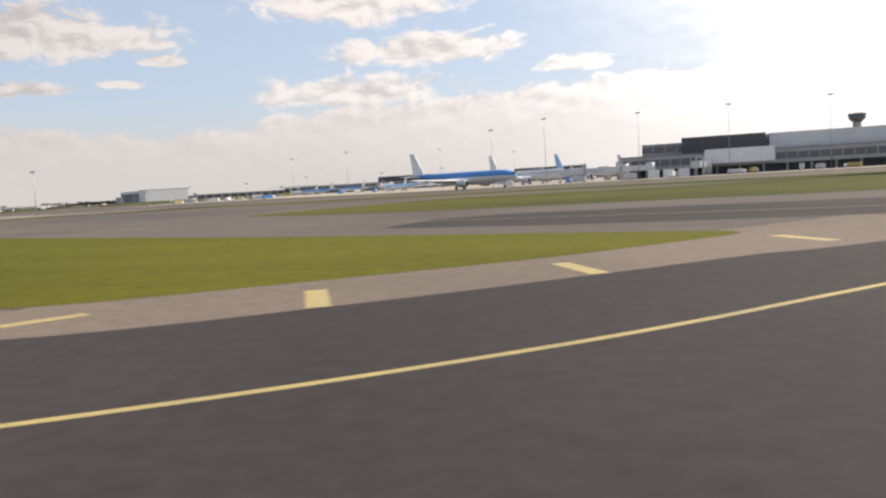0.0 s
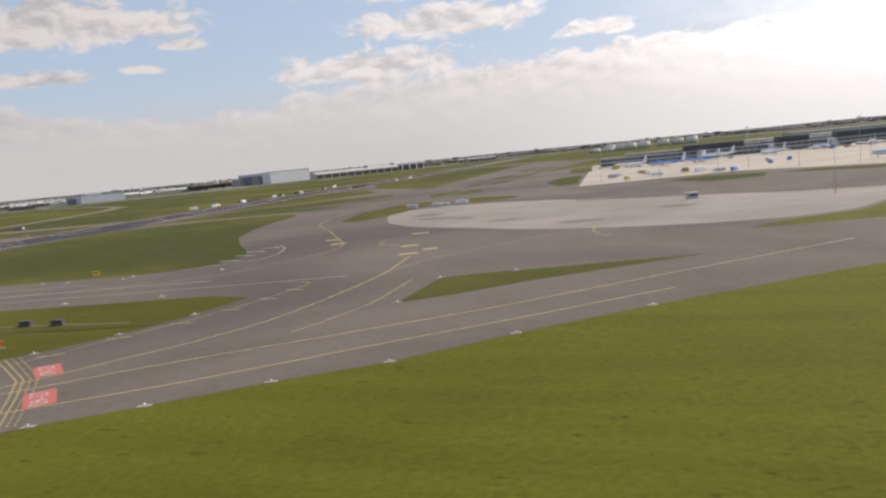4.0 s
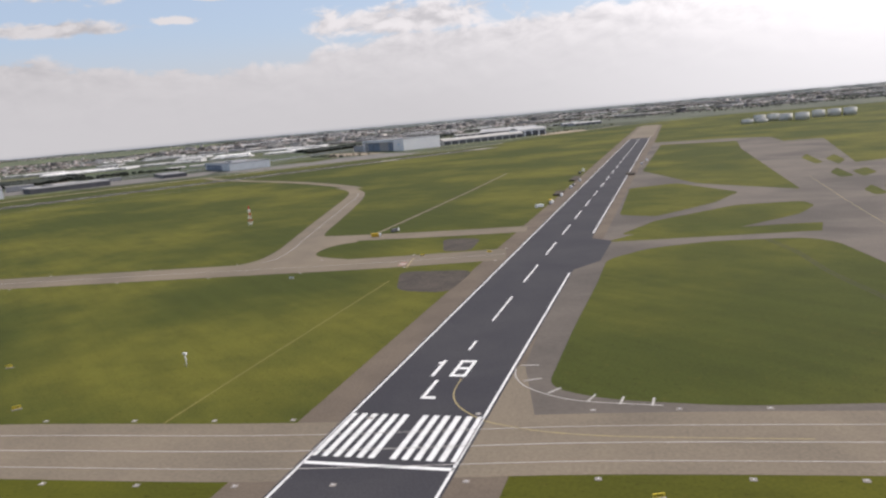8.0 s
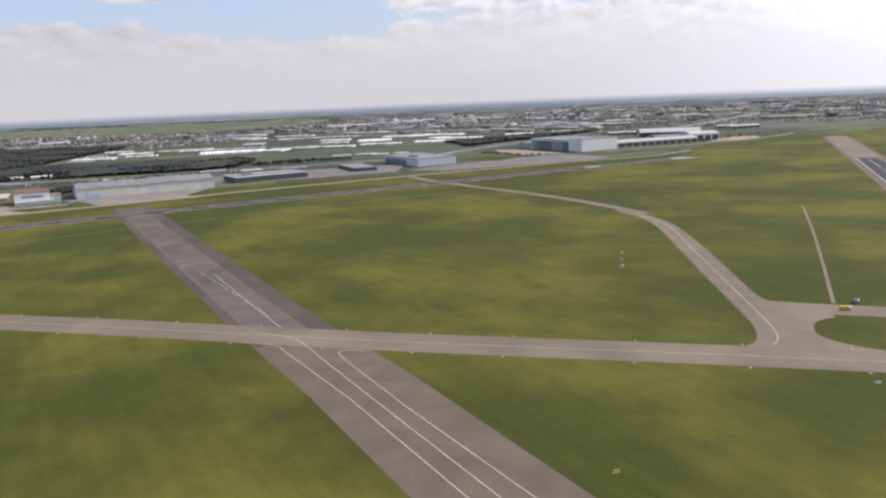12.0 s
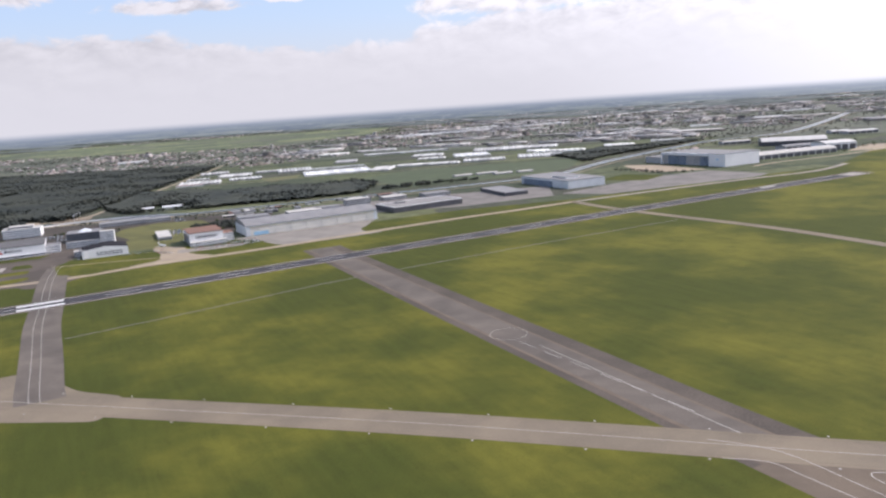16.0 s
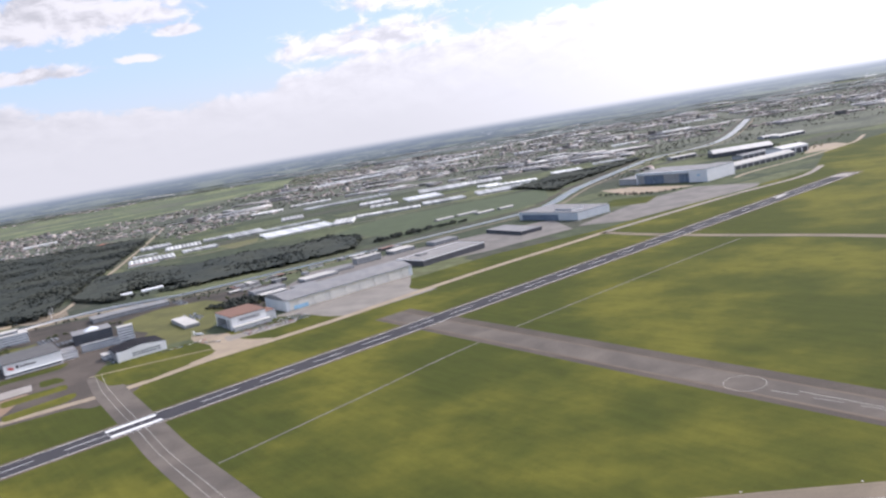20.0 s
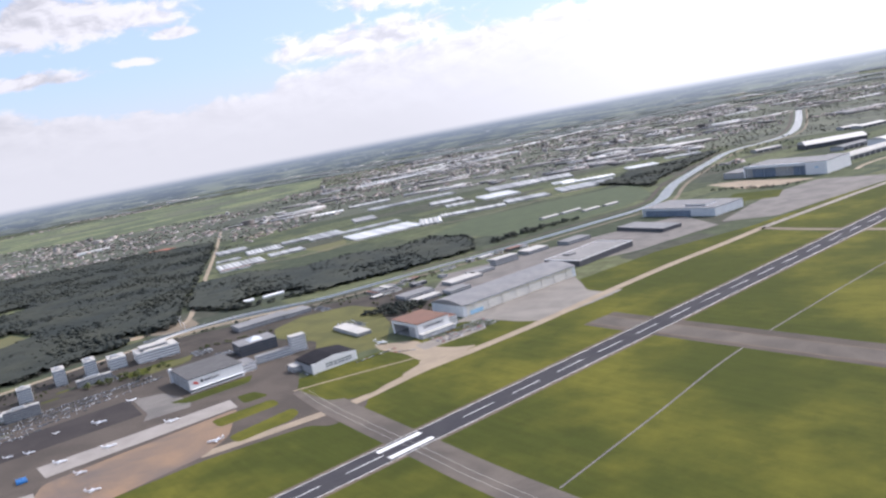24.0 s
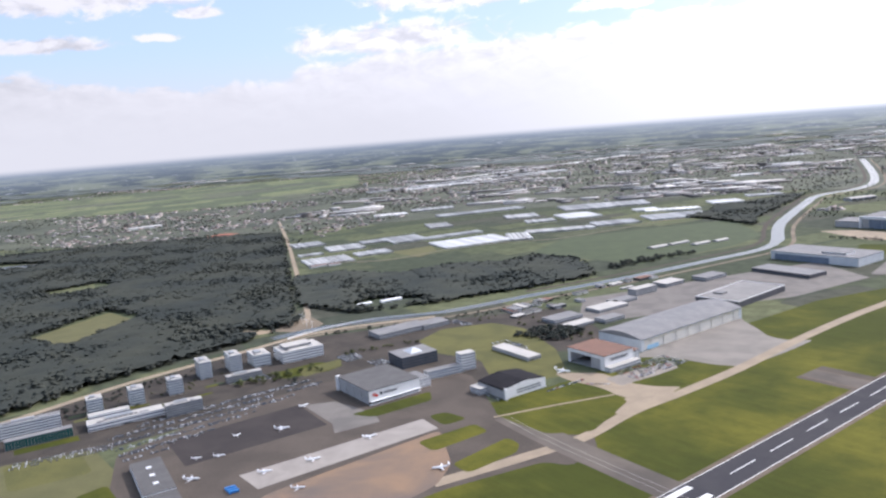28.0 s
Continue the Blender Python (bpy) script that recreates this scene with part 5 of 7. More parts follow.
SAND = mat("sandy_ground", (0.30, 0.235, 0.16), (0.22, 0.17, 0.12), 0.95, (0.05, 0.6), 0.7, 0.15)
for name, pts, m, lab in (
        ("meadow", [(-2480, 2290), (-2390, 2560), (-1840, 2800), (-1800, 2420), (-1900, 2260), (-2170, 2010), (-2390, 2200)], MEADOW, "dark green meadow by the canal"),
        ("meadow", [(-3500, 1400), (-3470, 1640), (-3350, 1560), (-3345, 1330)], PALE_MEADOW, "clearing of grass in a wood"),
        ("meadow", [(-2975, 2420), (-2846, 2520), (-2800, 2400), (-2830, 2290)], PALE_MEADOW, "bright green plot between greenhouses"),
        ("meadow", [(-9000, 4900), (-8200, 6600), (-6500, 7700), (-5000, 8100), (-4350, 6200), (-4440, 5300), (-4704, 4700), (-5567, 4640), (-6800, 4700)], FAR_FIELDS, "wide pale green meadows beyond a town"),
        ("meadow", [(-2588, 1326), (-2562, 1406), (-2468, 1447), (-2400, 1400), (-2330, 1260), (-2300, 1120), (-2400, 1060), (-2450, 1200), (-2549, 1253)], OLIVE, "yellow-green lawn behind offices"),
        ("meadow", [(-2797, 1137), (-2741, 1201), (-2683, 1186), (-2700, 1150), (-2763, 1108)], GRASS, "lawn between offices and a hangar"),
        ("meadow", [(-2997, 764), (-2916, 809), (-2859, 757), (-2931, 698)], OLIVE, "rough dry grass plot"),
        ("rough_ground", [(-3080, 700), (-2992, 775), (-2905, 822), (-2830, 760), (-2770, 690), (-2755, 630), (-2900, 560)], PALE_MEADOW, "dry rough grass beside an apron"),
        ("yard_ground", [(-3150, 760), (-2960, 740), (-2750, 980), (-2640, 1090), (-2700, 1230), (-2560, 1300), (-2450, 1210), (-2300, 1250), (-2240, 1340), (-2340, 1560), (-2560, 1480), (-2850, 1350), (-2905, 1275), (-2965, 1190), (-3040, 1070), (-3115, 925)], YARD, "paved ground between offices and hangars"),
        ("court", [(-2640, 1090), (-2700, 1230), (-2600, 1300), (-2550, 1250), (-2450, 1200), (-2400, 1060), (-2480, 1120)], YARD, "paved court between offices and hangars"),
        ("sand_pit", [(-3030, 1385), (-2985, 1430), (-2920, 1425), (-2935, 1395)], SAND, "sandy clearing at the wood's edge"),
        ("red_ground", [(-4070, 3070), (-3990, 3210), (-3900, 3180), (-3960, 3060)], mat("red_roof_tiles_far", (0.30, 0.10, 0.06), (0.22, 0.09, 0.06), 0.9, (0.05, 0.6), 0.7, 0.2), "red tiled ground of a housing block")):
    sheet(name, round_off(pts, 12), -0.06 if name == "yard_ground" else -0.037 if name == "rough_ground" else -0.045 if name == "court" else -0.03, m, lab, category="field" if name == "meadow" else "ground")
tagged(part("lake_water", prism(bmesh.new(), round_off([(-4470, 2330), (-4360, 2420), (-4390, 2520), (-4520, 2520), (-4620, 2380)], 40), -0.09, 0.0), WATER), "small pale lake in the woods", "lake", "", "structure")


# ---- many small pieces in one mesh ----
def batch(name, verts, faces, mats, label, category, kind="stuff", soft=None):
    mesh = bpy.data.meshes.new(name)
    mesh.vertices.add(len(verts))
    mesh.vertices.foreach_set("co", (np.asarray(verts, np.float32) * S).ravel())
    sizes = np.array([len(f[0]) for f in faces], np.int32)
    flat = np.concatenate([np.asarray(f[0], np.int32) for f in faces])
    mesh.loops.add(len(flat))
    mesh.loops.foreach_set("vertex_index", flat)
    mesh.polygons.add(len(sizes))
    mesh.polygons.foreach_set("loop_start", np.concatenate([[0], np.cumsum(sizes)[:-1]]).astype(np.int32))
    mesh.polygons.foreach_set("material_index", np.array([f[1] for f in faces], np.int32))
    mesh.update(calc_edges=True)
    if soft is not None:
        mesh.polygons.foreach_set("use_smooth", np.array([f[1] == soft for f in faces], bool))
    for m in mats:
        mesh.materials.append(m)
    return tagged(new(name, mesh), label, category, "", kind)


def spread(shapes, places, rng):
    """Copies of small shapes (verts, faces with slots): places are x, y, turn, sx, sy, sz, shape."""
    vs, fs, n = [], [], 0
    for x, y, a, sx, sy, sz, k in places:
        v, f = shapes[int(k)]
        c, s = math.cos(a), math.sin(a)
        q = v * (sx, sy, sz)
        vs.append(np.stack([x + q[:, 0] * c - q[:, 1] * s, y + q[:, 0] * s + q[:, 1] * c, q[:, 2]], 1))
        fs.extend((tuple(i + n for i in idx), m) for idx, m in f)
        n += len(v)
    return np.concatenate(vs), fs


def inside(poly, x, y):
    hit = False
    for (x0, y0), (x1, y1) in zip(poly, poly[1:] + poly[:1]):
        if (y0 > y) != (y1 > y) and x < (x1 - x0) * (y - y0) / (y1 - y0) + x0:
            hit = not hit
    return hit


def tree_shape(seed, clumps):
    """A tree of unit height: tapered trunk, two limbs, a crown of ragged leaf clumps."""
    rng = random.Random(seed)
    v, f = [], []

    def stick(a, b, ra, rb):
        n = len(v)
        for p, r in ((a, ra), (b, rb)):
            for k in range(4):
                v.append((p[0] + r * math.cos(k * 1.571), p[1] + r * math.sin(k * 1.571), p[2]))
        f.extend(((n + k, n + (k + 1) % 4, n + 4 + (k + 1) % 4, n + 4 + k), 0) for k in range(4))

    stick((0, 0, 0), (0.01, 0.0, 0.6), 0.035, 0.015)
    stick((0, 0, 0.3), (0.16, 0.08, 0.6), 0.018, 0.008)
    stick((0, 0, 0.35), (-0.14, 0.10, 0.62), 0.018, 0.008)
    for c in range(clumps):
        a, h = rng.random() * 6.28, 0.26 + 0.56 * (c + rng.random()) / clumps
        wide = 0.30 * math.sin(min(1.0, (1.06 - h) / 0.5) * 1.57)
        cx, cy, r = wide * math.cos(a) * rng.uniform(0.3, 1), wide * math.sin(a) * rng.uniform(0.3, 1), rng.uniform(0.15, 0.25)
        n = len(v)
        for dx, dy, dz in ((1, 0, 0), (0, 1, 0), (-1, 0, 0), (0, -1, 0), (0, 0, 0.85), (0, 0, -0.6)):
            j = r * rng.uniform(0.65, 1.3)
            v.append((cx + dx * j + rng.uniform(-.3, .3) * r, cy + dy * j + rng.uniform(-.3, .3) * r, h + dz * j))
        f.extend(((n + p, n + q, n + w), 1) for p, q, w in ((0, 1, 4), (1, 2, 4), (2, 3, 4), (3, 0, 4), (1, 0, 5), (2, 1, 5), (3, 2, 5), (0, 3, 5)))
    return np.array(v), f


BARK = mat("tree_bark", (0.09, 0.07, 0.05), None, 0.95, (0.5, 3.0))
LEAVES = mat("dark_foliage", (0.054, 0.058, 0.048), (0.038, 0.044, 0.041), 0.95, (0.006, 0.25), 1.0, 0.12, 0.0, 0.0, 0.04, 0.0, 0.08)
LEAVES_LIGHT = mat("green_foliage", (0.075, 0.085, 0.034), (0.054, 0.064, 0.028), 0.9, (0.012, 0.35), 0.8, 0.3, 0.0, 0.0, 0.1, 0.0, 0.25)
TOWN_LEAVES = mat("grey_green_foliage", (0.080, 0.089, 0.066), (0.056, 0.064, 0.050), 0.95, (0.008, 0.35), 0.9, 0.2, 0.0, 0.0, 0.1, 0.0, 0.2)
RNG = random.Random(11)
TREES = [tree_shape(k, 9) for k in range(6)]
SMALL_TREES = [tree_shape(40 + k, 5) for k in range(5)]


def understorey(name, poly, cell, tall, label, holes=()):
    """A bumpy lower layer of leaves that closes the gaps of a wood."""
    xs, ys = [p[0] for p in poly], [p[1] for p in poly]
    nx, ny = int((max(xs) - min(xs)) / cell) + 1, int((max(ys) - min(ys)) / cell) + 1
    keep, verts, faces = {}, [], []
    for j in range(ny):
        for i in range(nx):
            x, y = min(xs) + i * cell, min(ys) + j * cell
            if inside(poly, x, y) and not any(inside(h, x, y) for h in holes):
                keep[i, j] = len(verts)
                verts.append((x + RNG.uniform(-.3, .3) * cell, y + RNG.uniform(-.3, .3) * cell, tall * RNG.uniform(0.50, 0.95)))
    for (i, j), n in keep.items():
        if all(q in keep for q in ((i + 1, j), (i, j + 1), (i + 1, j + 1))):
            faces.append(((n, keep[i + 1, j], keep[i + 1, j + 1], keep[i, j + 1]), 0))
    return batch(name, np.array(verts), faces, [LEAVES], label, "undergrowth", soft=0)


def wood(name, poly, gap, tall, label, shapes, holes=(), leaf=LEAVES, keep=1.0):
    xs, ys, places = [p[0] for p in poly], [p[1] for p in poly], []
    y = min(ys)
    while y < max(ys):
        x = min(xs)
        while x < max(xs):
            px, py = x + RNG.uniform(-.55, .55) * gap, y + RNG.uniform(-.55, .55) * gap
            if inside(poly, px, py) and RNG.random() < keep and not any(inside(h, px, py) for h in holes):
                h = tall * RNG.uniform(0.75, 1.08) * (0.8 + 0.5 * noise.noise((px / 160, py / 160, 0)))
                w = h * RNG.uniform(1.5, 2.1)
                places.append((px, py, RNG.random() * 6.28, w, w, h, RNG.randrange(len(shapes))))
            x += gap
        y += gap
    if keep > 0.75 and gap > 15:
        understorey("undergrowth", poly, 15.0, tall * 0.78, "leafy undergrowth of a dense wood", holes)
    v, f = spread(shapes, places, RNG)
    return batch(name, v, f, [BARK, leaf], label, "wood", soft=1)


CLEARING = [(-3510, 1390), (-3480, 1650), (-3340, 1570), (-3330, 1320)]
wood("forest", [(-3260, 760), (-3150, 930), (-3082, 1095), (-3006, 1222), (-2945, 1320), (-2890, 1470), (-3040, 1790), (-3200, 2130), (-3500, 2770), (-3640, 3060), (-3950, 3050), (-4500, 2900), (-5300, 2500), (-5400, 1500), (-4300, 500), (-3500, 350)], 17.5, 17,
     "dark dense broadleaf wood with a straight edge", TREES, (CLEARING, [(-3040, 1380), (-2985, 1435), (-2910, 1430), (-2935, 1390)], [(-4620, 2330), (-4360, 2380), (-4360, 2540), (-4620, 2540)], [(-3900, 1900), (-3800, 2050), (-3700, 2000), (-3780, 1850)]))
wood("forest", [(-2960, 1640), (-3140, 2000), (-3000, 2080), (-2830, 2010), (-2700, 2130), (-2560, 2120), (-2450, 2230), (-2330, 2120), (-2260, 1890), (-2420, 1760), (-2600, 1640), (-2800, 1550)], 16.0, 14,
     "dark wood strip beside the canal", TREES, ([(-2830, 1620), (-2700, 1600), (-2660, 1700), (-2800, 1690)],), LEAVES, 0.82)
wood("forest", [(-2420, 1340), (-2370, 1400), (-2270, 1370), (-2330, 1300)], 12.0, 10, "row of dark trees behind parked cars", TREES)
wood("tree_belt", [(-1790, 2620), (-1730, 2850), (-1600, 3130), (-1440, 3480), (-1520, 3500), (-1700, 3290), (-1840, 3260), (-1880, 3080), (-1990, 2920), (-1920, 2850)], 17.0, 15, "belt of trees beyond the canal bend", SMALL_TREES, (), LEAVES, 0.8)
wood("tree_belt", [(-2240, 1950), (-2200, 1990), (-2010, 2160), (-2040, 2180), (-2260, 2010)], 12.0, 13, "clump of trees on the canal bank", TREES, (), LEAVES, 0.6)
wood("hedge_trees", [(-1000, 2640), (-930, 2760), (-700, 3150), (-760, 3170), (-1010, 2760)], 26.0, 8, "loose trees along the airfield edge", SMALL_TREES, (), LEAVES_LIGHT, 0.5)
wood("hedge_trees", [(-2840, 1090), (-2740, 1190), (-2700, 1160), (-2810, 1060)], 15.0, 8, "small trees between offices", TREES, (), LEAVES_LIGHT, 0.6)
wood("hedge_trees", [(-3105, 900), (-3030, 1060), (-2950, 1180), (-2890, 1260), (-2870, 1250), (-2940, 1140), (-2985, 1040), (-3060, 890)], 13.0, 8, "trees along the office road", TREES, (), LEAVES, 0.6)

# lawns and shrubs between the offices
rng = random.Random(44)
for k in range(16):
    u, q = rng.random(), rng.random()
    x, y = -3090 + 300 * u + 40 * q, 870 + 330 * u - 40 * q
    l, w = rng.uniform(14, 34), rng.uniform(7, 15)
    c, d = math.cos(radians(45)), math.sin(radians(45))
    sheet("lawn", round_off([(x + i * c - j * d, y + i * d + j * c) for i, j in ((-l / 2, -w / 2), (l / 2, -w / 2), (l / 2, w / 2), (-l / 2, w / 2))], 3), 0.02 + 0.002 * k, rng.choice((GRASS, OLIVE, MEADOW)), "small lawn between offices", category="lawn")
wood("shrubs", [(-3080, 880), (-2990, 1030), (-2900, 1150), (-2860, 1120), (-2930, 990), (-3030, 850)], 15.0, 5, "shrubs and small trees between offices", TREES, (), LEAVES_LIGHT, 0.4)

sheet("lawn", round_off([(-2758, 1156), (-2702, 1219), (-2688, 1179), (-2730, 1119)], 6), 0.06, OLIVE, "olive lawn beside a car park", category="lawn")
wood("shrubs", [(-2762, 1112), (-2736, 1120), (-2712, 1092), (-2728, 1076)], 8.0, 6, "clump of dark shrubs beside a car park", TREES, (), LEAVES, 0.8)
wood("shrubs", [(-2700, 1235), (-2640, 1275), (-2560, 1330), (-2566, 1344), (-2650, 1296), (-2712, 1250)], 12.0, 6, "small trees along an office road", TREES, (), LEAVES_LIGHT, 0.7)
wood("shrubs", [(-2690, 1420), (-2560, 1470), (-2420, 1560), (-2300, 1660), (-2306, 1676), (-2430, 1578), (-2570, 1486), (-2700, 1436)], 13.0, 7, "trees and bushes along the canal road", TREES, (), LEAVES, 0.65)


def road_lamp(x, y):
    ob = base("street_lamp", pose(x, y, 0, 0, 0, 40), "tall white double street lamp by a road junction", "street lamp", "street lamps by the junction")
    part("pole", lathe(bmesh.new(), [(0, .35, .35, 0), (16, .22, .22, 0)], 8, "z"), WHITE_WALL, ob)
    part("arm", boxes((-3, -.15, 15.8, 3, .15, 16.1)), WHITE_WALL, ob)
    for s_ in (-1, 1):
        part("lamp", boxes((s_ * 3 - .7, -.4, 15.6, s_ * 3 + .7, .4, 16.2)), WHITE_WALL, ob)


for x, y in ((-2895, 1500), (-2880, 1475), (-2862, 1450), (-2842, 1430)):
    road_lamp(x, y)

# ---- town, greenhouses and works far off ----
def house_shape(roof):
    """A unit house with eaves and a gable roof."""
    v = [(-.5, -.5, 0), (.5, -.5, 0), (.5, .5, 0), (-.5, .5, 0), (-.5, -.5, .6), (.5, -.5, .6), (.5, .5, .6), (-.5, .5, .6), (-.5, 0, 1), (.5, 0, 1)]
    f = [((0, 1, 5, 4), 0), ((2, 3, 7, 6), 0), ((1, 2, 6, 9, 5), 0), ((3, 0, 4, 8, 7), 0), ((4, 5, 9, 8), roof), ((6, 7, 8, 9), roof)]
    return np.array(v), f


def flat_shape(roof):
    v = [(x, y, z) for z in (0, 1) for x, y in ((-.5, -.5), (.5, -.5), (.5, .5), (-.5, .5))] + [(x, y, 1.04) for x, y in ((-.5, -.5), (.5, -.5), (.5, .5), (-.5, .5))]
    f = [((0, 1, 5, 4), 0), ((1, 2, 6, 5), 0), ((2, 3, 7, 6), 0), ((3, 0, 4, 7), 0), ((8, 9, 10, 11), roof), ((4, 5, 9, 8), roof), ((5, 6, 10, 9), roof), ((6, 7, 11, 10), roof), ((7, 4, 8, 11), roof)]
    return np.array(v), f


TOWN_WALL = mat("town_walls", (0.34, 0.31, 0.29), (0.22, 0.195, 0.18), 0.85, (0.02, 0.4), 0.7, 0.1, 0, 0, 0.3, 0, 0.5)
TOWN_RED = mat("town_tile_roofs", (0.21, 0.15, 0.13), (0.17, 0.135, 0.125), 0.85, (0.02, 0.4), 0.7, 0.1, 0, 0, 0.3, 0, 0.4)
TOWN_GREY = mat("town_grey_roofs", (0.22, 0.215, 0.21), (0.15, 0.148, 0.147), 0.9, (0.02, 0.4), 0.7, 0.1, 0, 0, 0.3, 0, 0.5)
TOWN_WHITE = mat("pale_shed_roofs", (0.47, 0.46, 0.44), (0.33, 0.325, 0.315), 0.7, (0.02, 0.4), 0.7, 0.08, 0, 0, 0.15, 0, 0.4)
TOWN_GROUND = mat("town_streets_and_gardens", (0.090, 0.096, 0.066), (0.042, 0.050, 0.036), 0.95, (0.004, 0.06), 1.0, 0.35)
sheet("town_ground", round_off([(-8200, 3500), (-6400, 3100), (-4800, 2980), (-3700, 3080), (-3300, 3250), (-2500, 3600), (-1500, 3700), (-700, 3400), (1500, 3300), (4500, 2900), (4500, 9000), (-3500, 9000), (-4200, 6200), (-4440, 5200), (-4750, 4600), (-8200, 4600)], 60), -0.06, TOWN_GROUND, "grey and green ground of a far town", category="ground")
SHAPES = [house_shape(1), house_shape(2), flat_shape(3), flat_shape(2)]
GREEN_FIELD = [(-9000, 4900), (-8200, 6600), (-6500, 7700), (-5000, 8100), (-4350, 6200), (-4440, 5300), (-4704, 4700), (-5567, 4640), (-6800, 4700)]
BLOCKED = [GREEN_FIELD, [(-3230, 900), (-2850, 1470), (-3700, 3060), (-5300, 2700), (-5400, 900), (-3500, 300)], [(-3480, 2100), (-3420, 2800), (-3250, 3400), (-3050, 3900), (-2400, 3700), (-1950, 3700), (-1500, 3620), (-1480, 3400), (-1760, 2300), (-2180, 1990)]]


def town_places(count, x0, x1, y0, y1, bias, seed, sizes):
    rng, out, tries = random.Random(seed), [], 0
    while len(out) < count and tries < count * 30:
        tries += 1
        x, y = rng.uniform(x0, x1), y0 + (y1 - y0) * rng.random() ** 1.15
        if noise.noise((x / 700 + seed, y / 520, 2.0)) < bias or any(inside(b, x, y) for b in BLOCKED):
            continue
        if abs(x - np.interp(y, [q[1] for q in CANAL], [q[0] for q in CANAL])) < 70 or (y < 2350 and x > -3050) or (x > -1450 and y < 4300):
            continue
        k, l, w, h = sizes(rng)
        cell = (math.floor(x / 420), math.floor(y / 420))
        a = radians((20 if l > 60 else 42) + (14 if l > 60 else 60) * noise.noise((cell[0] * 3.1, cell[1] * 2.7, 5))) + (1.571 if rng.random() < (0.1 if l > 60 else 0.35) else 0)
        out.append((x, y, a, l, w, h, k))
    return out


house_sizes = lambda r: (r.choice((0, 0, 0, 1, 1, 3)), r.uniform(10, 34), r.uniform(9, 13), r.uniform(4, 7))
shed_sizes = lambda r: (r.choice((2, 2, 2, 3)), r.uniform(50, 260), r.uniform(20, 60), r.uniform(5, 10))
flat_sizes = lambda r: (r.choice((2, 3)), r.uniform(20, 60), r.uniform(12, 18), r.uniform(12, 26))
v, f = spread(SHAPES, town_places(6500, -8200, 3500, 2900, 8200, -0.10, 3, house_sizes) + town_places(110, -5600, 2500, 3300, 7600, 0.0, 15, flat_sizes), RNG)
batch("town_houses", v, f, [TOWN_WALL, TOWN_RED, TOWN_GREY, TOWN_WHITE], "far town of small brick houses with red and grey roofs", "town")
v, f = spread(SHAPES, town_places(900, -3900, 4500, 3700, 9600, 0.06, 8, shed_sizes), RNG)
batch("town_sheds", v, f, [TOWN_WALL, TOWN_RED, TOWN_GREY, TOWN_WHITE], "far pale flat-roofed sheds and works", "industrial estate")
rng = random.Random(5)
places = []
while len(places) < 24000:
    x, y = rng.uniform(-8800, 4800), 2500 + 6600 * rng.random() ** 1.2
    if any(inside(b, x, y) for b in BLOCKED[:1] + BLOCKED[2:]) or noise.noise((x / 620, y / 260, 7.0)) < (0.02 if x < -2400 else -0.16) or (x > -1450 and y < 3000) or (x > -900 and y < 3900) or (x > -3050 and y < 2700):
        continue
    if abs(x - np.interp(y, [q[1] for q in CANAL], [q[0] for q in CANAL])) < 50:
        continue
    h = rng.uniform(5, 10)
    places.append((x, y, rng.random() * 6.28, h * 1.7, h * 1.7, h, rng.randrange(5)))
v, f = spread(SMALL_TREES, places, RNG)
batch("town_trees", v, f, [BARK, TOWN_LEAVES], "dark trees scattered through a far town", "trees", soft=1)

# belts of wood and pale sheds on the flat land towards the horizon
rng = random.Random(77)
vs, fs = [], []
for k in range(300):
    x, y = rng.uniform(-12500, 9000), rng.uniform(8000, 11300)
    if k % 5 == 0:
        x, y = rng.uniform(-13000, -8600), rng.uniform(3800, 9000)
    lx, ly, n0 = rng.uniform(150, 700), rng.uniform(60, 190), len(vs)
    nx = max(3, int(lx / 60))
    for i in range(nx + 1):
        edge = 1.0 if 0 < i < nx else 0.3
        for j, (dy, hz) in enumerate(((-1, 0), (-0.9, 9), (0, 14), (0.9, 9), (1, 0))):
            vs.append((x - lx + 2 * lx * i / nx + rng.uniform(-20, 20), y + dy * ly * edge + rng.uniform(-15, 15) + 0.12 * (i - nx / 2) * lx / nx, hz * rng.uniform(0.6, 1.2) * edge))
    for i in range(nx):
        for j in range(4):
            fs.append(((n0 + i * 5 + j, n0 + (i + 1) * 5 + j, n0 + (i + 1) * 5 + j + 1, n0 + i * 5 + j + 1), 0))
# foliage colour lightened to imitate haze over the distance
batch("far_woods", np.array(vs), fs, [mat("haze_paled_foliage", (0.105, 0.120, 0.112), (0.085, 0.098, 0.094), 0.95, (0.004, 0.1), 0.9, 0.15)], "long belts of wood towards the horizon, paled as by haze", "woods")
v, f = spread(SHAPES, [(rng.uniform(-9000, 7000), rng.uniform(8200, 11200), radians(rng.uniform(-10, 40)), rng.uniform(80, 420), rng.uniform(30, 90), rng.uniform(7, 12), rng.choice((2, 2, 3))) for k in range(170)], RNG)
batch("far_sheds", v, f, [TOWN_WALL, TOWN_RED, TOWN_GREY, TOWN_WHITE], "scattered pale sheds towards the horizon", "sheds")

GLASSHOUSE = mat("whitened_greenhouse_glass", (0.40, 0.395, 0.38), (0.32, 0.318, 0.31), 0.5, (0.02, 0.4), 0.6, 0.08, 0, 0, 0.2, 0.3)
WHITE_GLASS = mat("white_greenhouse_glass", (0.72, 0.71, 0.68), (0.62, 0.61, 0.59), 0.5, (0.02, 0.4), 0.6, 0.08, 0, 0, 0.2, 0.15)


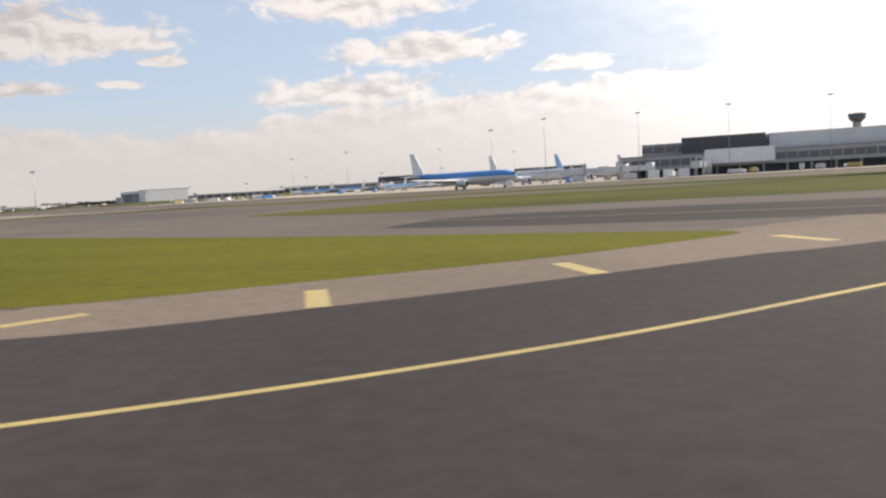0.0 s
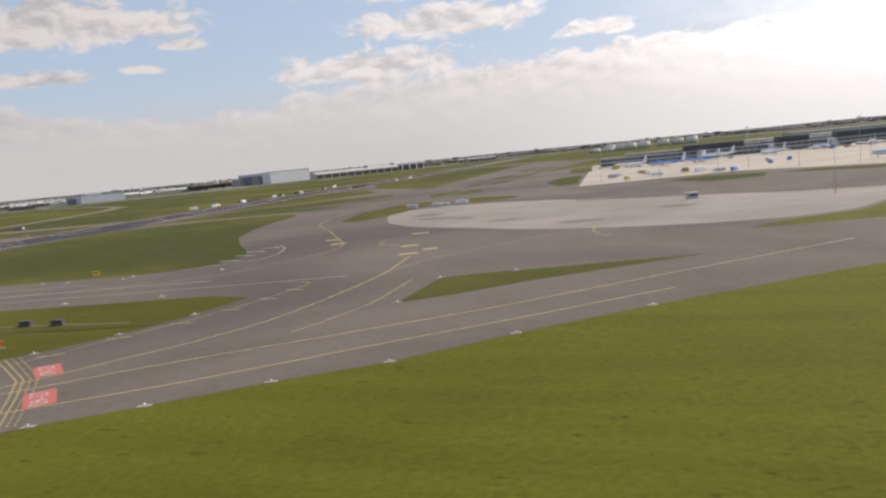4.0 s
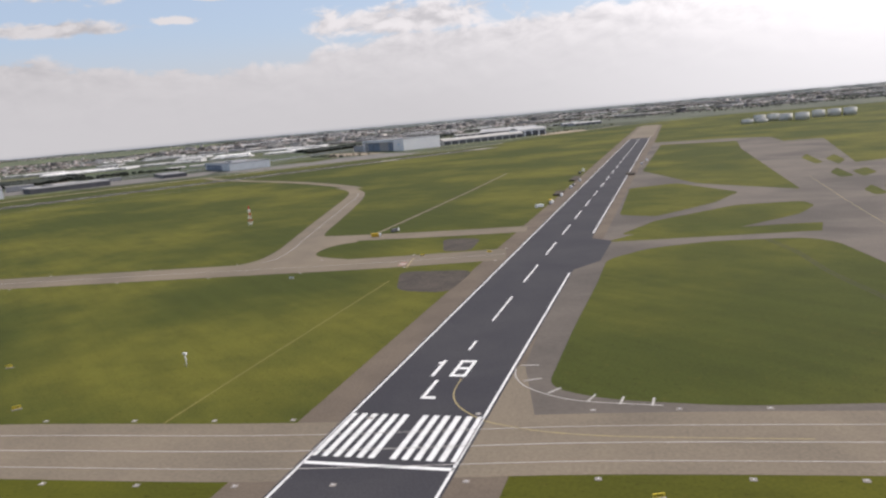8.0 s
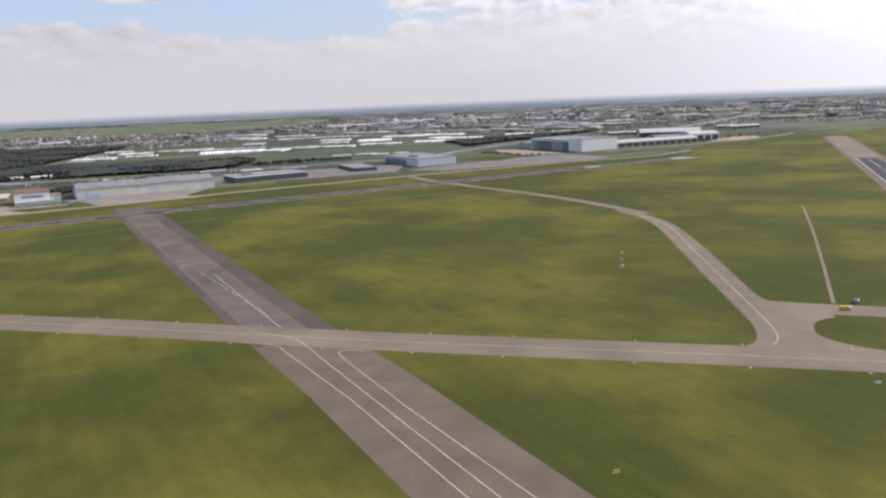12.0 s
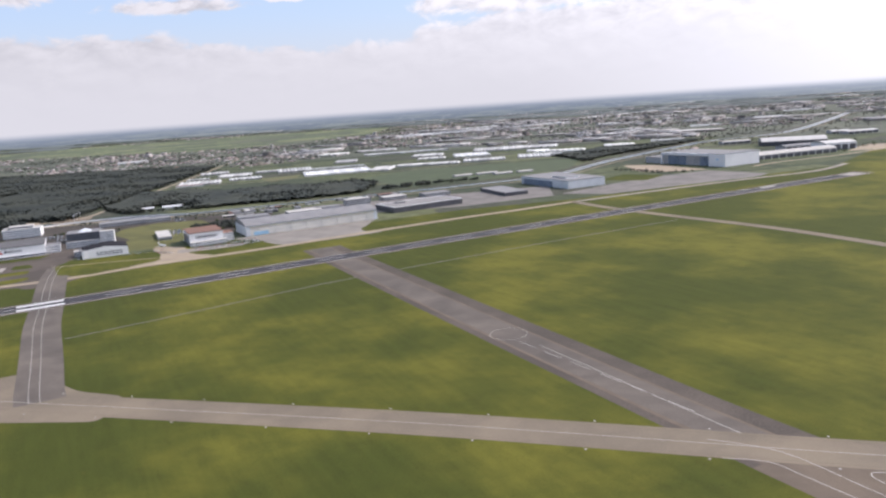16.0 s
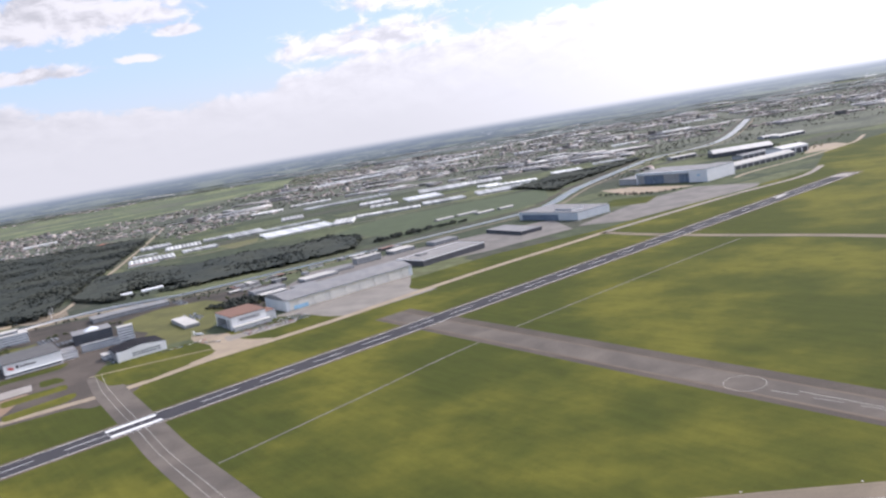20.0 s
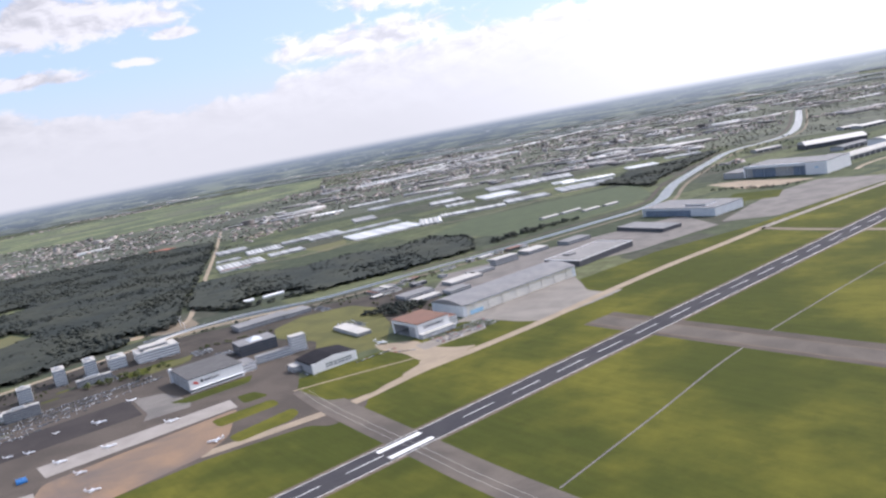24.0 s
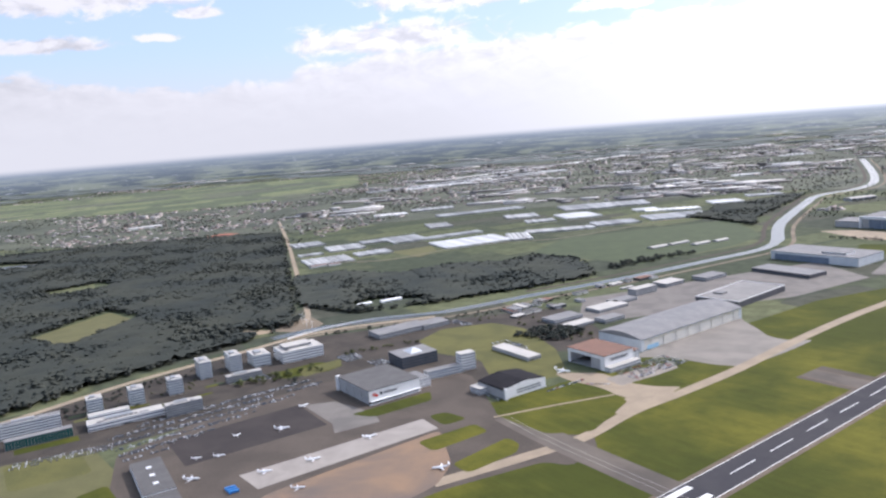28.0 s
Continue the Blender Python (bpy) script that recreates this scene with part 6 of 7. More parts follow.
def greenhouse(x, y, l, w, glass, label, turn=42.0, bays=None):
    """A block of glass bays, each with its own small ridge."""
    ob = base("greenhouse", pose(x, y, 0, 0, 0, turn), label, "greenhouse", "greenhouses beyond the canal")
    n = bays or max(4, int(l / 14))
    for k in range(n):
        a, b = -l / 2 + l * k / n, -l / 2 + l * (k + 1) / n
        bm = bmesh.new()
        extrude_profile(bm, [(a, 0), (b, 0), (b, 3.4), ((a + b) / 2, 6.6), (a, 3.4)], -w / 2, w / 2)
        bmesh.ops.rotate(bm, cent=(0, 0, 0), matrix=Matrix.Rotation(radians(-90), 3, "Z"), verts=bm.verts)
        bmesh.ops.recalc_face_normals(bm, faces=bm.faces)
        part("glass_bay", bm, glass, ob)
    return ob


for x, y, l, w, turn in ((-2717, 2564, 250, 170, 34), (-2384, 3152, 150, 165, 24), (-2112, 3240, 97, 70, 16), (-1786, 3370, 128, 110, 12), (-3307, 3595, 161, 90, 20), (-3440, 5450, 700, 90, 45), (-2907, 6200, 600, 110, 22)):
    greenhouse(x, y, l, w, WHITE_GLASS, "large bright white greenhouse among fields", turn)
for x, y, l, w, turn in ((-3363, 2674, 115, 115, 36), (-3172, 2554, 129, 128, 31), (-3105, 2677, 91, 70, 34), (-2990, 2705, 134, 165, 33), (-3247, 2421, 85, 38, 36), (-3136, 2289, 149, 130, 34), (-3022, 2411, 119, 78, 35)):
    greenhouse(x, y, l, w, GLASSHOUSE, "wide grey glass greenhouse with ridged bays", turn)
for x, y, l, w, turn in ((-2815, 2753, 218, 55, 36), (-2944, 3060, 95, 150, 24), (-2560, 2628, 80, 160, 14), (-2426, 2754, 245, 70, 14), (-2234, 2872, 165, 105, 18), (-2006, 2984, 238, 150, 16), (-2623, 3237, 139, 120, 18), (-2524, 3038, 116, 80, 17)):
    greenhouse(x, y, l, w, GLASSHOUSE, "long grey greenhouse beside a green meadow", turn)
for x, y, l, w, turn in ((-2369, 3455, 207, 200, 16), (-2188, 3505, 191, 170, 10), (-1600, 3554, 153, 70, 10), (-2845, 3504, 416, 90, 27), (-3138, 3768, 213, 100, 20), (-3560, 5600, 1150, 80, 50)):
    greenhouse(x, y, l, w, GLASSHOUSE, "far pale greenhouse beyond a town edge", turn)
for x, y, l, w, turn in ((-3290, 6450, 880, 60, 54), (-2755, 7140, 870, 60, 50), (-2150, 8100, 1100, 80, 58), (-3520, 5460, 370, 60, -18), (-2160, 5625, 260, 60, -10), (-1960, 4198, 95, 60, 8), (-2010, 3190, 215, 60, 4),
                         (800, 9550, 600, 90, -12), (2050, 11800, 1500, 110, 60), (-310, 7270, 170, 60, 8), (-35, 7540, 140, 60, 35), (-240, 5590, 240, 50, 30), (-66, 5090, 190, 50, 5), (-1500, 4700, 160, 60, 20), (-1150, 5400, 200, 60, 20), (-900, 6300, 260, 60, 15)):
    greenhouse(x, y, l, w, WHITE_GLASS, "far bright roof among trees towards the horizon", turn, 9)
for x, y, l, w, h, m in ((-4690, 3640, 170, 30, 12, TOWN_WHITE), (-2798, 1640, 34, 12, 6, WHITE_WALL), (-2744, 1675, 52, 12, 6, WHITE_WALL), (-3130, 2190, 50, 20, 7, TOWN_RED), (-3085, 2210, 40, 18, 7, TOWN_RED), (-2112, 2279, 60, 24, 6, GREY_WALL),
                         (-2050, 2330, 70, 20, 6, GREY_WALL), (-1990, 2310, 60, 22, 6, GREY_WALL), (-1930, 2350, 50, 20, 6, GREY_WALL)):
    s = base("farm_shed", pose(x, y, 0, 0, 0, 42), "long pale shed among fields", "shed", "sheds beyond the canal")
    part("wall", boxes((-l / 2, -w / 2, 0, l / 2, w / 2, h * 0.6)), WHITE_WALL if m is not GREY_WALL else GREY_WALL, s)
    part("roof", extrude_profile(bmesh.new(), [(-w / 2 - .5, h * .6), (w / 2 + .5, h * .6), (0, h)], -l / 2 - .5, l / 2 + .5), PALE_ROOF if m is GREY_WALL else m, s)
wood("hedge_trees", [(-1660, 2310), (-1591, 2255), (-1487, 2165), (-1400, 2195), (-1395, 2215), (-1480, 2190), (-1585, 2285), (-1640, 2335)], 13.0, 9, "row of dark trees beside a far apron", SMALL_TREES, (), LEAVES, 0.9)
wood("hedge_trees", [(-2880, 1290), (-2780, 1400), (-2600, 1480), (-2420, 1610), (-2240, 1760), (-2230, 1740), (-2410, 1590), (-2590, 1455), (-2770, 1375), (-2865, 1280)], 16.0, 8, "loose trees along a canal road", TREES, (), LEAVES, 0.45)
wood("hedge_trees", [(-2560, 1480), (-2440, 1560), (-2300, 1440), (-2250, 1300), (-2290, 1290), (-2420, 1430), (-2500, 1440)], 22.0, 7, "shrubs and trees between works sheds", TREES, (), LEAVES_LIGHT, 0.4)
# sheds between the canal and the long hangar
rng = random.Random(31)
for k in range(20):
    u, q = rng.random(), rng.random()
    x, y = -2420 + 330 * u - 60 * q, 1500 + 300 * u + 75 * q - 20
    l, w, h = rng.uniform(14, 46), rng.uniform(8, 22), rng.uniform(3, 6)
    s = base("works_shed", pose(x, y, 0, 0, 0, 45 + rng.choice((0, 90)) + rng.uniform(-4, 4)), "small flat-roofed works shed behind hangars", "shed", "sheds behind the hangars")
    part("wall", boxes((-l / 2, -w / 2, 0, l / 2, w / 2, h)), rng.choice((GREY_WALL, CREAM_WALL, DARK_WALL)), s)
    part("roof", boxes((-l / 2 - .4, -w / 2 - .4, h, l / 2 + .4, w / 2 + .4, h + .5)), rng.choice((GREY_ROOF, PALE_ROOF, DARK_ROOF, RED_ROOF)), s)
    part("door", boxes((-2, -w / 2 - .15, 0, 2, -w / 2, min(h - .3, 3.4))), DARK_WALL, s)
for x, y, l, w, h, m in ((-2371, 1450, 70, 40, 7, GREY_ROOF), (-2290, 1530, 80, 40, 6, PALE_ROOF), (-2205, 1660, 64, 24, 14, PALE_ROOF), (-2250, 1590, 60, 30, 6, GREY_ROOF), (-2330, 1400, 60, 26, 6, PALE_ROOF), (-2150, 1750, 60, 40, 8, PALE_ROOF),
                         (-2060, 1800, 70, 40, 8, GREY_ROOF), (-2700, 1370, 110, 46, 9, GREY_ROOF), (-2625, 1430, 60, 40, 8, GREY_ROOF), (-2270, 1440, 50, 30, 7, GREY_ROOF)):
    s = base("works_shed", pose(x, y, 0, 0, 0, 45), "low flat-roofed works building behind hangars", "shed", "sheds behind the hangars")
    rooms(s, 0, -w, 0, l, 0, h, GREY_WALL, m, max(4, int(l / 6)), max(1, int(h / 4)), 1.0, 1.4)

# ---- aircraft ----
PAINT_WHITE = mat("white_aircraft_paint", (0.74, 0.75, 0.77), (0.66, 0.67, 0.69), 0.3, (0.1, 1.0), 0.5, 0.04, 0, 0, 0.5)
PAINT_BLUE = mat("sky_blue_aircraft_paint", (0.035, 0.20, 0.52), (0.04, 0.17, 0.44), 0.3, (0.1, 1.0), 0.5, 0.04, 0, 0, 0.5)
PAINT_GREY = mat("grey_aircraft_paint", (0.45, 0.47, 0.50), (0.38, 0.40, 0.43), 0.35, (0.1, 1.0), 0.5, 0.04, 0, 0, 0.5)
PAINT_PALE_BLUE = mat("pale_blue_aircraft_paint", (0.28, 0.45, 0.66), (0.24, 0.40, 0.60), 0.3, (0.1, 1.0), 0.5, 0.04, 0, 0, 0.5)


def wing_bm(root, tip, croot, ctip, thick):
    """A swept wing from root to tip (x, y, z of the leading edge) with chords to the rear."""
    bm = bmesh.new()
    rings = []
    for (x, y, z), c, t in ((root, croot, thick), (tip, ctip, thick * 0.35)):
        rings.append([bm.verts.new(p) for p in ((x, y, z), (x - c * 0.3, y, z + t * 0.6), (x - c, y, z + 0.05 * t), (x - c * 0.35, y, z - t * 0.4))])
    a, b = rings
    for k in range(4):
        bm.faces.new((a[k], a[(k + 1) % 4], b[(k + 1) % 4], b[k]))
    bm.faces.new(a[::-1])
    bm.faces.new(b)
    bmesh.ops.recalc_face_normals(bm, faces=bm.faces)
    return bm


def plane(x, y, turn, L, top, belly, tail, label, rear=False, category="airliner", group="", span=0.95):
    """An aircraft, nose towards its +x: fuselage, wings, tailplanes, fin, engines, wheels."""
    r = L * (0.047 if not rear else 0.055)
    zc = r * 1.0 + L * 0.045
    ob = base("aircraft", pose(x, y, 0.15, 0, 0, turn), label, category, group)
    bm = bmesh.new()
    st = [(0.5, .02, -.25), (.485, .35, -.18), (.455, .68, -.08), (.40, .95, 0), (.33, 1, 0), (-.12, 1, 0), (-.25, .88, .12), (-.38, .52, .42), (-.47, .2, .68), (-.5, .06, .72)]
    lathe(bm, [(s * L, q * r, q * r, zc + d * r) for s, q, d in st], 14)
    for f in bm.faces:
        f.material_index = 0 if f.calc_center_median().z > zc - 0.15 * r else 1
    part("fuselage", bm, [top, belly], ob)
    part("cockpit_window", boxes((L * .452, -r * .42, zc + r * .28, L * .478, r * .42, zc + r * .5)), BLACK, ob)
    for s in (-1, 1):
        part("wing", wing_bm((L * .10, s * r * .7, zc - r * .55), (-L * .14, s * L * span / 2, zc - r * .1), L * .17, L * .04, r * .55), belly, ob)
        part("tailplane", wing_bm((-L * .38, s * r * .25, zc + r * (.55 if not rear else 3.0)), (-L * .47, s * L * .17, zc + r * (.7 if not rear else 3.05)), L * .09, L * .035, r * .2), belly, ob)
        ex, ey, ez = (L * .10, s * L * .17, zc - r * 1.0) if not rear else (-L * .22, s * r * 1.65, zc + r * .45)
        er = r * (.62 if not rear else .45)
        eng = part("engine", lathe(bmesh.new(), [(ex + er * q, er * w, er * w, ez) for q, w in ((1.6, .78), (1.5, .95), (.8, 1), (-.6, .92), (-1.7, .62))], 12), PAINT_GREY, ob)
        part("inlet", lathe(bmesh.new(), [(ex + er * 1.55, er * .7, er * .7, ez), (ex + er * 1.62, er * .7, er * .7, ez)], 12), BLACK, eng)
        part("pylon", boxes((ex - er * .8, ey - .15 * er, ez + er * .7, ex + er * .6, ey + .15 * er, zc - r * .3)) if not rear else boxes((ex - er * .8, min(ey, 0), ez - .15 * er, ex + er * .4, max(ey, 0), ez + .15 * er)), belly, ob)
        eng.location.y += ey * S
        part("main_wheel", lathe(bmesh.new(), [(-L * .03, L * .012, L * .012, L * .012), (-L * .03 + L * .012, L * .012, L * .012, L * .012)], 10), BLACK, ob, m=pose(0, s * r * 1.2, 0, 0, 0, 0))
        part("gear_leg", boxes((-L * .03, s * r * 1.2 - .1, L * .012, -L * .024, s * r * 1.2 + .1, zc - r * .5)), STEEL, ob)
    bm = bmesh.new()
    pts = [(-.36, .8), (-.455, 1.0 + (3.6 if not rear else 2.3)), (-.50, 1.0 + (3.7 if not rear else 2.4)), (-.475, .75)]
    v = [[bm.verts.new((a * L, w, zc + b * r)) for a, b in pts] for w in (-r * .07, r * .07)]
    for i in range(4):
        bm.faces.new((v[0][i], v[0][(i + 1) % 4], v[1][(i + 1) % 4], v[1][i]))
    bm.faces.new(v[0])
    bm.faces.new(v[1][::-1])
    bmesh.ops.recalc_face_normals(bm, faces=bm.faces)
    part("fin", bm, tail, ob)
    part("nose_gear", boxes((L * .38, -.12, 0, L * .385, .12, zc - r * .8)), STEEL, ob)
    part("nose_wheel", lathe(bmesh.new(), [(L * .375, L * .009, L * .009, L * .009), (L * .39, L * .009, L * .009, L * .009)], 10), BLACK, ob)
    return ob


plane(-70, 475, -24, 66, PAINT_BLUE, PAINT_WHITE, PAINT_WHITE, "wide-body airliner, sky blue above, white below, white fin")
plane(-133, 612, 150, 38, PAINT_PALE_BLUE, PAINT_WHITE, PAINT_WHITE, "small pale blue and white airliner parked on a stand")
for x, y, a, L, t, c in ((-40, 545, -35, 62, PAINT_GREY, PAINT_WHITE), (-2, 600, -40, 62, PAINT_WHITE, PAINT_PALE_BLUE), (40, 640, -40, 55, PAINT_WHITE, PAINT_GREY)):
    plane(x, y, a, L, t, PAINT_WHITE, c, "pale airliner with a tall fin parked at the pier", group="airliners at the pier")
for x, y, a, L, t in ((-211, 905, 160, 38, PAINT_WHITE), (-268, 820, 175, 36, PAINT_BLUE), (-235, 830, 150, 38, PAINT_BLUE), (-160, 880, 120, 36, PAINT_WHITE), (-110, 900, 100, 36, PAINT_PALE_BLUE), (-60, 905, 80, 36, PAINT_WHITE), (0, 900, 100, 36, PAINT_BLUE), (-300, 870, 170, 34, PAINT_WHITE), (60, 910, 90, 36, PAINT_WHITE)):
    plane(x, y, a, L, t, PAINT_WHITE, PAINT_WHITE, "airliner parked at a far pier, blue top" if t is PAINT_BLUE else "pale airliner parked at a far pier", group="airliners at the far pier")
for x, y, a, L in ((-2670, 897, 20, 26), (-2715, 742, 10, 24), (-2633, 766, 25, 22), (-2587, 802, 35, 24), (-2538, 873, 40, 24), (-2575, 728, 15, 20), (-2675, 984, 55, 20), (-2725, 874, 60, 14), (-2310, 1132, -20, 32), (-2742, 800, 30, 16), (-2715, 808, 25, 18), (-2425, 786, 200, 26), (-2519, 676, 25, 22)):
    plane(x, y, a, L * 0.82, PAINT_WHITE, PAINT_WHITE, PAINT_WHITE, "small white business jet parked on an apron", True, "business jet", "business jets on the apron", 0.9)

# ---- terminal ----
tp = base("terminal_pier", pose(14, 531, 0, 0, 0, -8), "grey terminal pier with glass fronts and a dark upper deck", "terminal")
rooms(tp, 0, 0, 4.5, 330, 34, 12, GREY_WALL, GREY_ROOF, 60, 1, 2.0, 3.6)
rooms(tp, 12, 8, 12.6, 330, 30, 18.5, GREY_WALL, GREY_ROOF, 50, 1, 1.5, 3.5)
part("dark_head", boxes((34, 2, 12.6, 78, 32, 21.5)), DARK_WALL, tp)
part("dark_head", boxes((150, 2, 12.6, 205, 32, 22)), DARK_WALL, tp)
part("white_head", boxes((80, 4, 12.6, 148, 30, 21)), PALE_WALL, tp)
part("white_head", boxes((46, -3, 6, 82, 0, 14)), WHITE_WALL, tp)
for k in range(28):
    part("column", boxes((4 + 12 * k, 1.0, 0, 5 + 12 * k, 2.0, 4.5)), GREY_WALL, tp)
for k in range(3):
    part("white_container", boxes((16 + 8 * k, -14, 0.1, 22 + 8 * k, -9, 4.6)), WHITE_WALL, tp)
part("lower_wall", boxes((2, 6, 0, 328, 32, 4.5)), DARK_WALL, tp)
fp = base("far_pier", pose(-330, 942, 0, 0, 0, 1), "long low far pier with dark roof blocks", "terminal")
rooms(fp, 0, 0, 0, 620, 30, 9, GREY_WALL, GREY_ROOF, 90, 2, 1.2, 2.2, None, "f")
for a, b in ((92, 155), (190, 222), (250, 330), (420, 500)):
    part("roof_block", boxes((a, 6, 9.6, b, 24, 15.5)), DARK_WALL, fp)
for x, y, l, w, h in ((-295, 1150, 250, 30, 8), (-120, 1120, 260, 30, 9), (-190, 1240, 280, 60, 10), (-40, 1330, 300, 60, 14), (200, 700, 300, 60, 18), (150, 1000, 320, 40, 12)):
    s = base("terminal_hall", pose(x, y, 0, 0, 0, 2), "long grey terminal hall with window rows", "terminal", "terminal halls")
    rooms(s, 0, 0, 0, l, w, h, GREY_WALL, PALE_ROOF, int(l / 7), 2, 1.2, 2.0, None, "ft")
ct = base("control_tower", pose(286, 971, 0), "tall control tower with a dark glass cab", "control tower")
part("shaft", lathe(bmesh.new(), [(0, 5, 5, 0), (30, 4, 4, 0), (44, 4.4, 4.4, 0)], 16, "z"), GREY_WALL, ct)
part("cab", lathe(bmesh.new(), [(44, 5.5, 5.5, 0), (47, 8, 8, 0), (51, 9, 9, 0)], 16, "z"), GLASS, ct)
part("roof", lathe(bmesh.new(), [(51, 9.4, 9.4, 0), (52.5, 8.6, 8.6, 0), (53, 4, 4, 0)], 16, "z"), GREY_ROOF, ct)


def jetbridge(x, y, turn, l):
    ob = base("jet_bridge", pose(x, y, 0, 0, 0, turn), "grey passenger bridge on steel legs beside a pier", "jet bridge", "jet bridges")
    part("tunnel", boxes((0, -1.6, 4.6, l, 1.6, 7.6)), PAINT_GREY, ob)
    part("head", boxes((l, -2.4, 4.2, l + 4, 2.4, 8.0)), PAINT_GREY, ob)
    part("leg", boxes((l * .7, -2.2, 0, l * .7 + 1, -1.4, 9.5)), STEEL, ob)
    part("leg", boxes((l * .7, 1.4, 0, l * .7 + 1, 2.2, 9.5)), STEEL, ob)
    part("cross_beam", boxes((l * .7, -2.2, 9.5, l * .7 + 1, 2.2, 10.3)), STEEL, ob)
    part("rotunda", lathe(bmesh.new(), [(0, 2.6, 2.6, 0), (9, 2.6, 2.6, 0)], 12, "z"), PAINT_GREY, ob)
    return ob


for x, y, a, l in ((16, 528, 200, 34), (30, 524, 215, 30), (-8, 585, 195, 36), (10, 620, 200, 36), (60, 520, 250, 26), (-150, 938, 260, 22), (-90, 942, 265, 22), (-220, 935, 255, 24), (-30, 945, 265, 22)):
    jetbridge(x, y, a, l)


def lamp_mast(x, y, h, n=4):
    ob = base("apron_mast", pose(x, y, 0), "tall slim apron lighting mast", "lamp mast", "apron lighting masts")
    part("pole", lathe(bmesh.new(), [(0, .16, .16, 0), (h, .07, .07, 0)], 8, "z"), STEEL, ob)
    hd_ = part("lamp_frame", boxes((-1.3, -.2, h, 1.3, .2, h + .3)), STEEL, ob)
    for k in range(n):
        part("lamp", boxes((-1.25 + k * .66, -.35, h - .3, -.8 + k * .66, .25, h)), PAINT_GREY, hd_)
    return ob


for x, y, h in ((-49, 430, 27), (-26, 466, 33), (-240, 370, 19), (-166, 588, 29), (20, 470, 33), (60, 455, 33), (100, 440, 33), (-110, 640, 29), (-225, 640, 29), (-330, 610, 10), (-290, 600, 12), (-250, 610, 12), (-200, 600, 14), (-150, 620, 14), (-100, 590, 14), (-330, 1050, 24), (-60, 700, 26)):
    lamp_mast(x, y, h)

# service vehicles and huts on the aprons
def van(x, y, turn, l, h, paint, label, group="airport vehicles"):
    ob = base("service_vehicle", pose(x, y, Z4 * ZK, 0, 0, turn), label, "vehicle", group)
    part("body", extrude_profile(bmesh.new(), [(-1.1, .5), (1.1, .5), (1.1, h * .95), (.9, h), (-.9, h), (-1.1, h * .95)], -l / 2, l * .28), paint, ob)
    part("cab", extrude_profile(bmesh.new(), [(-1.05, .5), (1.05, .5), (1.05, h * .6), (.85, h * .85), (-.85, h * .85), (-1.05, h * .6)], l * .29, l / 2), PAINT_WHITE, ob)
    part("windscreen", boxes((l * .47, -.9, h * .5, l * .505, .9, h * .78)), BLACK, ob)
    for sx in (-.32, .34):
        for sy in (-1, 1):
            part("wheel", lathe(bmesh.new(), [(sx * l - .0, .42, .42, .42), (sx * l + .02, .42, .42, .42)], 8), BLACK, ob, m=pose(0, sy * 1.05, 0))
    return ob


rng = random.Random(21)
for k in range(46):
    x = rng.uniform(-330, 180)
    y = rng.uniform(600, 720) if k % 3 else rng.uniform(840, 930)
    if x > -60:
        y = rng.uniform(495, 522) if k % 2 else rng.uniform(850, 930)
    van(x, y, rng.uniform(0, 180), rng.uniform(5, 11), rng.uniform(2.2, 3.6), rng.choice((PAINT_WHITE, PAINT_GREY, PAINT_BLUE, YELLOW_LINE)), "small airport service vehicle on an apron")
hut = base("hut", pose(-290, 403, Z4 * ZK, 0, 0, 10), "small grey hut on a concrete apron", "hut")
part("walls", boxes((-2.4, -1.6, 0, 2.4, 1.6, 2.4)), PAINT_GREY, hut)
part("roof", boxes((-2.7, -1.9, 2.4, 2.7, 1.9, 2.7)), PALE_ROOF, hut)
part("window", boxes((-1.8, -1.72, 1.0, 1.8, -1.55, 1.9)), GLASS, hut)
# work vehicles beside the runway
EARTH_YELLOW = mat("machine_yellow_paint", (0.55, 0.36, 0.03), None, 0.5)
for x, y, a, p in ((-731, 795, 80, PAINT_GREY), (-733, 806, 85, EARTH_YELLOW), (-726, 854, 88, PAINT_WHITE), (-722, 930, 86, PAINT_GREY), (-721, 950, 86, DARK_WALL), (-717, 1005, 86, PAINT_GREY), (-724, 1110, 86, DARK_WALL), (-722, 1150, 86, PAINT_WHITE), (-740, 770, 40, PAINT_WHITE), (-864, 636, 20, EARTH_YELLOW), (-854, 659, 60, DARK_WALL), (-640, 1200, 86, PAINT_GREY), (-632, 1260, 86, PAINT_WHITE)):
    van(x, y, a, 8.5, 3.2, p, "work lorry parked beside a runway", "work vehicles by the runway")
for x, y, l, w in ((-732, 880, 40, 9), (-726, 1040, 60, 9), (-655, 1060, 30, 12)):
    h_ = part("earth_mound", prism(bmesh.new(), [(-l / 2, -w / 2), (l / 2, -w / 2), (l / 2.4, w / 2), (-l / 2.3, w / 2.4)], 0, 1.6), DIRT, m=pose(x, y, Z2 * ZK, 0, 0, 87))
    tagged(h_, "mound of dark earth beside a runway", "earth mound")


# ---- small airfield things ----
ORANGE = mat("orange_sign_paint", (0.70, 0.20, 0.03), None, 0.5)
SIGN_YELLOW = mat("yellow_sign_face", (0.80, 0.60, 0.05), None, 0.5)


for x, y, a, l, h in ((-441, 494, 20, 7, 2.6), (-425, 493, 5, 6, 2.2), (-421, 496, 10, 5, 2.0), (-411, 495, 30, 8, 2.8)):
    van(x, y, a, l, h, PAINT_GREY, "dark grey airport vehicle parked by a grass island")


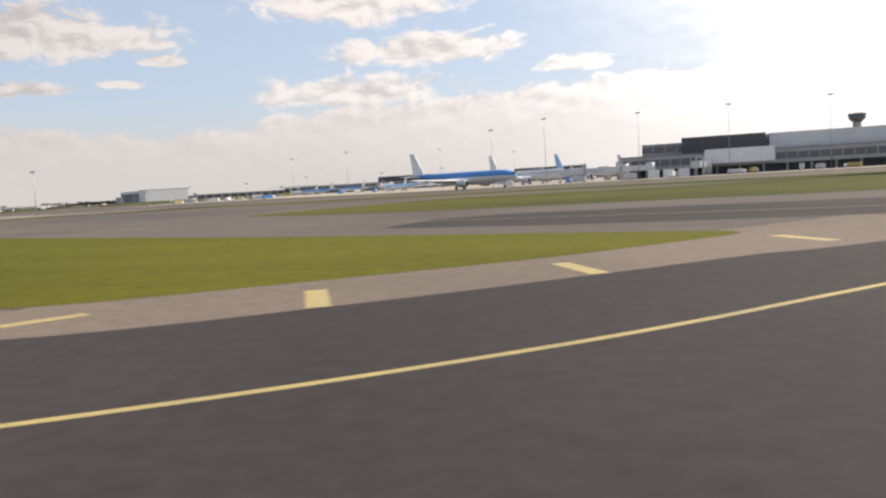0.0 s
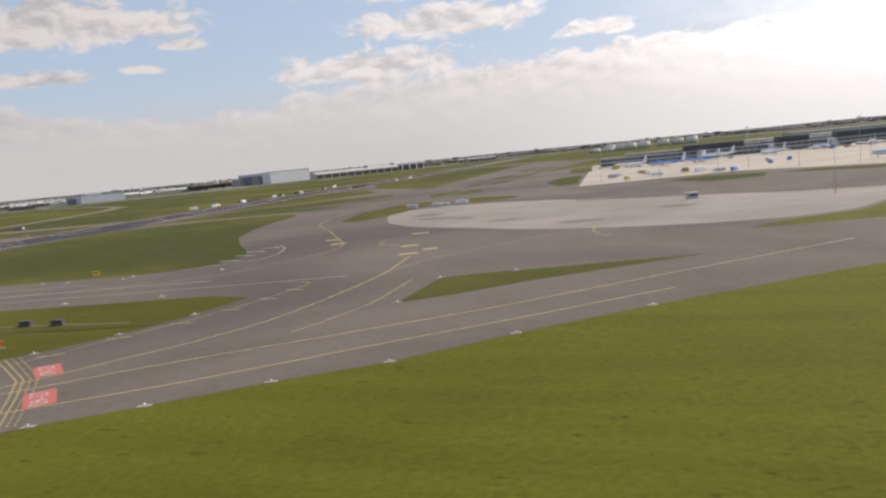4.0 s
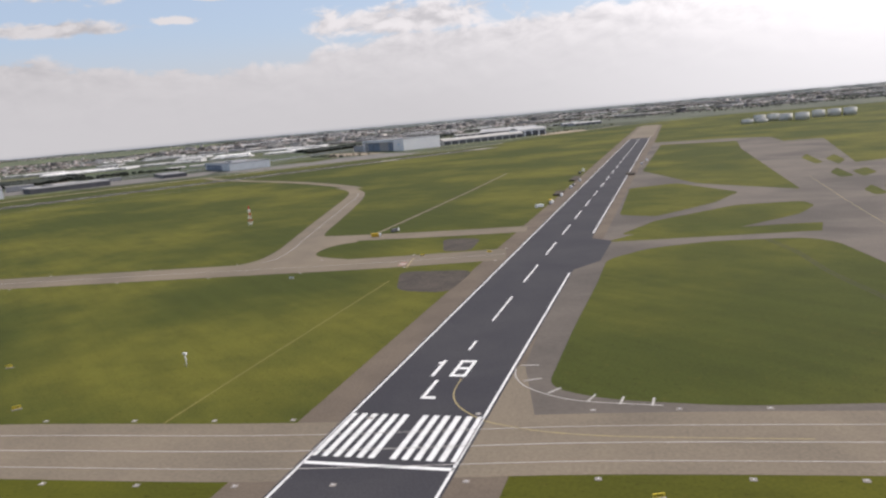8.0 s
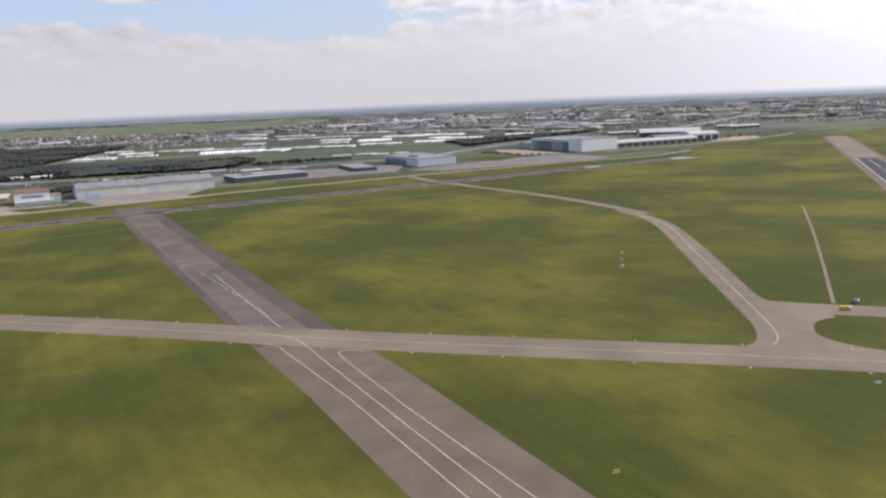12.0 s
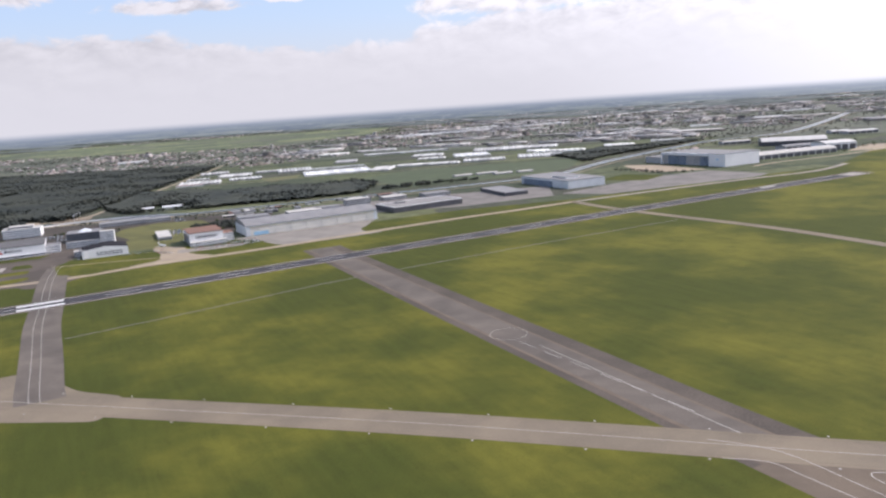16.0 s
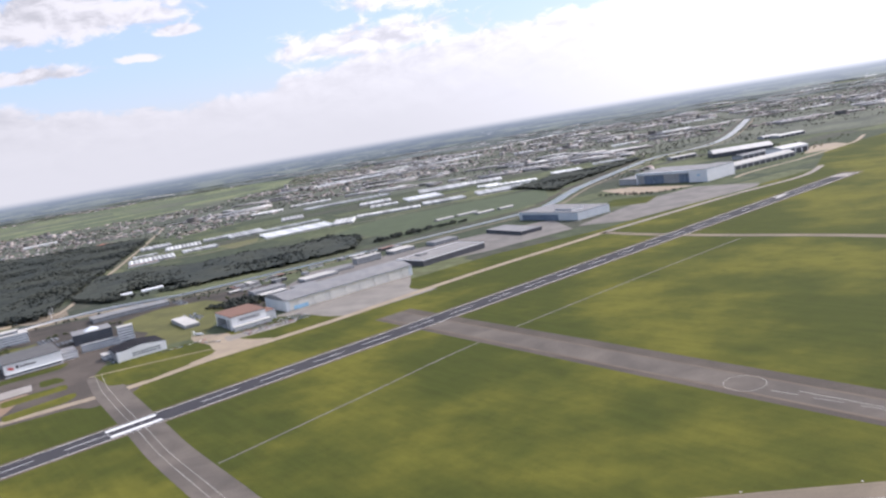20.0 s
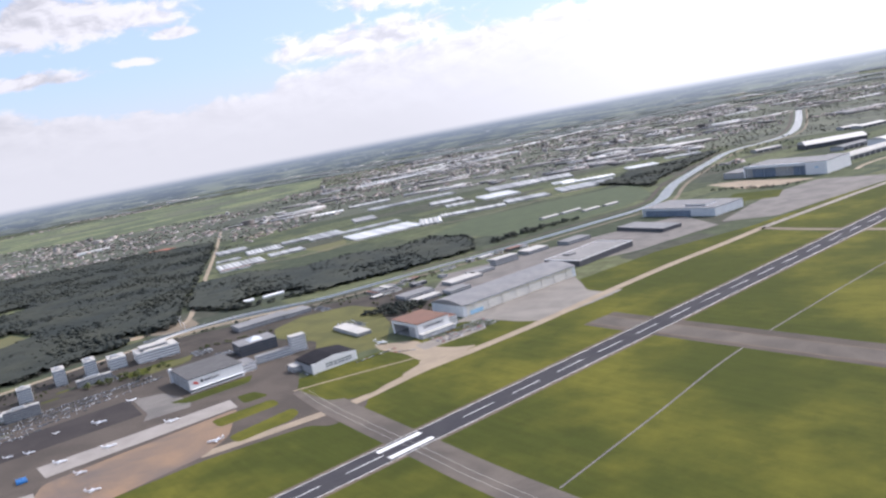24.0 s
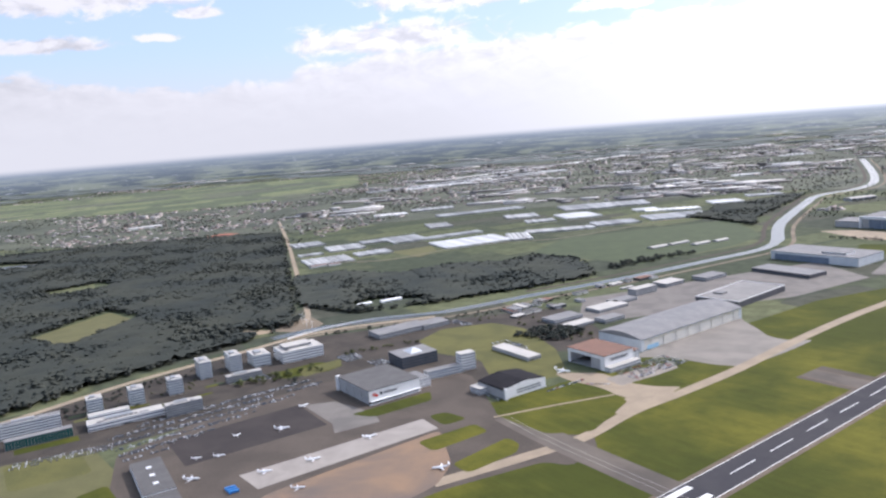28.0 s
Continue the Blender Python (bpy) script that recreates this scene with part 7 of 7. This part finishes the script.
def sign(x, y, turn, w, h, face, label):
    ob = base("airfield_sign", pose(x, y, 0.12, 0, 0, turn), label, "sign", "airfield signs")
    part("slab", boxes((-w / 2 - .4, -.6, 0, w / 2 + .4, .6, .05)), CONCRETE if w > 1 else DIRT, ob)
    part("panel", boxes((-w / 2, -.12, .35, w / 2, .12, .35 + h)), face, ob)
    for s in (-.35, .35):
        part("post", boxes((s * w - .06, -.06, .06, s * w + .06, .06, .35)), STEEL, ob)
    part("bars", boxes(*[(-w * .38 + w * .2 * k, -.14, .35 + h * .3, -w * .27 + w * .2 * k, -.121, .35 + h * .75) for k in range(4)]), BLACK, ob)
    return ob


for x, y, a, w, c in ((-124.8, 183.7, 10, 2.6, SIGN_YELLOW), (-196, 95, 30, 0.9, SIGN_YELLOW), (-643, 199, 20, 3, SIGN_YELLOW), (-554, 203, 30, 3, ORANGE), (-558, 266, 30, 3, ORANGE), (-500, 277, 30, 2.2, SIGN_YELLOW), (-446, 170, 40, 3.2, ORANGE),
                      (-796, 538, 20, 3, SIGN_YELLOW), (-881, 251, 40, 3, SIGN_YELLOW), (-748, 540, 10, 3, SIGN_YELLOW), (-869, 475.9, 15, 3, WHITE_WALL), (-1000, 330, 40, 3, SIGN_YELLOW), (-930, 300, 30, 2.5, SIGN_YELLOW), (-1900, 420, 10, 3, SIGN_YELLOW)):
    sign(x, y, a, w, 1.1 if w > 1 else 0.85, c, "small orange airfield sign on a concrete slab" if c is ORANGE else ("white airfield marker board" if c is WHITE_WALL else "small yellow airfield sign in the grass"))
for dx in (0, 9):
    g = base("equipment_cabinet", pose(-458 + dx, 193 - dx * .1, 0.05, 0, 0, 5), "blue-grey equipment cabinet in the grass", "cabinet", "equipment cabinets")
    part("case", boxes((-1.3, -.6, .2, 1.3, .6, 1.1)), DARK_WALL, g)
    part("lid", boxes((-1.4, -.7, 1.1, 1.4, .7, 1.2)), DARK_ROOF, g)
    part("base_slab", boxes((-1.6, -.8, 0, 1.6, .8, .2)), SHOULDER, g)
for x, y, a in ((-205.8, 92.6, 2), (-144.1, 96.6, 2)):
    s = base("concrete_pit", pose(x, y, 0.052, 0, 0, a), "flat concrete pit cover with a lamp in the grass edge", "pit cover", "pit covers by the runway")
    part("slab", boxes((-1.9, -2.5, -.04, 1.9, 2.5, .01)), SHOULDER, s)
    part("cover", boxes((-1.6, -.2, .01, 1.6, 2.2, .03)), TARMAC, s)
    part("lamp", boxes((-.1, .3, .03, .1, .6, .14)), WHITE_WALL, s)
    part("slot", boxes((-1.0, .7, .03, -.2, .8, .04)), BLACK, s)
# edge lamps along the taxiways
def edge_lamps(pts, off, gap, label):
    line_ = curve_pts(pts)
    left, right = band(line_, 2 * off)
    for rim_ in (left, right):
        run = 0.0
        for a, b in zip(rim_, rim_[1:]):
            run += (b - a).length
            if run > gap:
                run = 0.0
                ob = base("edge_lamp", pose(b.x, b.y, 0.05), label, "edge lamp", "taxiway edge lamps")
                part("plate", boxes((-.9, -.9, 0, .9, .9, .08)), CONCRETE, ob)
                part("lamp", lathe(bmesh.new(), [(.08, .14, .14, 0), (.45, .10, .10, 0)], 6, "z"), WHITE_WALL, ob)


edge_lamps(TWB, 23.5, 26, "pale edge lamp plate beside a taxiway")
edge_lamps(TWP, 23.0, 60, "pale edge lamp plate beside a taxiway")
# red and white mast in the field
rm = base("radio_mast", pose(-1046, 758, 0), "red and white lattice mast on a field", "mast")
RED = mat("red_mast_paint", (0.50, 0.06, 0.04), None, 0.5)
for k in range(6):
    z0, z1, w1 = 3.4 * k, 3.4 * (k + 1), 1.5 - .2 * k
    paint = RED if k % 2 else WHITE_WALL
    repeat("mast_post", boxes((-.14, -.14, z0, .14, .14, z1)), paint, rm, [(sx * w1, sy * w1, 0) for sx, sy in ((-1, -1), (1, -1), (1, 1), (-1, 1))])
    repeat("mast_brace", boxes((-w1, -.1, z1 - .25, w1, .1, z1)), paint, rm, [(0, w1, 0), (0, -w1, 0), (w1, 0, 0, 0, 0, 90), (-w1, 0, 0, 0, 0, 90)])
wm = base("wind_mast", pose(-838, 301, 0), "slim white mast with a sensor on the grass", "mast")
part("pole", lathe(bmesh.new(), [(0, .3, .3, 0), (6, .2, .2, 0)], 8, "z"), WHITE_WALL, wm)
part("sensor", boxes((-.8, -.4, 5.2, .8, .4, 6.2)), WHITE_WALL, wm)
# fuel tanks
for x, y, r, h in ((-348, 2330, 16, 11), (-309, 2335, 15, 9), (-303, 2420, 16, 17), (-270, 2395, 17, 18), (-248, 2335, 17, 18), (-212, 2305, 18, 19), (-152, 2400, 17, 19), (-113, 2395, 17, 19), (-75, 2385, 17, 20)):
    t = base("fuel_tank", pose(x, y, 0), "low round white fuel tank by the airfield" if h < 12 else "round white fuel tank by the airfield", "fuel tank", "fuel tanks")
    part("shell", lathe(bmesh.new(), [(0, r, r, 0), (h, r, r, 0)], 24, "z"), CREAM_WALL, t)
    part("roof", lathe(bmesh.new(), [(h, r + .3, r + .3, 0), (h + 1.4, r * .5, r * .5, 0), (h + 2, 1, 1, 0)], 24, "z"), PALE_ROOF, t)
    part("stair", boxes((-r - .8, -1, 0, -r, 1, h + .2)), STEEL, t)
# painted runway names on the taxiways
FADED_RED = mat("faded_red_road_paint", (0.30, 0.15, 0.11), (0.22, 0.14, 0.105), 0.8, (0.2, 3.0), 0.7, 0.15)


def red_field(x, y, turn, w, h, text, flip, field=RED_SIGN):
    ob = base("painted_sign", pose(x, y, Z4 * ZK, 0, 0, turn), "white runway name painted on red", "road marking", "", "structure")
    part("red_field", boxes((-w / 2, -h / 2, 0, w / 2, h / 2, .01)), field, ob)
    if text:
        cu = bpy.data.curves.new("painted_text", "FONT")
        cu.body, cu.size, cu.align_x, cu.align_y = text, h * 0.82 * S, "CENTER", "CENTER"
        tx = new("painted_text", cu)
        tx.data.materials.append(FAINT_LINE)
        tx.parent, tx.matrix_basis = ob, pose(0, 0, .03 * S, 0, 0, flip)
    else:
        part("white_bars", boxes(*[(-w * .4 + w * .22 * k, -h * .3, .02, -w * .28 + w * .22 * k, h * .3, .03) for k in range(4)]), FAINT_LINE, ob)
    return ob


red_field(-420, 152.5, 131, 8.6, 4.2, "09-27", 0)
red_field(-409, 137, 128, 9.0, 4.4, "09-27", 0)
red_field(-552, 232, 92, 9, 5, "", 0, FADED_RED)
red_field(-550.5, 243, 92, 9, 5, "", 0, FADED_RED)
red_field(-803, 512, 5, 5, 12, "", 0, FADED_RED)
hb_ = base("holding_bar", pose(0, 0, 0), "yellow holding lines across a taxiway", "road marking", "", "structure")
for o in (0, 1.2, 2.4, 3.6):
    line("holding_line", [(-560 + o, 216), (-562 + o, 258)], .45, Z4, YELLOW_LINE, hb_, False)
    path = [(-437 + o * .7, 160.5 + o * .7), (-430 + o * .7, 154.5 + o * .6), (-421 + o * .7, 146.5 + o * .5), (-415 + o * .7, 138 + o * .5), (-405.5 + o * .7, 123.5 + o * .4)]
    if o < 2:
        line("holding_line", path, .3, Z4, FAINT_YELLOW, hb_, False)
    else:
        for p, q in zip(path, path[1:]):
            n = int(math.hypot(q[0] - p[0], q[1] - p[1]) / 1.5)
            for k in range(n):
                u, w = k / n, (k + .55) / n
                line("holding_dash", [(p[0] + (q[0] - p[0]) * u, p[1] + (q[1] - p[1]) * u), (p[0] + (q[0] - p[0]) * w, p[1] + (q[1] - p[1]) * w)], .3, Z4, FAINT_YELLOW, hb_, False)
for k, (x, y, a) in enumerate(((-433, 163, 35), (-427, 175, 30), (-420, 186, 22), (-415, 198, 15), (-411, 209, 8), (-409, 220, 5))):
    part("side_bar", boxes((-2.6, -.3, 0, 2.6, .3, .004)), FAINT_YELLOW, hb_, m=pose(x + 5, y, Z4 * ZK, 0, 0, a - 20))
line("lane_line", [(-452, 128), (-431, 158), (-422, 175), (-412, 195), (-404, 222), (-405, 231), (-413, 233)], .35, Z4, FAINT_YELLOW, hb_)
CURVE18 = [(-712, 285), (-711, 268), (-704, 254), (-690, 243), (-660, 236), (-600, 236)]
for x, y in ((-457, 326), (-459, 316), (-458, 305), (-458, 292)):
    part("side_bar", boxes((-4.5, -.5, 0, 4.5, .5, .004)), FAINT_LINE, hb_, m=pose(x, y, Z4 * ZK, 0, 0, -14))
line("lane_line", [(-460, 336), (-451, 324), (-445, 305), (-446, 290), (-457, 282), (-469, 276)], .45, Z4, FAINT_LINE, hb_)
line("lane_line", [(-409, 326), (-408, 310), (-396, 298)], .45, Z4, FAINT_YELLOW, hb_)
line("lane_line", [(-332, 313), (-332, 298), (-327, 285)], .45, Z4, FAINT_YELLOW, hb_)
line("holding_line", [(-796, 497), (-801, 532)], .8, Z4, FAINT_YELLOW, hb_, False)
line("lane_line", CURVE18, .5, Z4, FAINT_YELLOW, hb_)
line("lane_line", [(-693, 296), (-691, 285), (-684, 274), (-668, 264), (-640, 260)], .5, Z4, FAINT_LINE, hb_)
for k, (x, y, a) in enumerate(((-690, 298, 0), (-687, 282, 25), (-678, 271, 55), (-665, 264, 70), (-655, 262, 80), (-645, 261, 85))):
    part("side_bar", boxes((-3.5, -.4, 0, 3.5, .4, .01)), FAINT_LINE, hb_, m=pose(x + 2, y + 2, Z4 * ZK, 0, 0, a))
sheet("fillet", round_off([(-700, 250), (-696, 300), (-676, 300), (-664, 268), (-640, 258), (-640, 240)], 6), Z1 + 0.01, TARMAC, "asphalt fillet of a taxiway", category="pavement")

# ---- cars ----
def car(paint, m):
    ob = base("car", m, "", "car", "parked cars")
    part("body", extrude_profile(bmesh.new(), [(-.88, .3), (.88, .3), (.9, .8), (-.9, .8)], -2.1, 2.1), paint, ob)
    bm = bmesh.new()
    lo = [bm.verts.new(p) for p in ((-1.9, -.82, .8), (1.0, -.82, .8), (1.0, .82, .8), (-1.9, .82, .8))]
    hi = [bm.verts.new(p) for p in ((-1.4, -.66, 1.45), (.35, -.66, 1.45), (.35, .66, 1.45), (-1.4, .66, 1.45))]
    for i in range(4):
        bm.faces.new((lo[i], lo[(i + 1) % 4], hi[(i + 1) % 4], hi[i]))
    part("window_band", bm, GLASS, ob)
    part("roof", boxes((-1.4, -.66, 1.45, .35, .66, 1.5)), paint, ob)
    for sx in (-1.3, 1.3):
        for sy in (-.82, .82):
            bm = lathe(bmesh.new(), [(-.1, .31, .31, 0), (.1, .31, .31, 0)], 8)
            part("wheel", bm, BLACK, ob, m=pose(sx, sy, .31, 0, 0, 90))
    return ob


PAINTS = [(mat("car_paint_" + n, c, None, 0.35, (1, 3), 0.3, 0.03, 0, 0, 0.5), n) for n, c in (("white", (.7, .7, .7)), ("silver", (.42, .43, .45)), ("grey", (.14, .145, .15)), ("black", (.02, .02, .024)), ("blue", (.04, .07, .2)), ("red", (.3, .03, .03)))]
PROTO = [tagged(car(p, pose(-2240 - 6 * k, 1075, Z2 * ZK, 0, 0, 40)), n + " car parked on asphalt") for k, (p, n) in enumerate(PAINTS)]
rng = random.Random(77)
spots = []
for row in range(7):  # rows between the red-roofed hangar and the tan road
    for k in range(20):
        spots.append((-2232 + 4.0 * k + 5.5 * row, 1128 + 4.3 * k - 5.2 * row * (1 if row % 2 else .95), 137))
for row in range(4):
    for k in range(14):
        spots.append((-2445 + 3.4 * k + 7 * row, 1300 - 4.6 * k * .95 + 6 * row, 45))
for k in range(18):
    spots.append((-2325 + 3.0 * k, 1046 + 3.1 * k, 137))
rng.shuffle(spots)
for x, y, a in spots[:190]:
    copy_thing(PROTO[rng.choice((0, 0, 1, 1, 2, 2, 3, 4, 5))], scaled(pose(x + rng.uniform(-.4, .4), y + rng.uniform(-.4, .4), Z2 * ZK, 0, 0, a + rng.choice((0, 180)) + rng.uniform(-3, 3))))


def car_shape(slot):
    v = [(x, y, z) for z, wx, wy in ((.3, 2.1, .9), (.85, 2.1, .9), (1.45, 1.0, .68)) for x, y in ((-wx, -wy), (wx, -wy), (wx, wy), (-wx, wy))]
    f = [((0, 1, 5, 4), slot), ((1, 2, 6, 5), slot), ((2, 3, 7, 6), slot), ((3, 0, 4, 7), slot), ((4, 5, 9, 8), 3), ((5, 6, 10, 9), 3), ((6, 7, 11, 10), 3), ((7, 4, 8, 11), 3), ((8, 9, 10, 11), slot)]
    return np.array(v), f


LOT = [car_shape(k) for k in range(3)]
places = []
for row in range(11):
    for k in range(118):
        u, w_ = 2.75 * k, -60.0 + 12.5 * row + (0.0 if row % 2 else 6.6)
        x, y = -2890 + .684 * u + .729 * w_, 838 + .729 * u - .684 * w_
        if rng.random() < .66 and noise.noise((x / 60, y / 60, 3)) > -.42 and w_ < 72 - .36 * max(0.0, u - 55) and w_ > -62 + .55 * max(0.0, 70 - u):
            places.append((x, y, radians(-43.2) + rng.uniform(-.05, .05), 1.0, 1.0, 1.0, rng.choice((0, 1, 2, 2, 2))))
for row in range(3):
    for k in range(34):
        if rng.random() < .75:
            places.append((-2990 + 3.0 * k + 5 * row, 770 + 2.1 * k - 7 * row, radians(125), 1.0, 1.0, 1.0, rng.choice((0, 1, 2, 2))))
for x0, y0, along, deep, turn in ((-2712, 1228, 44, 38, -43), (-2644, 1196, 34, 30, -43), (-2392, 1010, 40, 44, 47), (-2432, 1262, 30, 56, -43), (-2830, 1120, 40, 34, -43), (-2560, 1465, 60, 26, -43)):
    c, d = math.cos(radians(turn)), math.sin(radians(turn))
    for row in range(int(deep / 7.5)):
        for k in range(int(along / 2.8)):
            if rng.random() < .72:
                places.append((x0 + c * 2.8 * k - d * 7.5 * row, y0 + d * 2.8 * k + c * 7.5 * row, radians(turn + 90), 1.0, 1.0, 1.0, rng.choice((0, 1, 2, 2, 2))))
v, f = spread(LOT, places, rng)
v[:, 2] += 0.05
batch("parked_cars", v, f, [PAINTS[0][0], PAINTS[1][0], PAINTS[3][0], GLASS], "rows of parked cars on a wide car park", "cars")
for k in range(3):
    t = base("blue_trailer", pose(-2655 + 4.5 * k, 722 - 4.2 * k, (Z3 + 0.1) * ZK, 0, 0, 42), "blue covered trailer on an apron", "trailer", "blue trailers")
    part("body", boxes((-6, -1.3, .8, 6, 1.3, 3.4)), PAINT_BLUE, t)
    part("wheels", boxes((-4, -1.2, 0, -2.8, 1.2, .8), (3, -1.2, 0, 4.2, 1.2, .8)), BLACK, t)


# low white edge lamps where grass meets a taxiway
for x, y in ((-408, 121), (-401, 125), (-389, 132), (-375, 141), (-360, 149), (-343, 163), (-321, 179), (-446, 155), (-441, 158), (-433, 165), (-424, 178), (-417, 195), (-368, 224), (-350, 228), (-371, 195), (-540, 214), (-520, 214), (-480, 262), (-500, 262), (-530, 261), (-111.6, 96.3)):
    lp = base("edge_lamp", pose(x, y, 0.05, 0, 0, 20), "low white edge lamp on a pale plate beside a taxiway", "edge lamp", "taxiway edge lamps")
    part("plate", boxes((-.9, -.5, 0, .9, .5, .06)), CONCRETE, lp)
    part("lamp_body", lathe(bmesh.new(), [(.06, .18, .18, 0), (.3, .14, .14, 0), (.42, .05, .05, 0)], 8, "z"), WHITE_WALL, lp)
